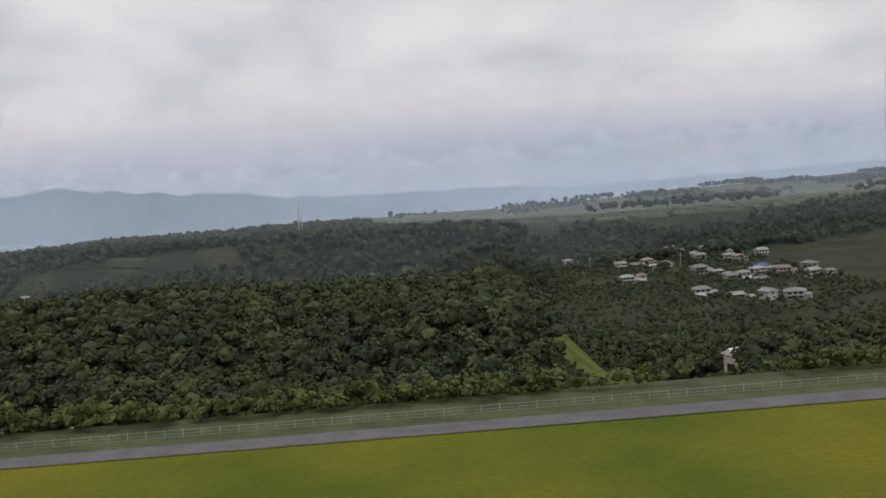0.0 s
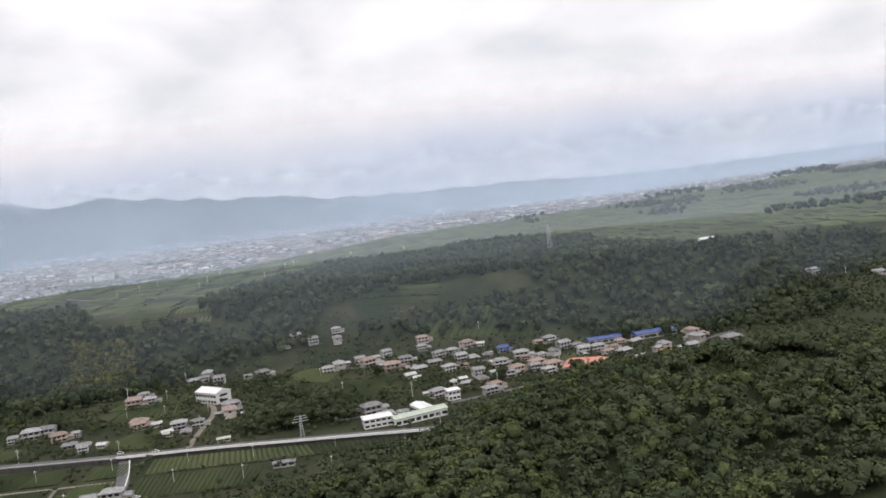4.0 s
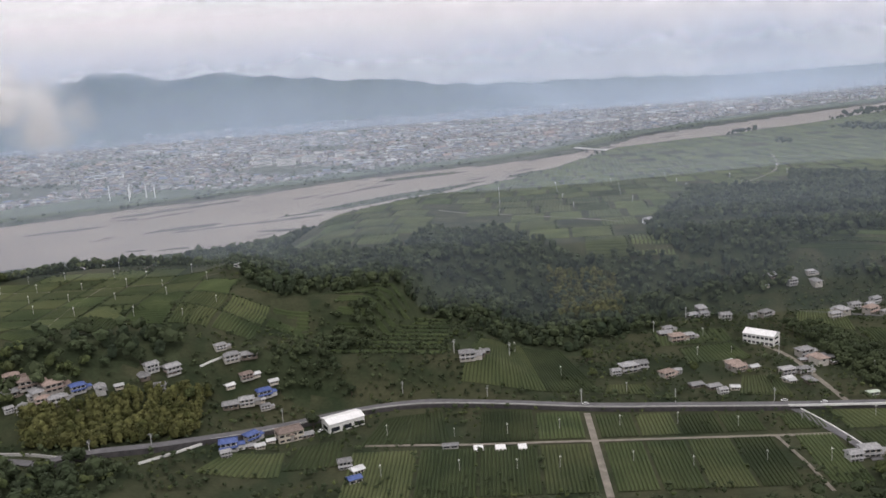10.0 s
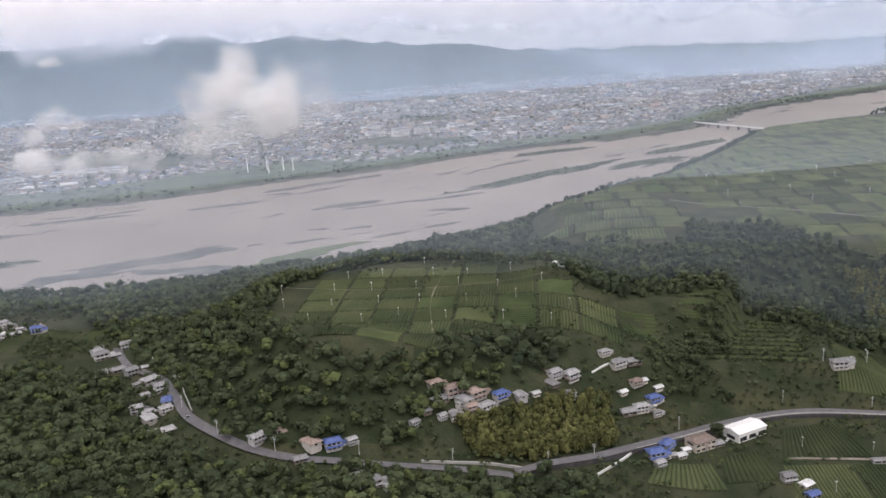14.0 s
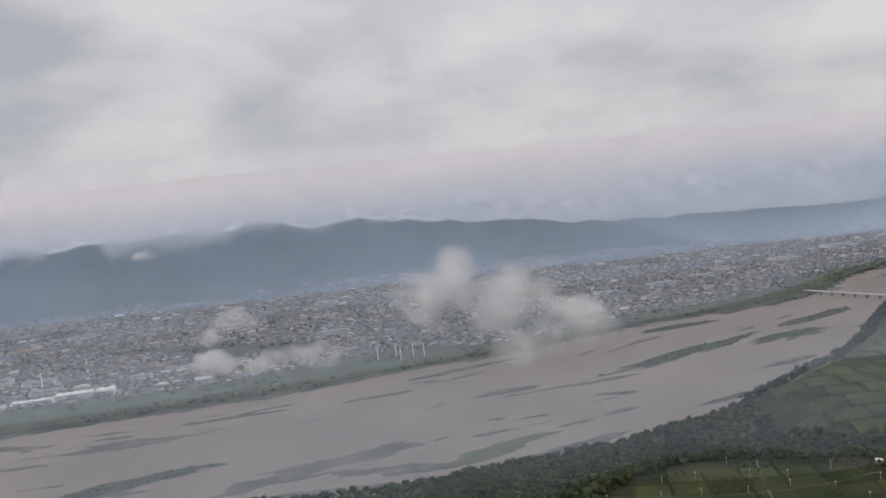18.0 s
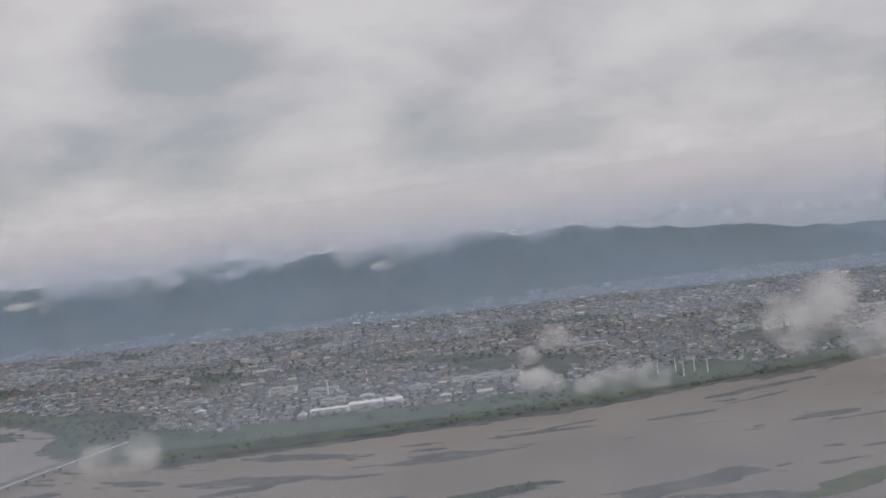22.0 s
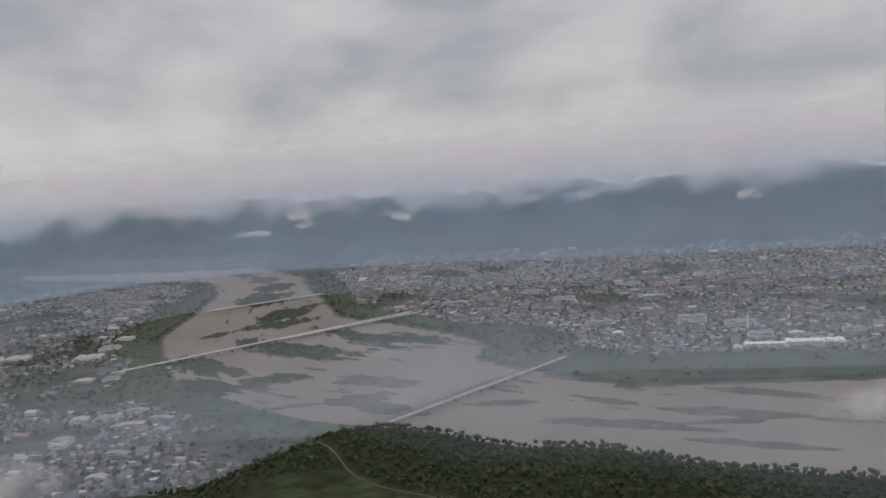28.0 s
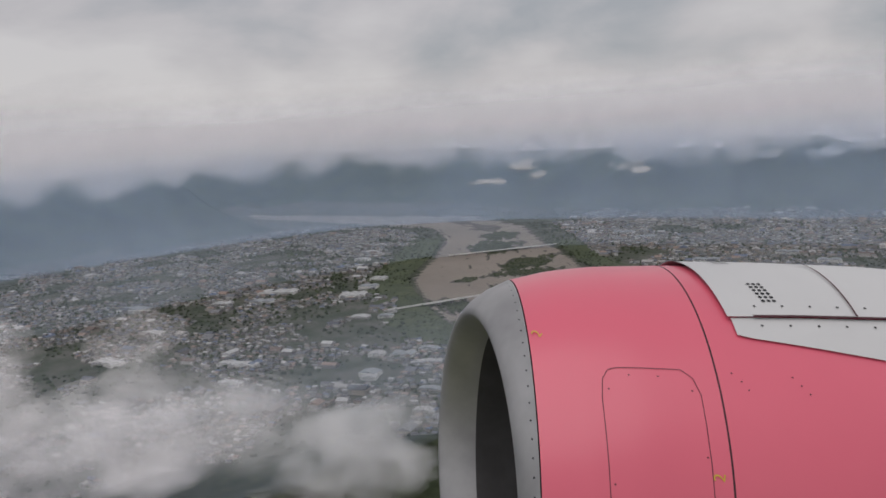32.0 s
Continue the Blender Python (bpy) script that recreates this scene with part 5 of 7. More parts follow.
# ---- poles ----
M_POLE = material("pale_concrete_pole", (0.42, 0.41, 0.39), (0.52, 0.51, 0.5), 1.5, 0.8)
M_STEEL = material("galvanised_steel", (0.45, 0.46, 0.47), (0.55, 0.56, 0.57), 2.0, 0.45, metal=0.6)


def pole(tall):
    root = new("utility_pole")
    bm = bmesh.new()
    bmesh.ops.create_cone(bm, cap_ends=True, segments=8, radius1=0.14, radius2=0.09, depth=tall, matrix=Matrix.Translation((0, 0, tall / 2)))
    part("pole", bm, M_POLE, root)
    for z in (0.93, 0.84):
        boxed("crossarm", (-0.65, 0.65, -0.05, 0.05, tall * z, tall * z + 0.09), M_STEEL, root)
    bm = bmesh.new()
    bmesh.ops.create_cone(bm, cap_ends=True, segments=8, radius1=0.17, radius2=0.17, depth=0.45, matrix=Matrix.Translation((0.25, 0, tall * 0.76)))
    part("transformer", bm, M_STEEL, root)
    return root


def frost_fan(tall):
    """The tall fan that keeps frost off tea."""
    root = new("frost_fan")
    bm = bmesh.new()
    bmesh.ops.create_cone(bm, cap_ends=True, segments=7, radius1=0.075, radius2=0.055, depth=tall, matrix=Matrix.Translation((0, 0, tall / 2)))
    part("pole", bm, M_POLE, root)
    boxed("motor", (-0.12, 0.12, -0.2, 0.22, tall - 0.05, tall + 0.18), M_WHITEWALL, root)
    for k in range(3):
        bm = bmesh.new()
        box(bm, -0.05, 0.05, -0.24, -0.21, 0.0, 0.45)
        bmesh.ops.transform(bm, matrix=Matrix.Translation((0, 0, tall + 0.06)) @ Matrix.Rotation(radians(120 * k + 20), 4, "Y"), verts=bm.verts[:])
        part("blade", bm, M_WHITEWALL, root)
    return root


up, ff = pole(5.2), frost_fan(3.3)
first = {up: True, ff: True}
line = [(-445, 233), (-412, 268), (-371, 285), (-340, 282), (-307, 274), (-275, 271), (-242, 269), (-183, 262), (-140, 257), (-222, 290), (-226, 315), (-200, 290), (-180, 300), (-150, 300), (-120, 300), (-95, 325), (-70, 340), (-460, 223), (-490, 225), (-520, 226), (-548, 228),
        (-570, 237), (-590, 258), (-600, 278), (-620, 305), (-268, 350), (-250, 370), (-331, 312), (-352, 300), (90, 400), (110, 430), (70, 450)]
for x, y in line:
    ob = up if first.pop(up, False) else copy_thing(up, pose(0, 0, 0))
    tagged(settle(ob, x, y, rng.uniform(0, 60), rng.uniform(0.9, 1.15)), "pale concrete utility pole with crossarms", "utility pole", "utility poles")
fans = [(x, y) for x in (-372, -350, -331, -316, -297, -281, -258, -240) for y in (225, 252)] + [(x, y) for x in (-215, -195, -170, -150) for y in (232, 249)]
fans += [(-570 + 19 * k + 5 * (j % 2), 300 + 20 * j) for k in range(7) for j in range(5) if TEA_HILL(np.array([-570.0 + 19 * k]), np.array([300.0 + 20 * j]))[0]]
fans += [(-340, 300), (-330, 320), (-312, 305), (-245, 320), (-258, 318), (-175, 320), (-190, 355), (-250, 340), (-290, 285), (-100, 330), (-120, 385)]
fans += [(-330 + 42 * k, 520 + 34 * j + 9 * k) for k in range(6) for j in range(4)]
for x, y in fans:
    ob = ff if first.pop(ff, False) else copy_thing(ff, pose(0, 0, 0))
    tagged(settle(ob, x + rng.normal(0, 1.5), y + rng.normal(0, 1.5), rng.uniform(0, 360), rng.uniform(0.85, 1.15)), "slim white frost fan on a pole among tea", "frost fan", "frost fans")


def lattice_tower(x, y, tall):
    root = new("lattice_tower")
    w0, w1 = tall * 0.085, tall * 0.016
    for sx in (-1, 1):
        for sy in (-1, 1):
            bm = bmesh.new()
            v = []
            for z, w in ((0, w0), (tall, w1)):
                for dx, dy in ((-0.09, -0.09), (0.09, -0.09), (0.09, 0.09), (-0.09, 0.09)):
                    v.append(bm.verts.new((sx * w + dx, sy * w + dy, z)))
            for k in range(4):
                bm.faces.new((v[k], v[(k + 1) % 4], v[4 + (k + 1) % 4], v[4 + k]))
            part("leg", bm, M_STEEL, root)
    for k in range(1, 8):
        z = tall * k / 8
        w = w0 + (w1 - w0) * k / 8
        bm = bmesh.new()
        for s in (-1, 1):
            box(bm, -w, w, s * w - 0.05, s * w + 0.05, z - 0.05, z + 0.05)
            box(bm, s * w - 0.05, s * w + 0.05, -w, w, z - 0.05, z + 0.05)
        part("brace", bm, M_STEEL, root)
    for z, a in ((0.72, 2.6), (0.84, 2.2), (0.95, 1.8)):
        boxed("crossarm", (-a, a, -0.12, 0.12, tall * z, tall * z + 0.15), M_STEEL, root)
    return tagged(settle(root, x, y, 20), "grey steel lattice power pylon above trees", "pylon", "pylons")


lattice_tower(-77, 476, 17)
lattice_tower(-183, 264, 7)

# ---- the towns on the plain ----
ROOFS = palette("town_roofs", [(0.08, 0.084, 0.096), (0.12, 0.12, 0.13), (0.18, 0.18, 0.19), (0.10, 0.108, 0.13), (0.22, 0.205, 0.20), (0.15, 0.112, 0.097), (0.14, 0.148, 0.165), (0.36, 0.35, 0.34), (0.12, 0.15, 0.22), (0.27, 0.2, 0.17), (0.15, 0.15, 0.16), (0.46, 0.46, 0.46)])
WALLS = palette("town_walls", [(0.36, 0.345, 0.32), (0.35, 0.345, 0.33), (0.29, 0.265, 0.24), (0.44, 0.43, 0.42), (0.33, 0.30, 0.26), (0.22, 0.205, 0.20)])
BIGROOF = palette("sheet_roofs", [(0.5, 0.5, 0.5), (0.33, 0.36, 0.36), (0.66, 0.66, 0.66), (0.26, 0.28, 0.3), (0.3, 0.4, 0.38), (0.4, 0.36, 0.33)])


def town(name, label, xy, turn, size, tall, mats):
    """Many small gabled houses as one town, walls and roofs of their own."""
    n = len(xy)
    lx, ly, h, rise = size[:, 0] / 2, size[:, 1] / 2, tall, size[:, 1] * 0.22
    z = height(xy[:, 0], xy[:, 1]) - 0.2
    c, s = np.cos(turn), np.sin(turn)

    def at(px, py, pz):
        return np.stack([xy[:, 0] + c * px - s * py, xy[:, 1] + s * px + c * py, z + pz], -1)

    e = 0.3
    pts = [at(sx * lx, sy * ly, k * h) for k in (0, 1) for sx, sy in ((-1, -1), (1, -1), (1, 1), (-1, 1))]
    pts += [at(sx * (lx + e), sy * (ly + e), h) for sx, sy in ((-1, -1), (1, -1), (1, 1), (-1, 1))]
    pts += [at(-lx - e, 0 * ly, h + rise), at(lx + e, 0 * ly, h + rise)]
    v = np.stack(pts, 1).reshape(-1, 3)
    quads = np.array([(0, 1, 5, 4), (1, 2, 6, 5), (2, 3, 7, 6), (3, 0, 4, 7), (8, 9, 13, 12), (10, 11, 12, 13), (9, 10, 13, 13), (11, 8, 12, 12)])
    tri = []
    for q in quads:
        tri.append((q[0], q[1], q[2]))
        if q[2] != q[3]:
            tri.append((q[0], q[2], q[3]))
    tri = np.array(tri)
    idx = np.array([0] * 8 + [1] * 6)
    f = (tri[None] + (np.arange(n) * 14)[:, None, None]).reshape(-1, 3)
    return tagged(new(name, mesh_np(name, v, f, mats, index=np.tile(idx, n))), label, "town", kind="stuff")


rng = np.random.default_rng(77)


def built_up(x, y):
    d = poly_dist(x, y, poly_x, poly_y)
    lots = (np.mod(x * 0.94 + y * 0.34 + 8 * wave(x, y, 200, 1.0), 31) > 3.4) & (np.mod(y * 0.94 - x * 0.34 + 8 * wave(x, y, 230, 2.0), 17) > 2.6)
    green = wave(x, y, 150, 9.0) + 0.5 * wave(x, y, 47, 4.0)
    return (d > 62 + 22 * wave(x, y, 170, 3.0) + 52 * ss(-660, -780, x) * ss(-1640, -1520, x)) & ~in_poly(x, y, poly_x, poly_y) & (height(x, y) < -34) & lots & (green > -0.62)


def grid_turn(x, y):
    return 0.35 + 0.12 * wave(x, y, 260, 2.0) + (rng.random(len(x)) < 0.3) * np.pi / 2


def town_part(name, label, x0, x1, y0, y1, gap, keep):
    xy = scatter(rng, x0, x1, y0, y1, gap, lambda x, y: built_up(x, y) & keep(x, y))
    n = len(xy)
    size = np.stack([rng.uniform(4.2, 7.5, n), rng.uniform(3.4, 5.2, n)], -1)
    big = rng.random(n) < 0.05
    size[big] *= rng.uniform(1.6, 3.0, (big.sum(), 1))
    tall = rng.uniform(2.2, 3.6, n) + big * rng.uniform(0, 3, n)
    town(name, label, xy, grid_turn(xy[:, 0], xy[:, 1]), size, tall, [WALLS, ROOFS])


north = lambda x, y: y > np.interp(x, np.array(RIGHT_BANK)[::-1, 0], np.array(RIGHT_BANK)[::-1, 1])
town_part("river_town", "dense low town of grey tiled roofs on the far bank", -1250, 250, 780, 2250, 9.2, north)
town_part("upstream_town", "dense low town of grey tiled roofs below the mountains", -2350, -1250, 780, 1900, 9.2, north)
town_part("downstream_town", "pale distant town spreading along the river", 250, 2300, 1500, 3300, 15.0, north)
town_part("near_bank_town", "town of small grey roofs inside the river bend", -2960, -1480, -500, 1330, 9.6, lambda x, y: (~north(x, y) | (x < -2500) | (y < 500)) & (value_noise(x / 75, y / 75, 6, 4) > 0.43))
# fields and playing grounds of the plain
M_BRIDGE = material("weathered_bridge_concrete", (0.17, 0.168, 0.16), (0.24, 0.236, 0.226), 0.2, 0.85, fine=2.0)
M_MEADOW = material("levee_meadow", (0.036, 0.050, 0.022), (0.068, 0.085, 0.038), 0.03, 0.95, fine=0.3)


def bank_band(name, line, off, wide, mat, label, lift):
    a = dense(line, 22)
    d = np.gradient(a, axis=0)
    d /= np.linalg.norm(d, axis=1, keepdims=True)
    n = np.stack([d[:, 1], -d[:, 0]], -1)
    ks = np.linspace(0, 1, 5)
    p = a[:, None] + n[:, None] * (off + ks[None, :, None] * wide)
    z = np.maximum(height(p[..., 0], p[..., 1]), LOW_Z) + lift + np.array([0, 0, 0.9, 1.0, 0.0]) * 0.8
    v = np.concatenate([p, z[..., None]], -1).reshape(-1, 3)
    i = (np.arange(len(a) - 1)[:, None] * 5 + np.arange(4)[None]).ravel()
    f = np.stack([i, i + 1, i + 6, i + 5], -1)
    return tagged(new(name, mesh_np(name, v, f, mat, True)), label, "levee", kind="structure")


bank_band("levee", RIGHT_BANK[2:26], 4, 50, M_MEADOW, "green grassy levee along the far bank", 0.5)
bank_band("riverside_meadow", RIGHT_BANK[8:18], 54.5, 62, M_MEADOW, "flat green riverside meadow inside the levee", 0.4)
bank_band("levee", LEFT_BANK[0:9], -76, 72, M_MEADOW, "green grassy levee inside the river bend", 0.5)
# a scatter of town trees
xy = scatter(rng, -2600, 200, 100, 2000, 34, lambda x, y: built_up(x, y))
woods("town_trees", "dark garden trees scattered through the towns", xy, rng, (2.5, 5.0), M_TREE, 2, 1, 0)


def factory(kind, label, x, y, turn, lx, ly, h, bays=1, roof=None, category="factory"):
    root = new(kind)
    boxed("wall", (-lx / 2, lx / 2, -ly / 2, ly / 2, -0.5, h), M_WHITEWALL if h > 3 else M_CONCRETE, root)
    for b in range(bays):
        bm = bmesh.new()
        w = lx / bays
        hip_roof(bm, ly, w, h, min(1.6, w * 0.12), 0.2, 0.0)
        bmesh.ops.rotate(bm, verts=bm.verts[:], cent=(0, 0, 0), matrix=Matrix.Rotation(radians(90), 3, "Z"))
        bmesh.ops.translate(bm, verts=bm.verts[:], vec=(-lx / 2 + w * (b + 0.5), 0, 0))
        part("roof_bay", bm, roof or BIGROOF, root)
    rows = max(1, int(h / 1.6))
    for r in range(rows):
        boxed("window_band", (-lx * 0.46, lx * 0.46, -ly / 2 - 0.06, -ly / 2 + 0.05, 0.6 + r * 1.6, 1.2 + r * 1.6), M_GLASS, root)
    return tagged(settle(root, x, y, turn), label, category, "large buildings of the plain")


for t, x, y, lx, ly, h, b in (("white", -1130, 920, 42, 16, 7, 5), ("white", -1172, 905, 46, 12, 5, 8), ("white", -1100, 935, 22, 18, 6, 2), ("grey", -1190, 960, 30, 18, 5, 2), ("green", -1150, 975, 18, 12, 4, 1), ("long", -1010, 1050, 92, 16, 6, 3), ("grey", -1230, 1020, 40, 18, 7, 2),
                              ("grey", -1090, 1010, 26, 14, 5, 2), ("white", -1040, 955, 14, 6, 3, 1), ("grey", -1300, 1040, 38, 20, 8, 2), ("white", -1370, 940, 14, 8, 4, 1), ("grey", -1420, 1000, 42, 12, 5, 2)):
    factory("factory_building", {"white": "white sawtooth factory halls by the river", "grey": "grey factory hall with sheet roof", "green": "factory hall with a pale green roof", "long": "very long pale factory shed"}[t], x, y, 18, lx, ly, h, b,
            M_WHITEROOF if t == "white" else M_GREENROOF if t == "green" else None)
for x, y, lx, ly, h, b in ((-640, 1290, 26, 10, 14, 1), (-610, 1310, 22, 9, 11, 1), (-680, 1300, 30, 10, 9, 1), (-560, 1330, 24, 10, 12, 1), (-700, 1380, 30, 12, 9, 1), (-480, 1420, 44, 22, 6, 2), (-380, 1480, 60, 24, 6, 3), (-300, 1540, 50, 24, 6, 3), (-250, 1620, 40, 20, 7, 2), (-840, 1500, 26, 10, 12, 1),
                           (-900, 1250, 50, 18, 6, 2), (-520, 1240, 30, 14, 6, 1), (-420, 1330, 30, 14, 6, 1), (-120, 1700, 60, 26, 7, 3), (30, 1850, 70, 30, 8, 3), (200, 2000, 60, 26, 7, 2), (-1560, 1180, 36, 18, 7, 2), (-1650, 1240, 40, 16, 6, 2), (-1740, 1120, 44, 18, 6, 2), (-1850, 1260, 36, 16, 6, 2), (-1500, 1330, 30, 14, 7, 1),
                           (-1400, 1450, 44, 18, 7, 2), (-1150, 1500, 40, 16, 8, 2), (-1000, 1650, 44, 18, 7, 2), (-760, 1700, 40, 16, 8, 2), (-1980, 1330, 40, 20, 6, 2), (-2060, 1380, 44, 20, 6, 2)):
    factory("town_block", "pale concrete apartment or works block in the town", x, y, 20 + rng.normal(0, 5), lx, ly, h * 0.8, b, None, "building")
M_PALEROOF = material("weathered_sheet_roof", (0.34, 0.345, 0.35), (0.46, 0.46, 0.46), 0.12, 0.6, fine=1.2)
for x, y, lx, ly, h, b in ((-1752, 462, 24, 10, 6, 1), (-1762, 430, 26, 16, 6, 2), (-1790, 415, 18, 14, 6, 1), (-1735, 355, 20, 16, 8, 1), (-1725, 345, 16, 12, 6, 1), (-1715, 420, 34, 10, 5, 1), (-1700, 452, 30, 9, 4, 1), (-1930, 560, 20, 12, 6, 1), (-1960, 540, 26, 16, 5, 1), (-2090, 640, 40, 30, 7, 3), (-2120, 700, 30, 20, 8, 2),
                           (-2160, 760, 26, 18, 8, 2), (-2230, 600, 60, 30, 7, 3), (-2190, 540, 36, 20, 6, 2), (-2240, 500, 30, 20, 5, 2), (-2300, 840, 24, 14, 6, 1), (-2360, 900, 30, 14, 6, 1), (-2420, 980, 34, 14, 5, 1), (-2480, 1060, 30, 12, 5, 1), (-1900, 300, 50, 14, 6, 2), (-2050, 220, 40, 18, 7, 2), (-2150, 330, 34, 16, 6, 1),
                           (-1840, 250, 30, 12, 6, 1), (-2330, 400, 50, 22, 8, 1), (-1640, 350, 26, 10, 5, 1), (-1600, 300, 22, 10, 5, 1), (-1660, 420, 20, 8, 5, 1)):
    factory("town_works", "pale works building inside the river bend", x, y, 24 + rng.normal(0, 8), lx, ly, h * 0.6, b, M_PALEROOF if rng.random() < 0.6 else None, "building")


def chimney(x, y, tall, banded):
    root = new("chimney")
    n = 5 if banded else 1
    red = material("chimney_red", (0.4, 0.09, 0.06), (0.46, 0.12, 0.08), 0.5, 0.7) if banded else None
    for k in range(n):
        bm = bmesh.new()
        r0, r1 = 1.3 - 0.5 * k / n, 1.3 - 0.5 * (k + 1) / n
        bmesh.ops.create_cone(bm, cap_ends=True, segments=14, radius1=r0, radius2=r1, depth=tall / n, matrix=Matrix.Translation((0, 0, tall * (k + 0.5) / n)))
        part("shaft", bm, red if banded and k % 2 else M_WHITEWALL, root)
    return tagged(settle(root, x, y, 0), "tall red and white banded factory chimney" if banded else "slim white factory chimney", "chimney", "factory chimneys")


chimney(-1170, 1030, 27, True)
chimney(-1215, 1000, 20, False)
for x, y in ((-790, 1005), (-770, 1018), (-748, 1012), (-760, 990), (-733, 1000)):
    root = new("net_mast")
    bm = bmesh.new()
    bmesh.ops.create_cone(bm, cap_ends=True, segments=8, radius1=0.75, radius2=0.5, depth=17, matrix=Matrix.Translation((0, 0, 8.5)))
    part("mast", bm, M_WHITEWALL, root)
    boxed("cap", (-0.8, 0.8, -0.8, 0.8, 16.8, 17.6), M_STEEL, root)
    boxed("footing", (-1.2, 1.2, -1.2, 1.2, -0.3, 0.5), M_CONCRETE, root)
    tagged(settle(root, x, y, 15), "tall white mast of a driving-range net", "mast", "driving range masts")


def bridge(name, label, a, b, wide, deck, piers, truss=0.0):
    """A long river bridge: deck, parapets and its piers."""
    a, b = Vector((*a, 0)), Vector((*b, 0))
    long = (b - a).length
    root = new(name)
    boxed("deck", (0, long, -wide / 2, wide / 2, deck - 0.8, deck), M_BRIDGE, root)
    for s in (-1, 1):
        boxed("parapet", (0, long, s * wide / 2 - 0.2, s * wide / 2 + 0.2, deck - 0.1, deck + 0.9), M_WHITEWALL, root)
    if truss:
        bays = int(long / 6)
        for s in (-1, 1):
            boxed("top_chord", (0, long, s * wide / 2 - 0.3, s * wide / 2 + 0.3, deck + truss, deck + truss + 0.5), M_BRIDGE, root)
            bm = bmesh.new()
            for k in range(bays):
                x0, x1, y = long * k / bays, long * (k + 1) / bays, s * wide / 2
                up = (0, truss) if k % 2 else (truss, 0)
                v = [bm.verts.new(p) for p in ((x0 - 0.3, y, deck + up[0]), (x0 + 0.3, y, deck + up[0]), (x1 + 0.3, y, deck + up[1]), (x1 - 0.3, y, deck + up[1]))]
                w = [bm.verts.new(p.co + Vector((0, 0.3, 0))) for p in v]
                bm.faces.new(v), bm.faces.new(w[::-1])
                for i in range(4):
                    bm.faces.new((v[i], w[i], w[(i + 1) % 4], v[(i + 1) % 4]))
            part("web_diagonals", bm, M_BRIDGE, root)
    for k in range(piers):
        x = long * (k + 0.5) / piers
        bm = bmesh.new()
        box(bm, x - 0.7, x + 0.7, -wide * 0.4, wide * 0.4, -4, deck - 0.7)
        bmesh.ops.bevel(bm, geom=bm.edges[:], offset=0.25, segments=1, affect="EDGES")
        part("pier", bm, M_BRIDGE, root)
    root.matrix_basis = pose(a.x, a.y, RIVER_Z, 0, 0, math.degrees(math.atan2(b.y - a.y, b.x - a.x)))
    return tagged(root, label, "bridge", "river bridges")


bridge("road_bridge", "long pale concrete road bridge over the river", (-1955, 585), (-1775, 1050), 6, 5.5, 22)
bridge("pipe_bridge", "slender pale bridge beside the road bridge", (-1940, 640), (-1762, 1050), 2.2, 4.5, 22)
bridge("weir_bridge", "low pale bridge far upstream", (-2225, 1005), (-2110, 1205), 5, 4.0, 10)
bridge("railway_bridge", "long low bridge far downstream", (-215, 1260), (-95, 1075), 5, 5.0, 12)
bridge("truss_bridge", "grey steel truss bridge across the shallows", (-1440, 516), (-1384, 806), 4, 4.5, 14, 4.0)

# ---- airfield edge ----
ribbon("perimeter_road", [(600, 76.1), (150, 76.1), (-200, 76.1), (-900, 76.1)], 2.9, M_ASPHALT, "grey perimeter road along the airfield grass", "road", 0.05, 12)
ribbon("road_edging", [(600, 74.5), (150, 74.5), (-200, 74.5), (-900, 74.5)], 0.2, M_RETAIN, "dark drain along the perimeter road", "drain", 0.07, 12)
M_VERGE = material("rough_verge_grass", (0.045, 0.06, 0.018), (0.085, 0.098, 0.034), 0.3, 0.95, fine=3.0, bump=0.6, bump_scale=3)
ribbon("verge", [(600, 81.7), (150, 81.7), (-200, 81.7), (-900, 81.7)], 8.2, M_VERGE, "rough green verge outside the perimeter road", "grass", 0.04, 8)
M_FENCE = material("weathered_fence_wire", (0.27, 0.275, 0.275), (0.35, 0.355, 0.355), 2.0, 0.6, metal=0.3)
fence = new("airfield_fence")
tagged(fence, "pale wire airfield fence on slim posts", "fence")
bm = bmesh.new()
box(bm, -0.035, 0.035, -0.035, 0.035, 0, 0.8)
box(bm, -0.02, 0.02, -0.02, 0.12, 0.79, 0.9)
post_me = bpy.data.meshes.new("post")
bm.to_mesh(post_me)
bm.free()
post_me.materials.append(M_FENCE)
for k in range(110):
    ob = new("post", post_me)
    ob.parent = fence
    ob.location = (70 - 1.55 * k, 79.9, 0.0)
    ob.scale = (1, 1, 0.78)
for z, t in ((0.62, 0.016), (0.34, 0.01), (0.08, 0.012)):
    boxed("rail", (-101, 71, 79.9 - t, 79.9 + t, z - t, z + t), M_FENCE, fence)
bm = bmesh.new()
for k in range(280):
    x = 70 - k * 0.61
    for d in (0.9, -0.9):
        v = [bm.verts.new(p) for p in ((x, 79.9, 0.08), (x + 0.007, 79.9, 0.08), (x + d + 0.007, 79.9, 0.62), (x + d, 79.9, 0.62))]
        bm.faces.new(v)
part("wire_mesh", bm, M_FENCE, fence)
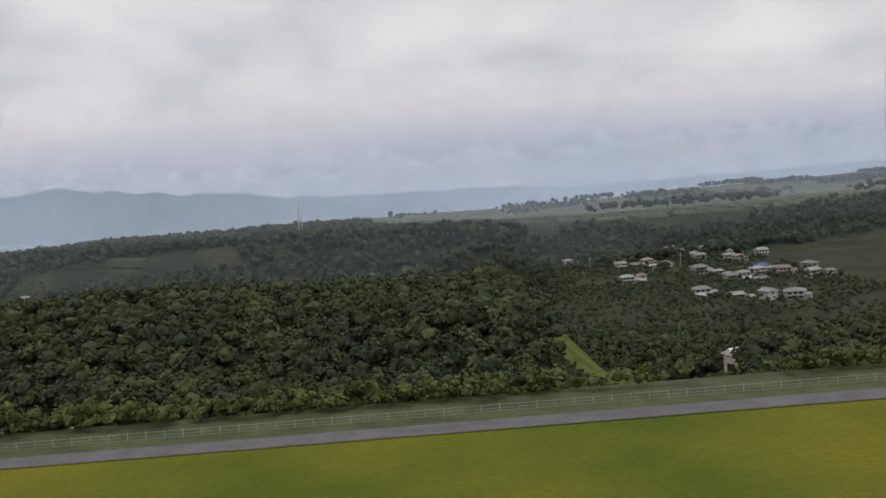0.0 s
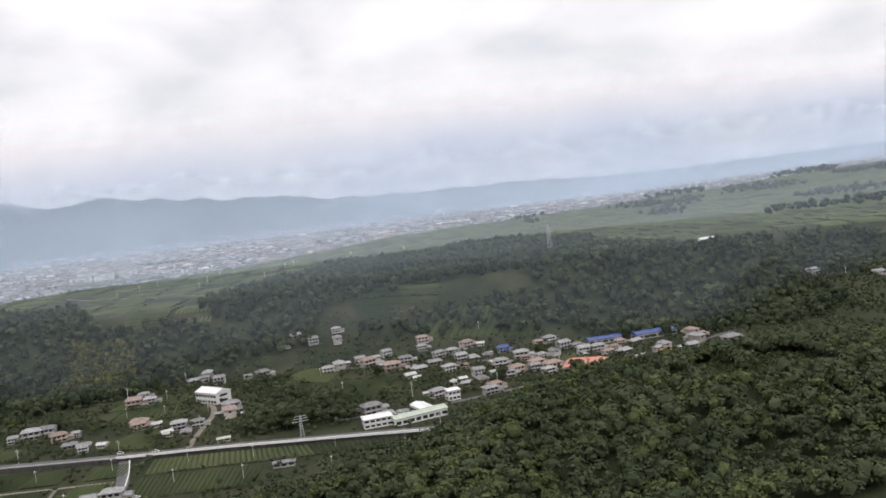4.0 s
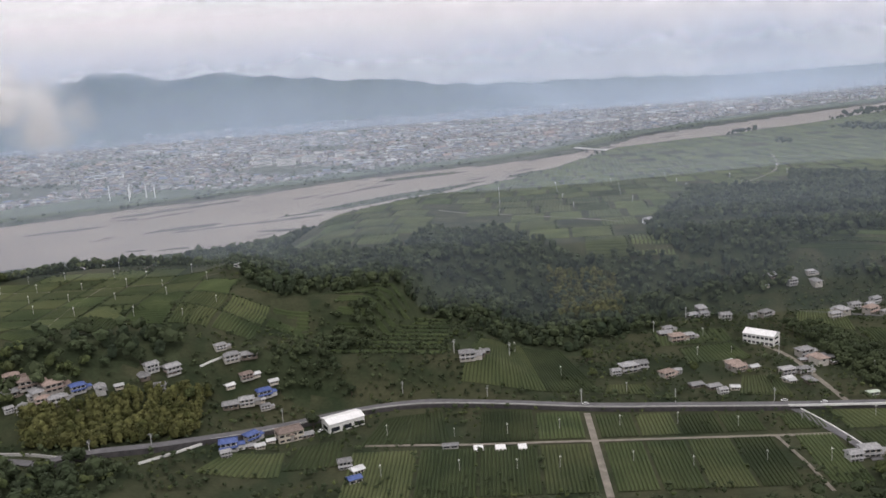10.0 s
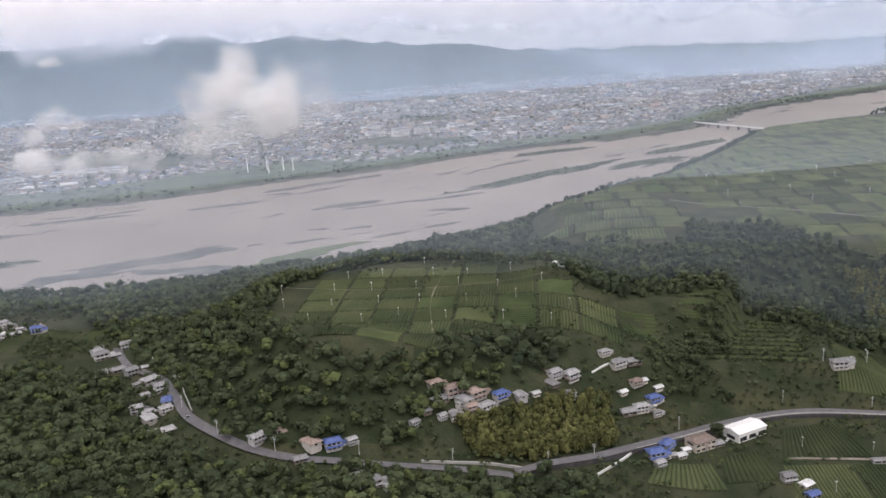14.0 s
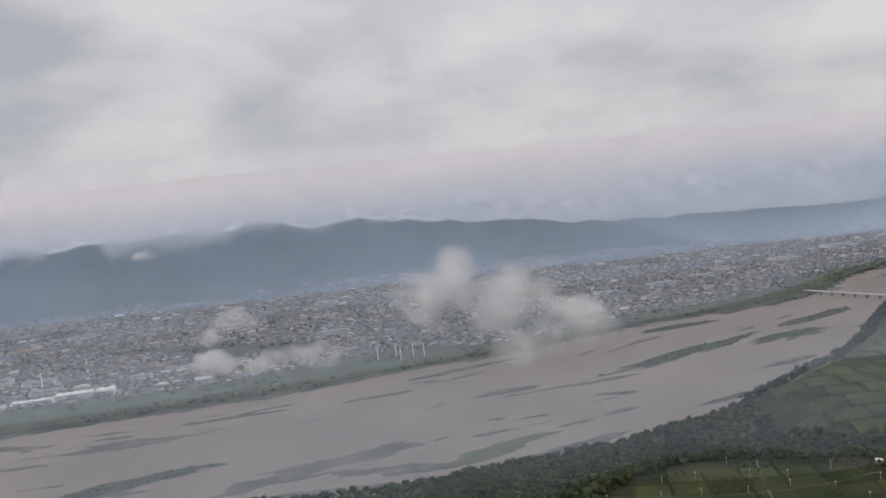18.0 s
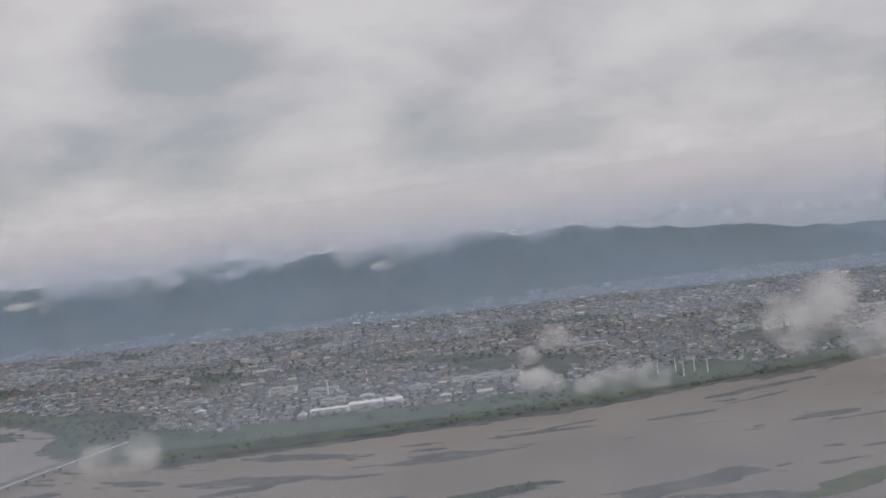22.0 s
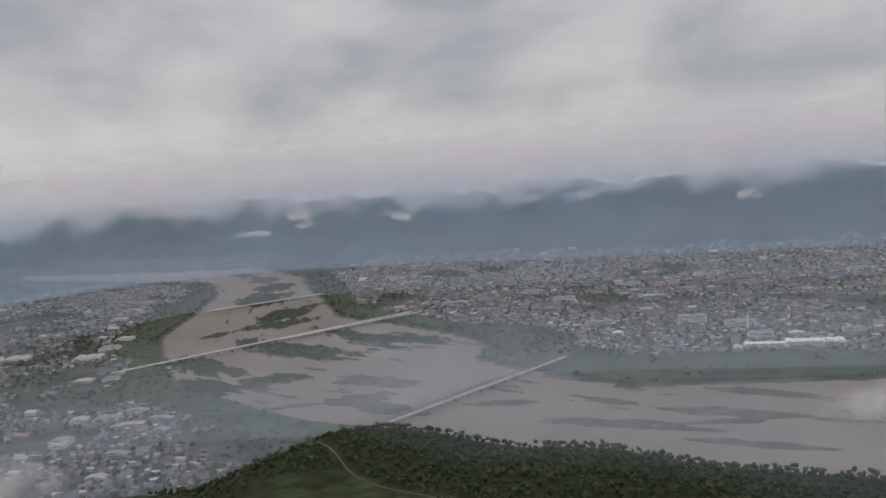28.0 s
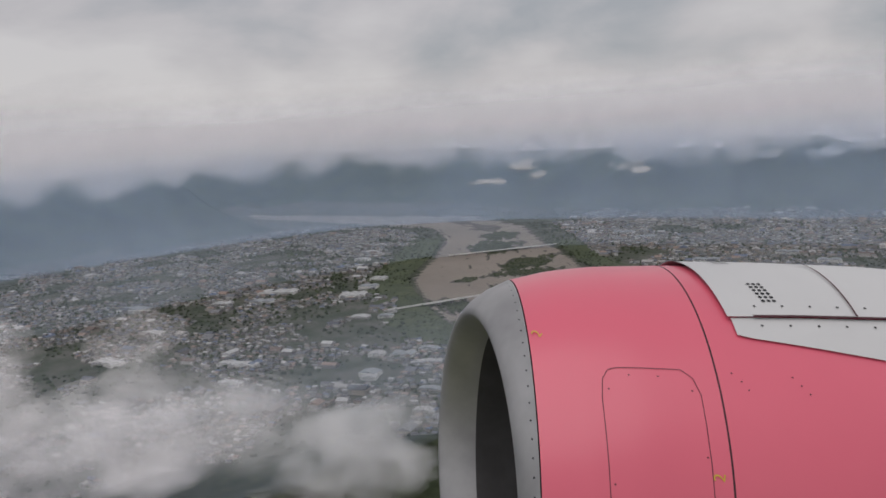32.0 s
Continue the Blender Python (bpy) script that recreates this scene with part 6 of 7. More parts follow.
# solar field in the hollow below the fence
M_SOLAR = material("solar_glass", (0.10, 0.107, 0.115), (0.15, 0.157, 0.165), 0.5, 0.45, fine=4.0, spec=0.35)
panel_bm = bmesh.new()
box(panel_bm, -0.95, 0.95, -0.6, 0.6, -0.03, 0.03)
panel_me = bpy.data.meshes.new("panel")
panel_bm.to_mesh(panel_me)
panel_bm.free()
panel_me.materials.append(M_SOLAR)
for r in range(6):
    arr = new("solar_array")
    y = 112.5 + r * 2.5
    for k in range(40):
        x = -133 + k * 2.12 + (0.9 if k > 18 else 0) + (0.9 if k > 29 else 0)
        ob = new("panel", panel_me)
        ob.parent = arr
        ob.matrix_basis = pose(x, y, height_at(x, y) + 0.75, 14, 0, 0)
    for x in (-130, -120, -108, -96, -86, -76, -66, -56):
        boxed("frame", (x - 0.05, x + 0.05, y - 0.05, y + 0.05, height_at(x, y) - 0.3, height_at(x, y) + 0.72), M_STEEL, arr)
    tagged(arr, "row of grey solar panels tilted on posts", "solar panels", "solar rows")
M_DIRT = material("bare_yard", (0.085, 0.078, 0.068), (0.13, 0.118, 0.10), 0.3, 0.95, fine=2.0)
ribbon("bare_yard", [(-43, 120.5), (-34, 122.5), (-20, 122.5)], 8, M_DIRT, "bare grey-brown yard beside the solar field", "yard", 0.1, 3)
# grassy mound outside the fence
M_MOUND = material("mown_bank_grass", (0.065, 0.092, 0.020), (0.12, 0.138, 0.036), 0.35, 0.95, spec=0.1, fine=2.0, bump=0.5, bump_scale=3)
mx, my = np.meshgrid(np.linspace(14, 46, 40), np.linspace(140, 184, 44))
mu, mv = (mx - 29.5) * 0.97 - (my - 162) * 0.25, (my - 162) * 0.97 + (mx - 29.5) * 0.25
mound_z = -25.5 + 10.0 * np.exp(-((mu / 8) ** 2 + (mv / 14) ** 2)) + 0.25 * wave(mx, my, 5, 2.0)
mound_z = np.maximum(mound_z, height(mx, my) + 0.15)
bulge = np.hypot(mu / 11, mv / 18)
i = (np.arange(43)[:, None] * 40 + np.arange(39)[None]).ravel()
i = i[bulge.ravel()[i] < 1]
tagged(new("grass_mound", mesh_np("grass_mound", np.stack([mx, my, mound_z], -1).reshape(-1, 3), np.stack([i, i + 1, i + 41, i + 40], -1), M_MOUND, True)), "smooth bright green mown mound below the fence", "mound", kind="structure")

# ---- growth between fields, houses and roads ----
rng = np.random.default_rng(314)
BUILT = [(ob.matrix_basis.translation[0], ob.matrix_basis.translation[1], 0.0 if "house" in ob.name or ob["category"] in ("car", "shed") else 5.0) for ob in bpy.data.objects
         if ob.parent is None and ob.get("category") in ("house", "car", "shed", "building", "warehouse", "workshop", "greenhouse", "barn")]
STANDS = np.array(BUILT)
LANES = np.concatenate([dense(line, 4) for line in (ROAD, GLEN, [(-238, 263), (-234, 250), (-229, 236), (-227, 222)], [(-219, 262), (-221, 285), (-222, 312), (-230, 330)], [(-306, 266), (-306, 240), (-306, 206)], [(-380, 246), (-340, 244), (-290, 243), (-232, 241)],
                                                  [(-175, 278), (-140, 283), (-100, 300), (-60, 320), (-20, 350)], [(-200, 372), (-160, 355), (-120, 345), (-70, 335)])])
QUADS = np.array(FIELDS)


def spaced(x, y, points, far):
    return np.array([np.min(np.hypot(points[:, 0] - a, points[:, 1] - b) - (points[:, 2] if points.shape[1] > 2 else 0)) > far for a, b in zip(x, y)], bool)


def off_fields(x, y, grow=0.0):
    ok = np.ones(len(x), bool)
    for q in QUADS:
        if q[:, 1].min() > 500:
            continue
        near = (x > q[:, 0].min()) & (x < q[:, 0].max()) & (y > q[:, 1].min()) & (y < q[:, 1].max())
        if near.any():
            ok &= ~(near & in_poly(x, y, q[:, 0], q[:, 1]))
    return ok


def thin(p, houses, roads):
    p = p[off_fields(p[:, 0], p[:, 1])]
    p = p[spaced(p[:, 0], p[:, 1], STANDS, houses)]
    return p[spaced(p[:, 0], p[:, 1], LANES, roads)]


new_wood = lambda x, y: FAR_WOOD(x, y) & ~BELT(x, y) & ~TEA_HILL(x, y) & ~BAMBOO(x, y) & ~BAMBOO_N(x, y) & ~GLEN_WOOD(x, y) & ~WEST_WOOD(x, y) & ~SLOPE_WOOD(x, y) & ~(strip(x, y)) & (y < near_yb(x) - 6)
xy = thin(scatter(rng, -780, 100, 230, 720, 4.7, new_wood), 7.0, 5.0)
pick = rng.random(len(xy))
woods("valley_wood", "dark green mixed forest above the river bank", xy[pick < 0.6], rng, (4.6, 7.4), M_TREE, 2, 1, 10, tuft=0.7)
woods("cedar_plantation", "very dark cedars mixed through the forest", xy[pick >= 0.6], rng, (4.4, 6.8), M_CEDAR, 2, 1, 10, conical=True, tuft=0.65)
# scrub, hedges and garden growth fill what is neither field nor yard
wild = lambda x, y: (value_noise(x / 14, y / 14, 5, 4) > 0.42) & ~BELT(x, y) & ~FAR_WOOD(x, y) & ~TEA_HILL(x, y) & (y < 402 + 90 * ss(10, 60, x)) & (y > 205)
xy = thin(scatter(rng, -600, 150, 205, 490, 2.8, wild), 3.6, 3.4)
pick = rng.random(len(xy))
woods("hedge_scrub", "rough dark scrub between fields and gardens", xy[pick < 0.7], rng, (1.2, 3.4), M_TREE, 1, 1, 7, tuft=0.4)
woods("hedge_scrub", "olive rough grass and bushes on the field banks", xy[pick >= 0.7], rng, (1.0, 2.6), M_TREEWARM, 1, 1, 7, tuft=0.38)
# hedges along field edges of the tea hill and plateau
edge_v, edge_f, edge_n = [], [], 0
line_c = []
for q in QUADS:
    if q[:, 1].min() < 280 or q[:, 1].min() > 640:
        continue
    for a, b in ((q[0], q[1]), (q[1], q[2])):
        n = int(np.hypot(*(b - a)) / 1.6)
        if rng.random() < 0.7:
            line_c.append(a + (b - a) * np.linspace(0, 1, n)[:, None] + rng.normal(0, 0.25, (n, 2)))
line_c = np.concatenate(line_c)
v, f = lumps(rng, np.c_[line_c, height(line_c[:, 0], line_c[:, 1]) + 0.35], rng.uniform(0.4, 0.85, len(line_c)), 1, 0.35, 0.8)
tagged(new("field_hedges", mesh_np("field_hedges", v, f, M_TREE)), "thin dark hedges dividing the tea fields", "hedges", kind="stuff")
# gardens and paddies among the towns
xy = scatter(rng, -2900, 100, -300, 1900, 14, lambda x, y: (height(x, y) < -38) & ~in_poly(x, y, poly_x, poly_y) & (value_noise(x / 60, y / 60, 9, 3) > np.where(x < -1450, 0.42, 0.5)))
g = height(xy[:, 0], xy[:, 1])
v, f = lumps(rng, np.c_[xy, g + 1.0], rng.uniform(1.4, 3.6, len(xy)), 1, 0.4, 0.7)
tagged(new("town_gardens", mesh_np("town_gardens", v, f, M_TREE)), "dark garden trees and groves between the town houses", "trees", kind="stuff")

# ---- mist and clouds ----
scene.cycles.transparent_max_bounces = 96


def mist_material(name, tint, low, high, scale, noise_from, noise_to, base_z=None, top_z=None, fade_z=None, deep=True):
    """A tinted see-through surface for clouds and painted haze, scattering the light both ways. Opacity wanders with
    noise and height.
    """
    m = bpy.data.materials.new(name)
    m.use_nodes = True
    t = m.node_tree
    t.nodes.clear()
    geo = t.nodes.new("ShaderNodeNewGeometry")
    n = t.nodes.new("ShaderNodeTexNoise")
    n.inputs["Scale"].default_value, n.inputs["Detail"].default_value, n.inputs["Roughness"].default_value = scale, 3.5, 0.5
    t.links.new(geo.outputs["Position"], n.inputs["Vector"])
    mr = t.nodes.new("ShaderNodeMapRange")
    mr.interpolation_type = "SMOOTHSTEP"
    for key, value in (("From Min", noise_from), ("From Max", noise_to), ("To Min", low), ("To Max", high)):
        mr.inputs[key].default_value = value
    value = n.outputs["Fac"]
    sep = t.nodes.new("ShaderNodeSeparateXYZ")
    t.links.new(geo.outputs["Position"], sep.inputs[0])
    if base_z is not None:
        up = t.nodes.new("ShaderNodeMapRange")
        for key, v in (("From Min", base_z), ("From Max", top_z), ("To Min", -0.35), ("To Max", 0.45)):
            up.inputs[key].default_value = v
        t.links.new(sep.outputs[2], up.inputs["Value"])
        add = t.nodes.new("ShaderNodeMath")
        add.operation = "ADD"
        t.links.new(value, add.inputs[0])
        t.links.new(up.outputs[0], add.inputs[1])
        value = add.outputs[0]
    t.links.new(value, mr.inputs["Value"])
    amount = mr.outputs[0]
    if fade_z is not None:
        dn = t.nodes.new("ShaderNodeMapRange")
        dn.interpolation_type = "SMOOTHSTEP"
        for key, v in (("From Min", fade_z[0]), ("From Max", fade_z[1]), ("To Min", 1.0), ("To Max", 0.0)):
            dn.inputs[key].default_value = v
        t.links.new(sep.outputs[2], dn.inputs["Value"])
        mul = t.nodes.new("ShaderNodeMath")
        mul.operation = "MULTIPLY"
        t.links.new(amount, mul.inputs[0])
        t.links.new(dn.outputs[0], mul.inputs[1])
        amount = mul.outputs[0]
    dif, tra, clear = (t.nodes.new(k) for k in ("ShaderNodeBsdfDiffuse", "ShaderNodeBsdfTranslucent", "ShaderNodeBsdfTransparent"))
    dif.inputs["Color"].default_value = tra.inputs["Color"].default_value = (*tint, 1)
    mix, out = t.nodes.new("ShaderNodeMixShader"), t.nodes.new("ShaderNodeOutputMaterial")
    if deep:
        # normals fixed straight up and down brighten the surface like a deep layer lit from above
        up_n, down_n = t.nodes.new("ShaderNodeCombineXYZ"), t.nodes.new("ShaderNodeCombineXYZ")
        up_n.inputs[2].default_value, down_n.inputs[2].default_value = 1.0, -1.0
        t.links.new(up_n.outputs[0], dif.inputs["Normal"])
        t.links.new(down_n.outputs[0], tra.inputs["Normal"])
        both = t.nodes.new("ShaderNodeAddShader")
        t.links.new(dif.outputs[0], both.inputs[0])
        t.links.new(tra.outputs[0], both.inputs[1])
    else:
        both = t.nodes.new("ShaderNodeMixShader")
        both.inputs[0].default_value = 0.5
        t.links.new(dif.outputs[0], both.inputs[1])
        t.links.new(tra.outputs[0], both.inputs[2])
    t.links.new(amount, mix.inputs[0])
    t.links.new(clear.outputs[0], mix.inputs[1])
    t.links.new(both.outputs[0], mix.inputs[2])
    t.links.new(mix.outputs[0], out.inputs["Surface"])
    return m


def drift(name, label, line, z0, z1, mat, swell, recline=0.0):
    """A long upright sheet of mist or painted haze over the plain, billowing towards and away."""
    a = dense(line, 45)
    zs = np.r_[np.linspace(z0, 400, 15), z1]
    d = np.gradient(a, axis=0)
    d /= np.linalg.norm(d, axis=1, keepdims=True)
    n = np.stack([-d[:, 1], d[:, 0]], -1)
    s = np.arange(len(a))[:, None] * 45.0
    push = swell * wave(s + 0 * zs, zs[None] * 3 + 0 * s, 120, 2.0)
    push = push - recline * ss(40, z1, zs)[None]
    p = a[:, None] + n[:, None] * push[..., None]
    v = np.concatenate([p, np.broadcast_to(zs[None, :, None], (*p.shape[:2], 1))], -1).reshape(-1, 3)
    i = (np.arange(len(a) - 1)[:, None] * 16 + np.arange(15)[None]).ravel()
    f = np.stack([i, i + 16, i + 17, i + 1], -1)
    return tagged(new(name, mesh_np(name, v, f, mat, True)), label, "mist", kind="stuff")


def layers(name, label, line, z0, z1, mat, count, apart):
    """A deep bank, as several thin veils one behind the other."""
    a = np.array(line, float)
    d = np.gradient(a, axis=0)
    d /= np.linalg.norm(d, axis=1, keepdims=True)
    n = np.stack([d[:, 1], -d[:, 0]], -1)
    for k in range(count):
        drift(name, label, [tuple(p) for p in a + n * apart * k], z0, z1, mat, 0)


# aerial haze put into tinted sheets that pale and blue what lies behind
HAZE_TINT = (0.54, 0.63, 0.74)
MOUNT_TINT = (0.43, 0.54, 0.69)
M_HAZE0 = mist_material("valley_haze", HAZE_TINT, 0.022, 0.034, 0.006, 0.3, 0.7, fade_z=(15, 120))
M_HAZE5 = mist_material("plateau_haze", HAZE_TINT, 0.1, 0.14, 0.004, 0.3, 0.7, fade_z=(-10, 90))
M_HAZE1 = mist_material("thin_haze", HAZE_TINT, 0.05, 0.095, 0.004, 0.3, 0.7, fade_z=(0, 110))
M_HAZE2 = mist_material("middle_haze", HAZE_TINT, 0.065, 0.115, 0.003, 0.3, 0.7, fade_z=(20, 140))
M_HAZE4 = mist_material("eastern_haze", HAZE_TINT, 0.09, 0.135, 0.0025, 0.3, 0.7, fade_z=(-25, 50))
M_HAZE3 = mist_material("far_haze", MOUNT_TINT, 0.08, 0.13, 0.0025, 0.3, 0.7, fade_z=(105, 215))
M_CLOUDBANK = mist_material("low_cloud", (0.77, 0.765, 0.78), 0.0, 0.12, 0.0085, 0.46, 0.69, 30, 195, (150, 370))
layers("haze_bank", "thin bluish haze sheet over the near edge of the plain", [(2500, 2450), (600, 1850), (150, 1640), (-90, 1470), (-300, 1200), (-600, 1040), (-850, 900), (-1150, 800), (-1420, 720), (-1470, 560), (-1490, 350), (-1500, 0), (-1500, -500)], -46, 405, M_HAZE1, 2, 10)
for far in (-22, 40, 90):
    drift("haze_bank", "faint haze sheet between village and far wood", [(900, 560 + far), (300, 500 + far), (60, 490 + far), (0, 380 + far), (-80, 380 + far), (-200, 398 + far), (-300, 380 + far), (-420, 372 + far), (-620, 400 + far), (-760, 400 + far), (-900, 420 + far), (-1400, 430 + far)], -48, 405, M_HAZE0, 0)
drift("haze_bank", "light haze sheet over the tea plateau", [(2500, 1600), (600, 950), (100, 720), (-100, 700), (-260, 640), (-400, 630), (-500, 600), (-660, 540), (-900, 495), (-1480, 490), (-1750, 300), (-1850, -400)], -44, 405, M_HAZE5, 0)
drift("haze_bank", "faint haze sheet between village and far wood", [(900, 560), (300, 500), (60, 490), (0, 372), (-80, 378), (-200, 398), (-300, 376), (-420, 362), (-480, 402), (-620, 405), (-760, 405), (-900, 430), (-1400, 440)], -48, 405, M_HAZE0, 0)
layers("haze_bank", "pale far haze sheet hiding the eastern hills", [(4300, 3500), (1500, 2560), (700, 2250), (250, 2060), (-100, 2040), (-420, 2500)], -46, 405, M_HAZE4, 5, 14)
layers("haze_bank", "bluish haze sheet over the middle of the plain", [(2700, 2900), (700, 2100), (-100, 1750), (-700, 1500), (-1300, 1420), (-1800, 1300), (-2200, 1150), (-2330, 700), (-2300, 200), (-2250, -500)], -46, 405, M_HAZE2, 2, 10)
layers("haze_bank", "blue-grey haze sheet before the mountains", [(3000, 3350), (900, 2420), (-150, 2020), (-800, 1930), (-1500, 1720), (-2200, 1600), (-2750, 1450), (-2900, 900), (-2900, 200), (-2850, -500)], -46, 405, M_HAZE3, 6, 8)
layers("low_cloud_bank", "grey cloud hanging along the mountain tops", [(3200, 3500), (1000, 2590), (-100, 2200), (-800, 2120), (-1500, 1900), (-2200, 1790), (-2920, 1640), (-3060, 900), (-3060, 200), (-2960, -600)], 20, 405, M_CLOUDBANK, 14, 7)

M_FARMIST = mist_material("distant_mist", (0.78, 0.78, 0.79), 0.4, 0.5, 0.0012, 0.3, 0.7, fade_z=(140, 395))
layers("distant_mist", "pale grey mist closing off the land behind the mountains", [(4500, 4600), (2500, 4250), (900, 3600), (400, 3420), (-200, 3150), (-600, 3150), (-1290, 2950), (-1747, 2820), (-2300, 2760), (-3000, 2800), (-4300, 2700), (-4550, 1500), (-4550, 0), (-4300, -850)], -46, 405, M_FARMIST, 4, 14)

rng = np.random.default_rng(4)
M_PUFF = mist_material("cloud_shreds", (0.96, 0.96, 0.97), 0.0, 0.125, 0.038, 0.38, 0.62, deep=False)


M_PUFFBIG = mist_material("thick_low_cloud", (0.62, 0.61, 0.615), 0.0, 0.09, 0.02, 0.36, 0.64)


def puff(x, y, z, size, label, n=9, flat=0.7, mat=None, spread=0.28):
    """A drifting cloud: soft nested billows, thickest in the middle."""
    vs, fs, base = [], [], 0
    vv, ff = ICO[3]
    for k in range(n):
        c = np.array([x, y, z]) + rng.normal(0, 1, 3) * size * np.array([0.55, 0.4, spread])
        r = size * rng.uniform(0.35, 0.62)
        for shell in (1.0, 0.86, 0.72, 0.56):
            w = 1 + 0.14 * np.sin(vv @ np.array([4.0, 3.0, 5.0]) + k) + 0.09 * np.sin(vv @ np.array([-7.0, 9.0, 6.0]) + 2 * k)
            vs.append(vv * w[:, None] * r * shell * np.array([1, 1, flat]) + c)
            fs.append(ff + base)
            base += len(vv)
    return tagged(new("cloud_puff", mesh_np("cloud_puff", np.concatenate(vs), np.concatenate(fs), mat or M_PUFF, True)), label, "cloud", "drifting clouds", kind="stuff")


puff(-631, 547, 82, 40, "white ragged cloud drifting above the river", 10, 0.9)
puff(-590, 352, 86, 26, "thin white cloud shred below the aircraft", 7, 0.6)
for x, y, z, size in ((-2235, 1150, 92, 20), (-2185, 1243, 93, 18), (-1971, 1309, 100, 19), (-2165, 1587, 84, 26), (-1882, 1695, 101, 24), (-1800, 1780, 96, 36), (-1690, 1740, 112, 30), (-2420, 1500, 96, 30), (-1380, 1690, 86, 24)):
    puff(x, y, z, size * 1.35, "small white cloud scrap against the mountainside", 8, 0.36, spread=0.12)
puff(-814, 671, 30, 30, "thin grey cloud shred over the river", 7, 0.6)
puff(-870, 700, 45, 30, "thin grey cloud shred over the river", 6, 0.6)
puff(-970, 255, 90, 20, "thin grey cloud shred below the aircraft", 5, 0.7)
puff(-1560, 10, 30, 88, "thick pale cloud below the aircraft", 14, 0.5, M_PUFFBIG)
puff(-1700, -60, 20, 92, "thick pale cloud below the aircraft", 12, 0.5, M_PUFFBIG)
puff(-1400, 60, 40, 48, "thin grey cloud below the aircraft", 8, 0.5)
puff(-1500, 120, 4, 56, "pale cloud shred below the aircraft", 8, 0.45)

# ---- the aircraft's engine ----
M_PINK = material("pink_paint", (0.74, 0.125, 0.195), (0.78, 0.145, 0.215), 1.5, 0.32, fine=9.0, mottle=0.03, coat=0.35)
M_LIP = material("bare_metal_lip", (0.34, 0.34, 0.35), (0.46, 0.46, 0.47), 6.0, 0.5, metal=0.55, fine=30.0, mottle=0.12)
# grey liner taken near black: the shade deep in the inlet is in its colour
M_LINERSHADE = material("inlet_liner_in_shade", (0.045, 0.043, 0.045), (0.07, 0.068, 0.07), 8.0, 0.6, fine=60.0, mottle=0.15)
M_PYLON = material("pale_grey_paint", (0.58, 0.585, 0.595), (0.64, 0.645, 0.65), 2.0, 0.4, fine=12.0, mottle=0.03, coat=0.2)
M_SEAM = material("dark_seam", (0.05, 0.02, 0.025), (0.09, 0.03, 0.04), 20.0, 0.7)
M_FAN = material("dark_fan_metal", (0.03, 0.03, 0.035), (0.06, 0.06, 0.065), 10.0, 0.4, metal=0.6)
M_YELLOW = material("yellow_stencil", (0.62, 0.40, 0.05), (0.68, 0.45, 0.07), 20.0, 0.6)
PROFILE_S = (0.0, 0.004, 0.014, 0.035, 0.07, 0.14, 0.22, 0.34, 0.5, 0.7, 0.95, 1.25, 1.6)
PROFILE_R = (0.314, 0.325, 0.338, 0.355, 0.372, 0.388, 0.396, 0.398, 0.396, 0.388, 0.368, 0.335, 0.285)


def skin(s):
    return np.interp(s, PROFILE_S, PROFILE_R)


engine = tagged(new("jet_engine"), "pink aircraft engine nacelle with bare metal inlet lip", "engine")


def sleeve(name, ss_, rs, mat, label="", a0=0.0, a1=360.0, n=96, front=None, rake=None):
    """A turned shell round the engine's axis, or part of one."""
    ang = np.radians(np.linspace(a0, a1, n + 1))
    ss_, rs = np.asarray(ss_, float), np.asarray(rs, float)
    grid = np.zeros((len(ss_), n + 1, 3))
    for j, t in enumerate(ang):
        q = ss_ if front is None else front(np.degrees(t)) + (ss_ - ss_[0]) * (ss_[-1] - front(np.degrees(t))) / (ss_[-1] - ss_[0])
        if rake is not None:
            q = ss_ + 0.046 * math.cos(t) * rake
        rr = rs if front is None else skin(q) + (rs - skin(ss_))
        grid[:, j] = np.stack([q, -np.cos(t) * rr, np.sin(t) * rr], -1)
    k = n + 1
    i = (np.arange(len(ss_) - 1)[:, None] * k + np.arange(n)[None]).ravel()
    f = np.stack([i, i + 1, i + k + 1, i + k], -1)
    return part_mesh(name, mesh_np(name, grid.reshape(-1, 3), f, mat, True), engine, label)


lip_s = [0.055, 0.04, 0.025, 0.012, 0.003, 0.0, 0.004, 0.014, 0.035, 0.07]
lip_r = [0.286, 0.288, 0.294, 0.301, 0.308, 0.314, 0.325, 0.338, 0.355, 0.372]
LIP_RAKE = np.array([0.5, 0.6, 0.75, 0.9, 0.98, 1.0, 0.95, 0.8, 0.5, 0.0])
sleeve("inlet_lip", lip_s, lip_r, M_LIP, "dull bare metal inlet lip", rake=LIP_RAKE)
sleeve("inlet_barrel", [0.055, 0.2, 0.3, 0.42], [0.286, 0.29, 0.297, 0.30], M_LINERSHADE, "grey perforated inlet liner, coloured dark for the shade inside", rake=np.array([0.5, 0.0, 0.0, 0.0]))
s1 = np.linspace(0.072, 0.336, 14)
sleeve("fan_cowl", s1, skin(s1), M_PINK, "glossy pink fan cowl")
s2 = np.linspace(0.339, 1.6, 26)
sleeve("rear_cowl", s2, skin(s2), M_PINK, "glossy pink rear cowl")
sleeve("cowl_seam", [0.3355, 0.3375, 0.3395], [0.3975, 0.3965, 0.3975], M_SEAM, "dark joint between the cowls")
s3 = np.linspace(0.368, 1.6, 26)
nose = lambda d: 0.368 + 0.0003 * abs(d - 92)
sleeve("pylon_fairing", s3, skin(s3) + 0.008, M_PYLON, "pale grey pylon fairing over the cowl", 53, 127, 40, nose)
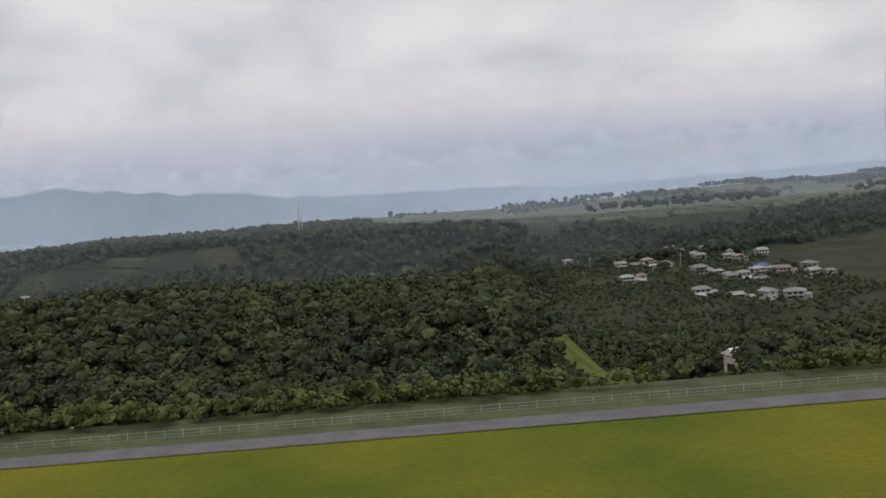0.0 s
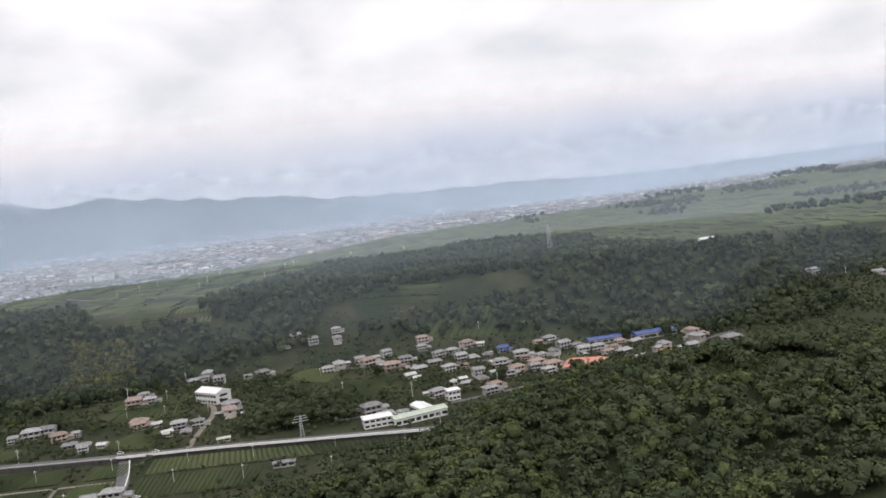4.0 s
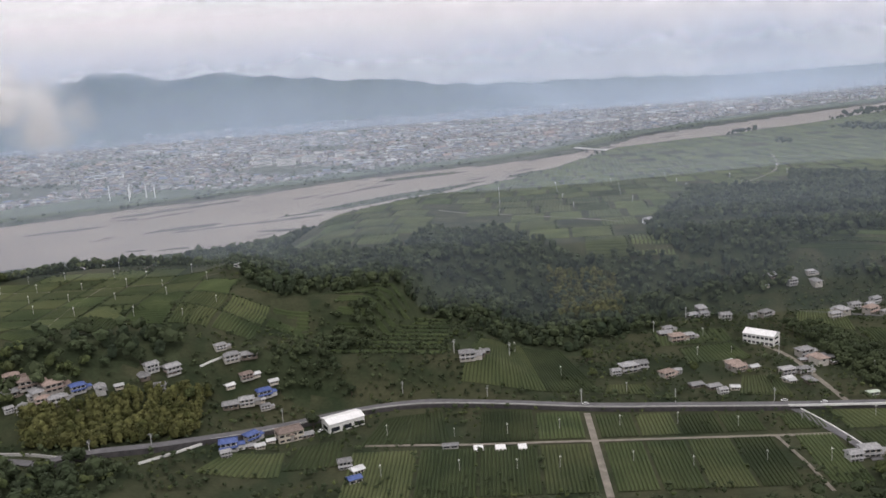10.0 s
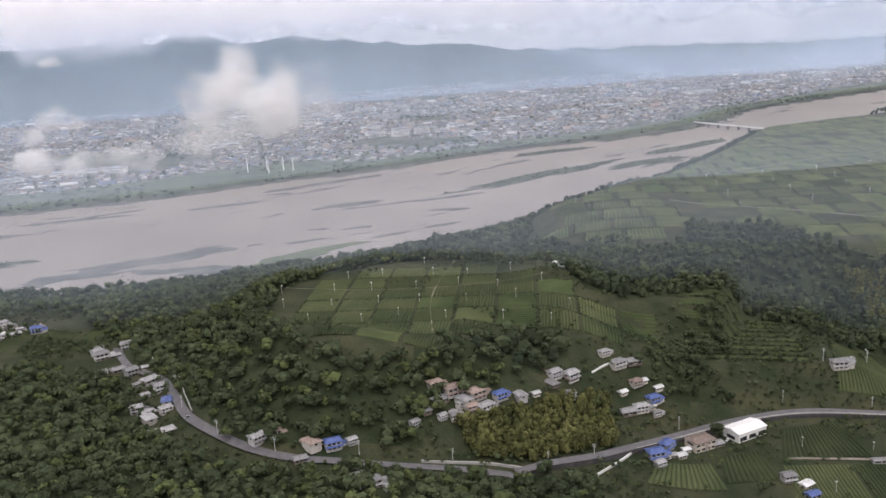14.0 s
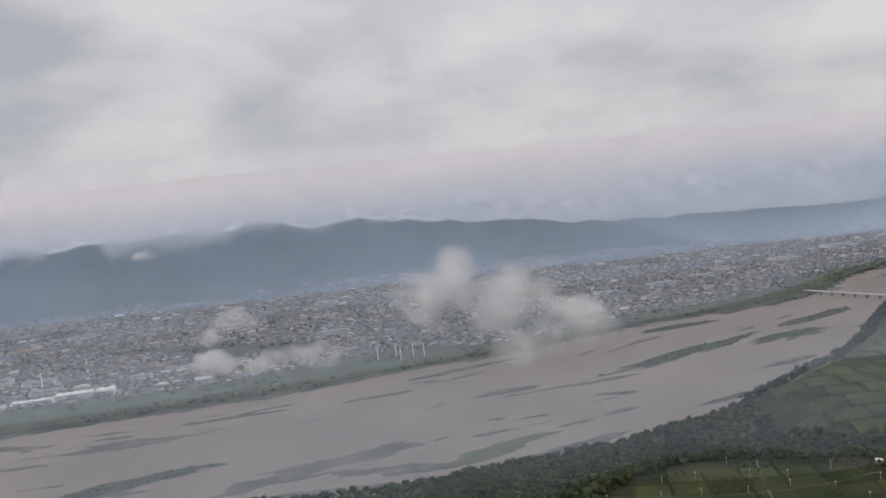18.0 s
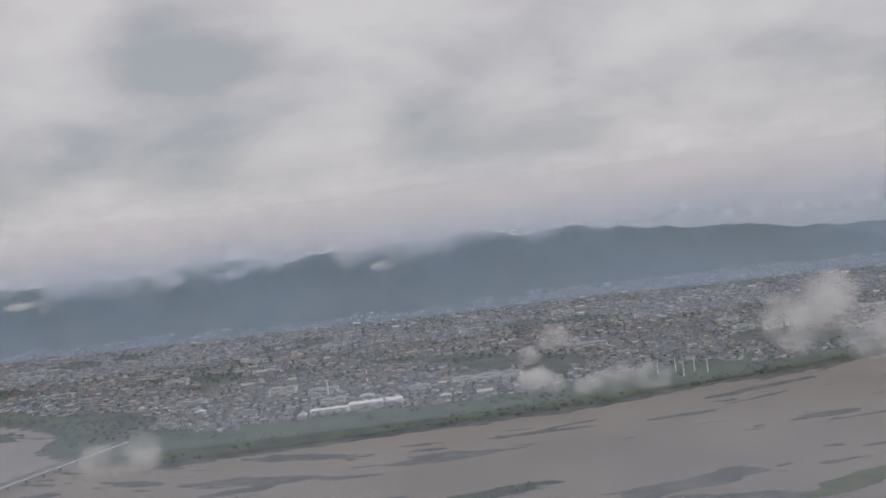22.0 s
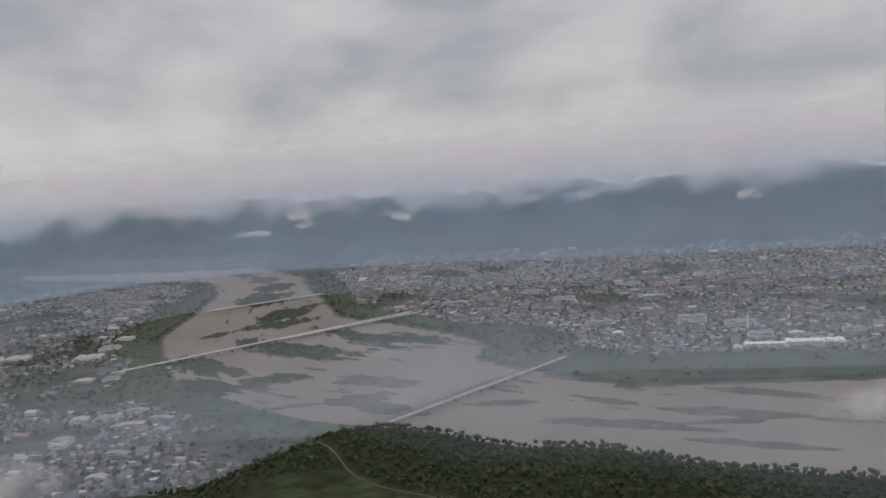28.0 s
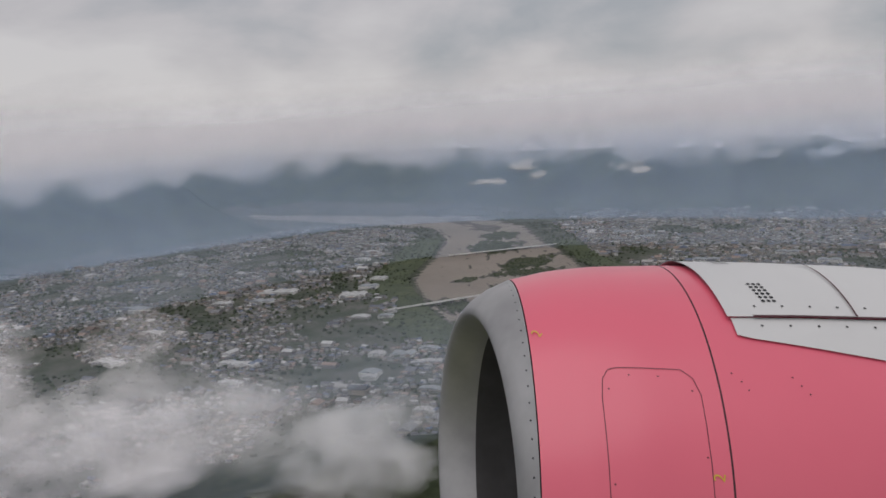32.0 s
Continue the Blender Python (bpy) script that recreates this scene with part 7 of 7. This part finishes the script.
s4 = np.linspace(0.376, 1.6, 20)
sleeve("fairing_skirt", s4, skin(s4) + 0.004, M_PYLON, "pale grey skirt below the fairing", 34, 53.2, 18, lambda d: 0.386 + 0.034 * max(0.0, 47.5 - d))
sleeve("fairing_edge", s4, skin(s4) + 0.0095, M_SEAM, "dark edge under the fairing", 52.7, 53.3, 2, lambda d: 0.42)
sleeve("fairing_joint", [0.585, 0.588], [0.404, 0.404], M_SEAM, "dark joint across the fairing", 53, 110, 30)
def on_skin(s, deg, lift=0.0):
    r = float(skin(s)) + lift
    return Vector((s, -math.cos(radians(deg)) * r, math.sin(radians(deg)) * r))


def scribe(name, points, wide, mat, label="", lift=0.0012):
    """A thin line that follows the cowl's surface."""
    bm = bmesh.new()
    pts = []
    for (s0, d0), (s1, d1) in zip(points[:-1], points[1:]):
        for k in range(8):
            pts.append((s0 + (s1 - s0) * k / 8, d0 + (d1 - d0) * k / 8))
    pts.append(points[-1])
    rows = []
    for k, (s, d) in enumerate(pts):
        p, q = pts[max(k - 1, 0)], pts[min(k + 1, len(pts) - 1)]
        ds, da = q[0] - p[0], radians(q[1] - p[1]) * 0.4
        ln = math.hypot(ds, da) or 1
        ox, oa = -da / ln * wide, ds / ln * wide / 0.4
        rows.append([bm.verts.new(on_skin(s + sg * ox, d + sg * math.degrees(oa), lift)) for sg in (-1, 1)])
    for r0, r1 in zip(rows[:-1], rows[1:]):
        bm.faces.new((r0[0], r0[1], r1[1], r1[0]))
    return part(name, bm, mat, engine, label)


scribe("access_panel_joint", [(0.165, -25), (0.165, 33), (0.169, 37.5), (0.178, 39.6), (0.19, 40), (0.285, 39), (0.30, 37), (0.308, 33), (0.31, -25)], 0.0005, M_SEAM, "thin dark outline of the access panel")


def stud(name, s, deg, size, mat, lift=0.001):
    bm = bmesh.new()
    m = Matrix.Translation(on_skin(s, deg, lift)) @ Matrix.Rotation(radians(90 - deg), 4, "X")
    bmesh.ops.create_circle(bm, cap_ends=True, segments=10, radius=size, matrix=m)
    return part(name, bm, mat, engine)


for s, d in ((0.176, 35), (0.208, 38), (0.25, 37.5), (0.296, 34), (0.172, 15), (0.172, 2), (0.172, -12), (0.304, 20), (0.304, 6), (0.304, -8), (0.36, 38), (0.372, 36), (0.38, 34), (0.45, 37), (0.46, 35), (0.47, 33)):
    stud("fastener", s, d, 0.0013, M_SEAM)
for k in range(26):
    stud("lip_rivet", 0.062, 88 - k * 4.2, 0.0016, M_FAN, 0.0015)
for k in range(14):
    stud("fairing_rivet", 0.43 + k * 0.045, 56.5, 0.0022, M_FAN, 0.0092)
    stud("fairing_rivet", 0.43 + k * 0.045, 50.5, 0.0022, M_FAN, 0.0052)
for r in range(6):
    for k in range(3):
        stud("vent_hole", 0.443 + k * 0.009 + 0.0025 * r * 0.5, 66 - r * 1.5, 0.0033, M_FAN, 0.0092)
for r in range(3):
    for k in range(4):
        stud("vent_hole", 0.428 + k * 0.007, 86 - r * 1.6, 0.003, M_FAN, 0.0092)
for s, d, turn in ((0.085, 52, 55), (0.318, 16, 80)):
    cu = bpy.data.curves.new("stencil", "FONT")
    cu.body, cu.size, cu.align_x, cu.align_y = "2", 0.024, "CENTER", "CENTER"
    cu.materials.append(M_YELLOW)
    ob = new("stencil", cu)
    ob.parent = engine
    ob.matrix_basis = Matrix.Translation(on_skin(s, d, 0.0016)) @ Matrix.Rotation(radians(90 - d), 4, "X") @ Matrix.Rotation(radians(turn), 4, "Z")
    ob["label"] = "yellow stencilled number"
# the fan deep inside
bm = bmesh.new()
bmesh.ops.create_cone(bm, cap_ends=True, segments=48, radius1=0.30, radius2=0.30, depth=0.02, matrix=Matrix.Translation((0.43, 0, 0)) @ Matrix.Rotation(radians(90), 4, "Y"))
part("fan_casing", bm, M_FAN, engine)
bm = bmesh.new()
bmesh.ops.create_cone(bm, cap_ends=True, segments=32, radius1=0.10, radius2=0.005, depth=0.16, matrix=Matrix.Translation((0.34, 0, 0)) @ Matrix.Rotation(radians(-90), 4, "Y"))
part("spinner", bm, M_FAN, engine)
bm = bmesh.new()
box(bm, -0.03, 0.03, -0.004, 0.004, 0.09, 0.295)
for v in bm.verts:
    if v.co.z > 0.2:
        v.co.y += v.co.x * 0.9
blade_me = bpy.data.meshes.new("fan_blade")
bm.to_mesh(blade_me)
bm.free()
blade_me.materials.append(M_FAN)
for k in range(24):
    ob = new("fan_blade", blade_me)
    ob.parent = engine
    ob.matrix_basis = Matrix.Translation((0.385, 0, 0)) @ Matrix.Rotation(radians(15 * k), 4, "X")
sleeve("liner_band", [0.205, 0.209], [0.2895, 0.2897], M_FAN, "dark joint round the inlet liner")
engine.matrix_basis = pose(-1044.338, -243.783, 216.568, -7.95, 4.08, 45.78)
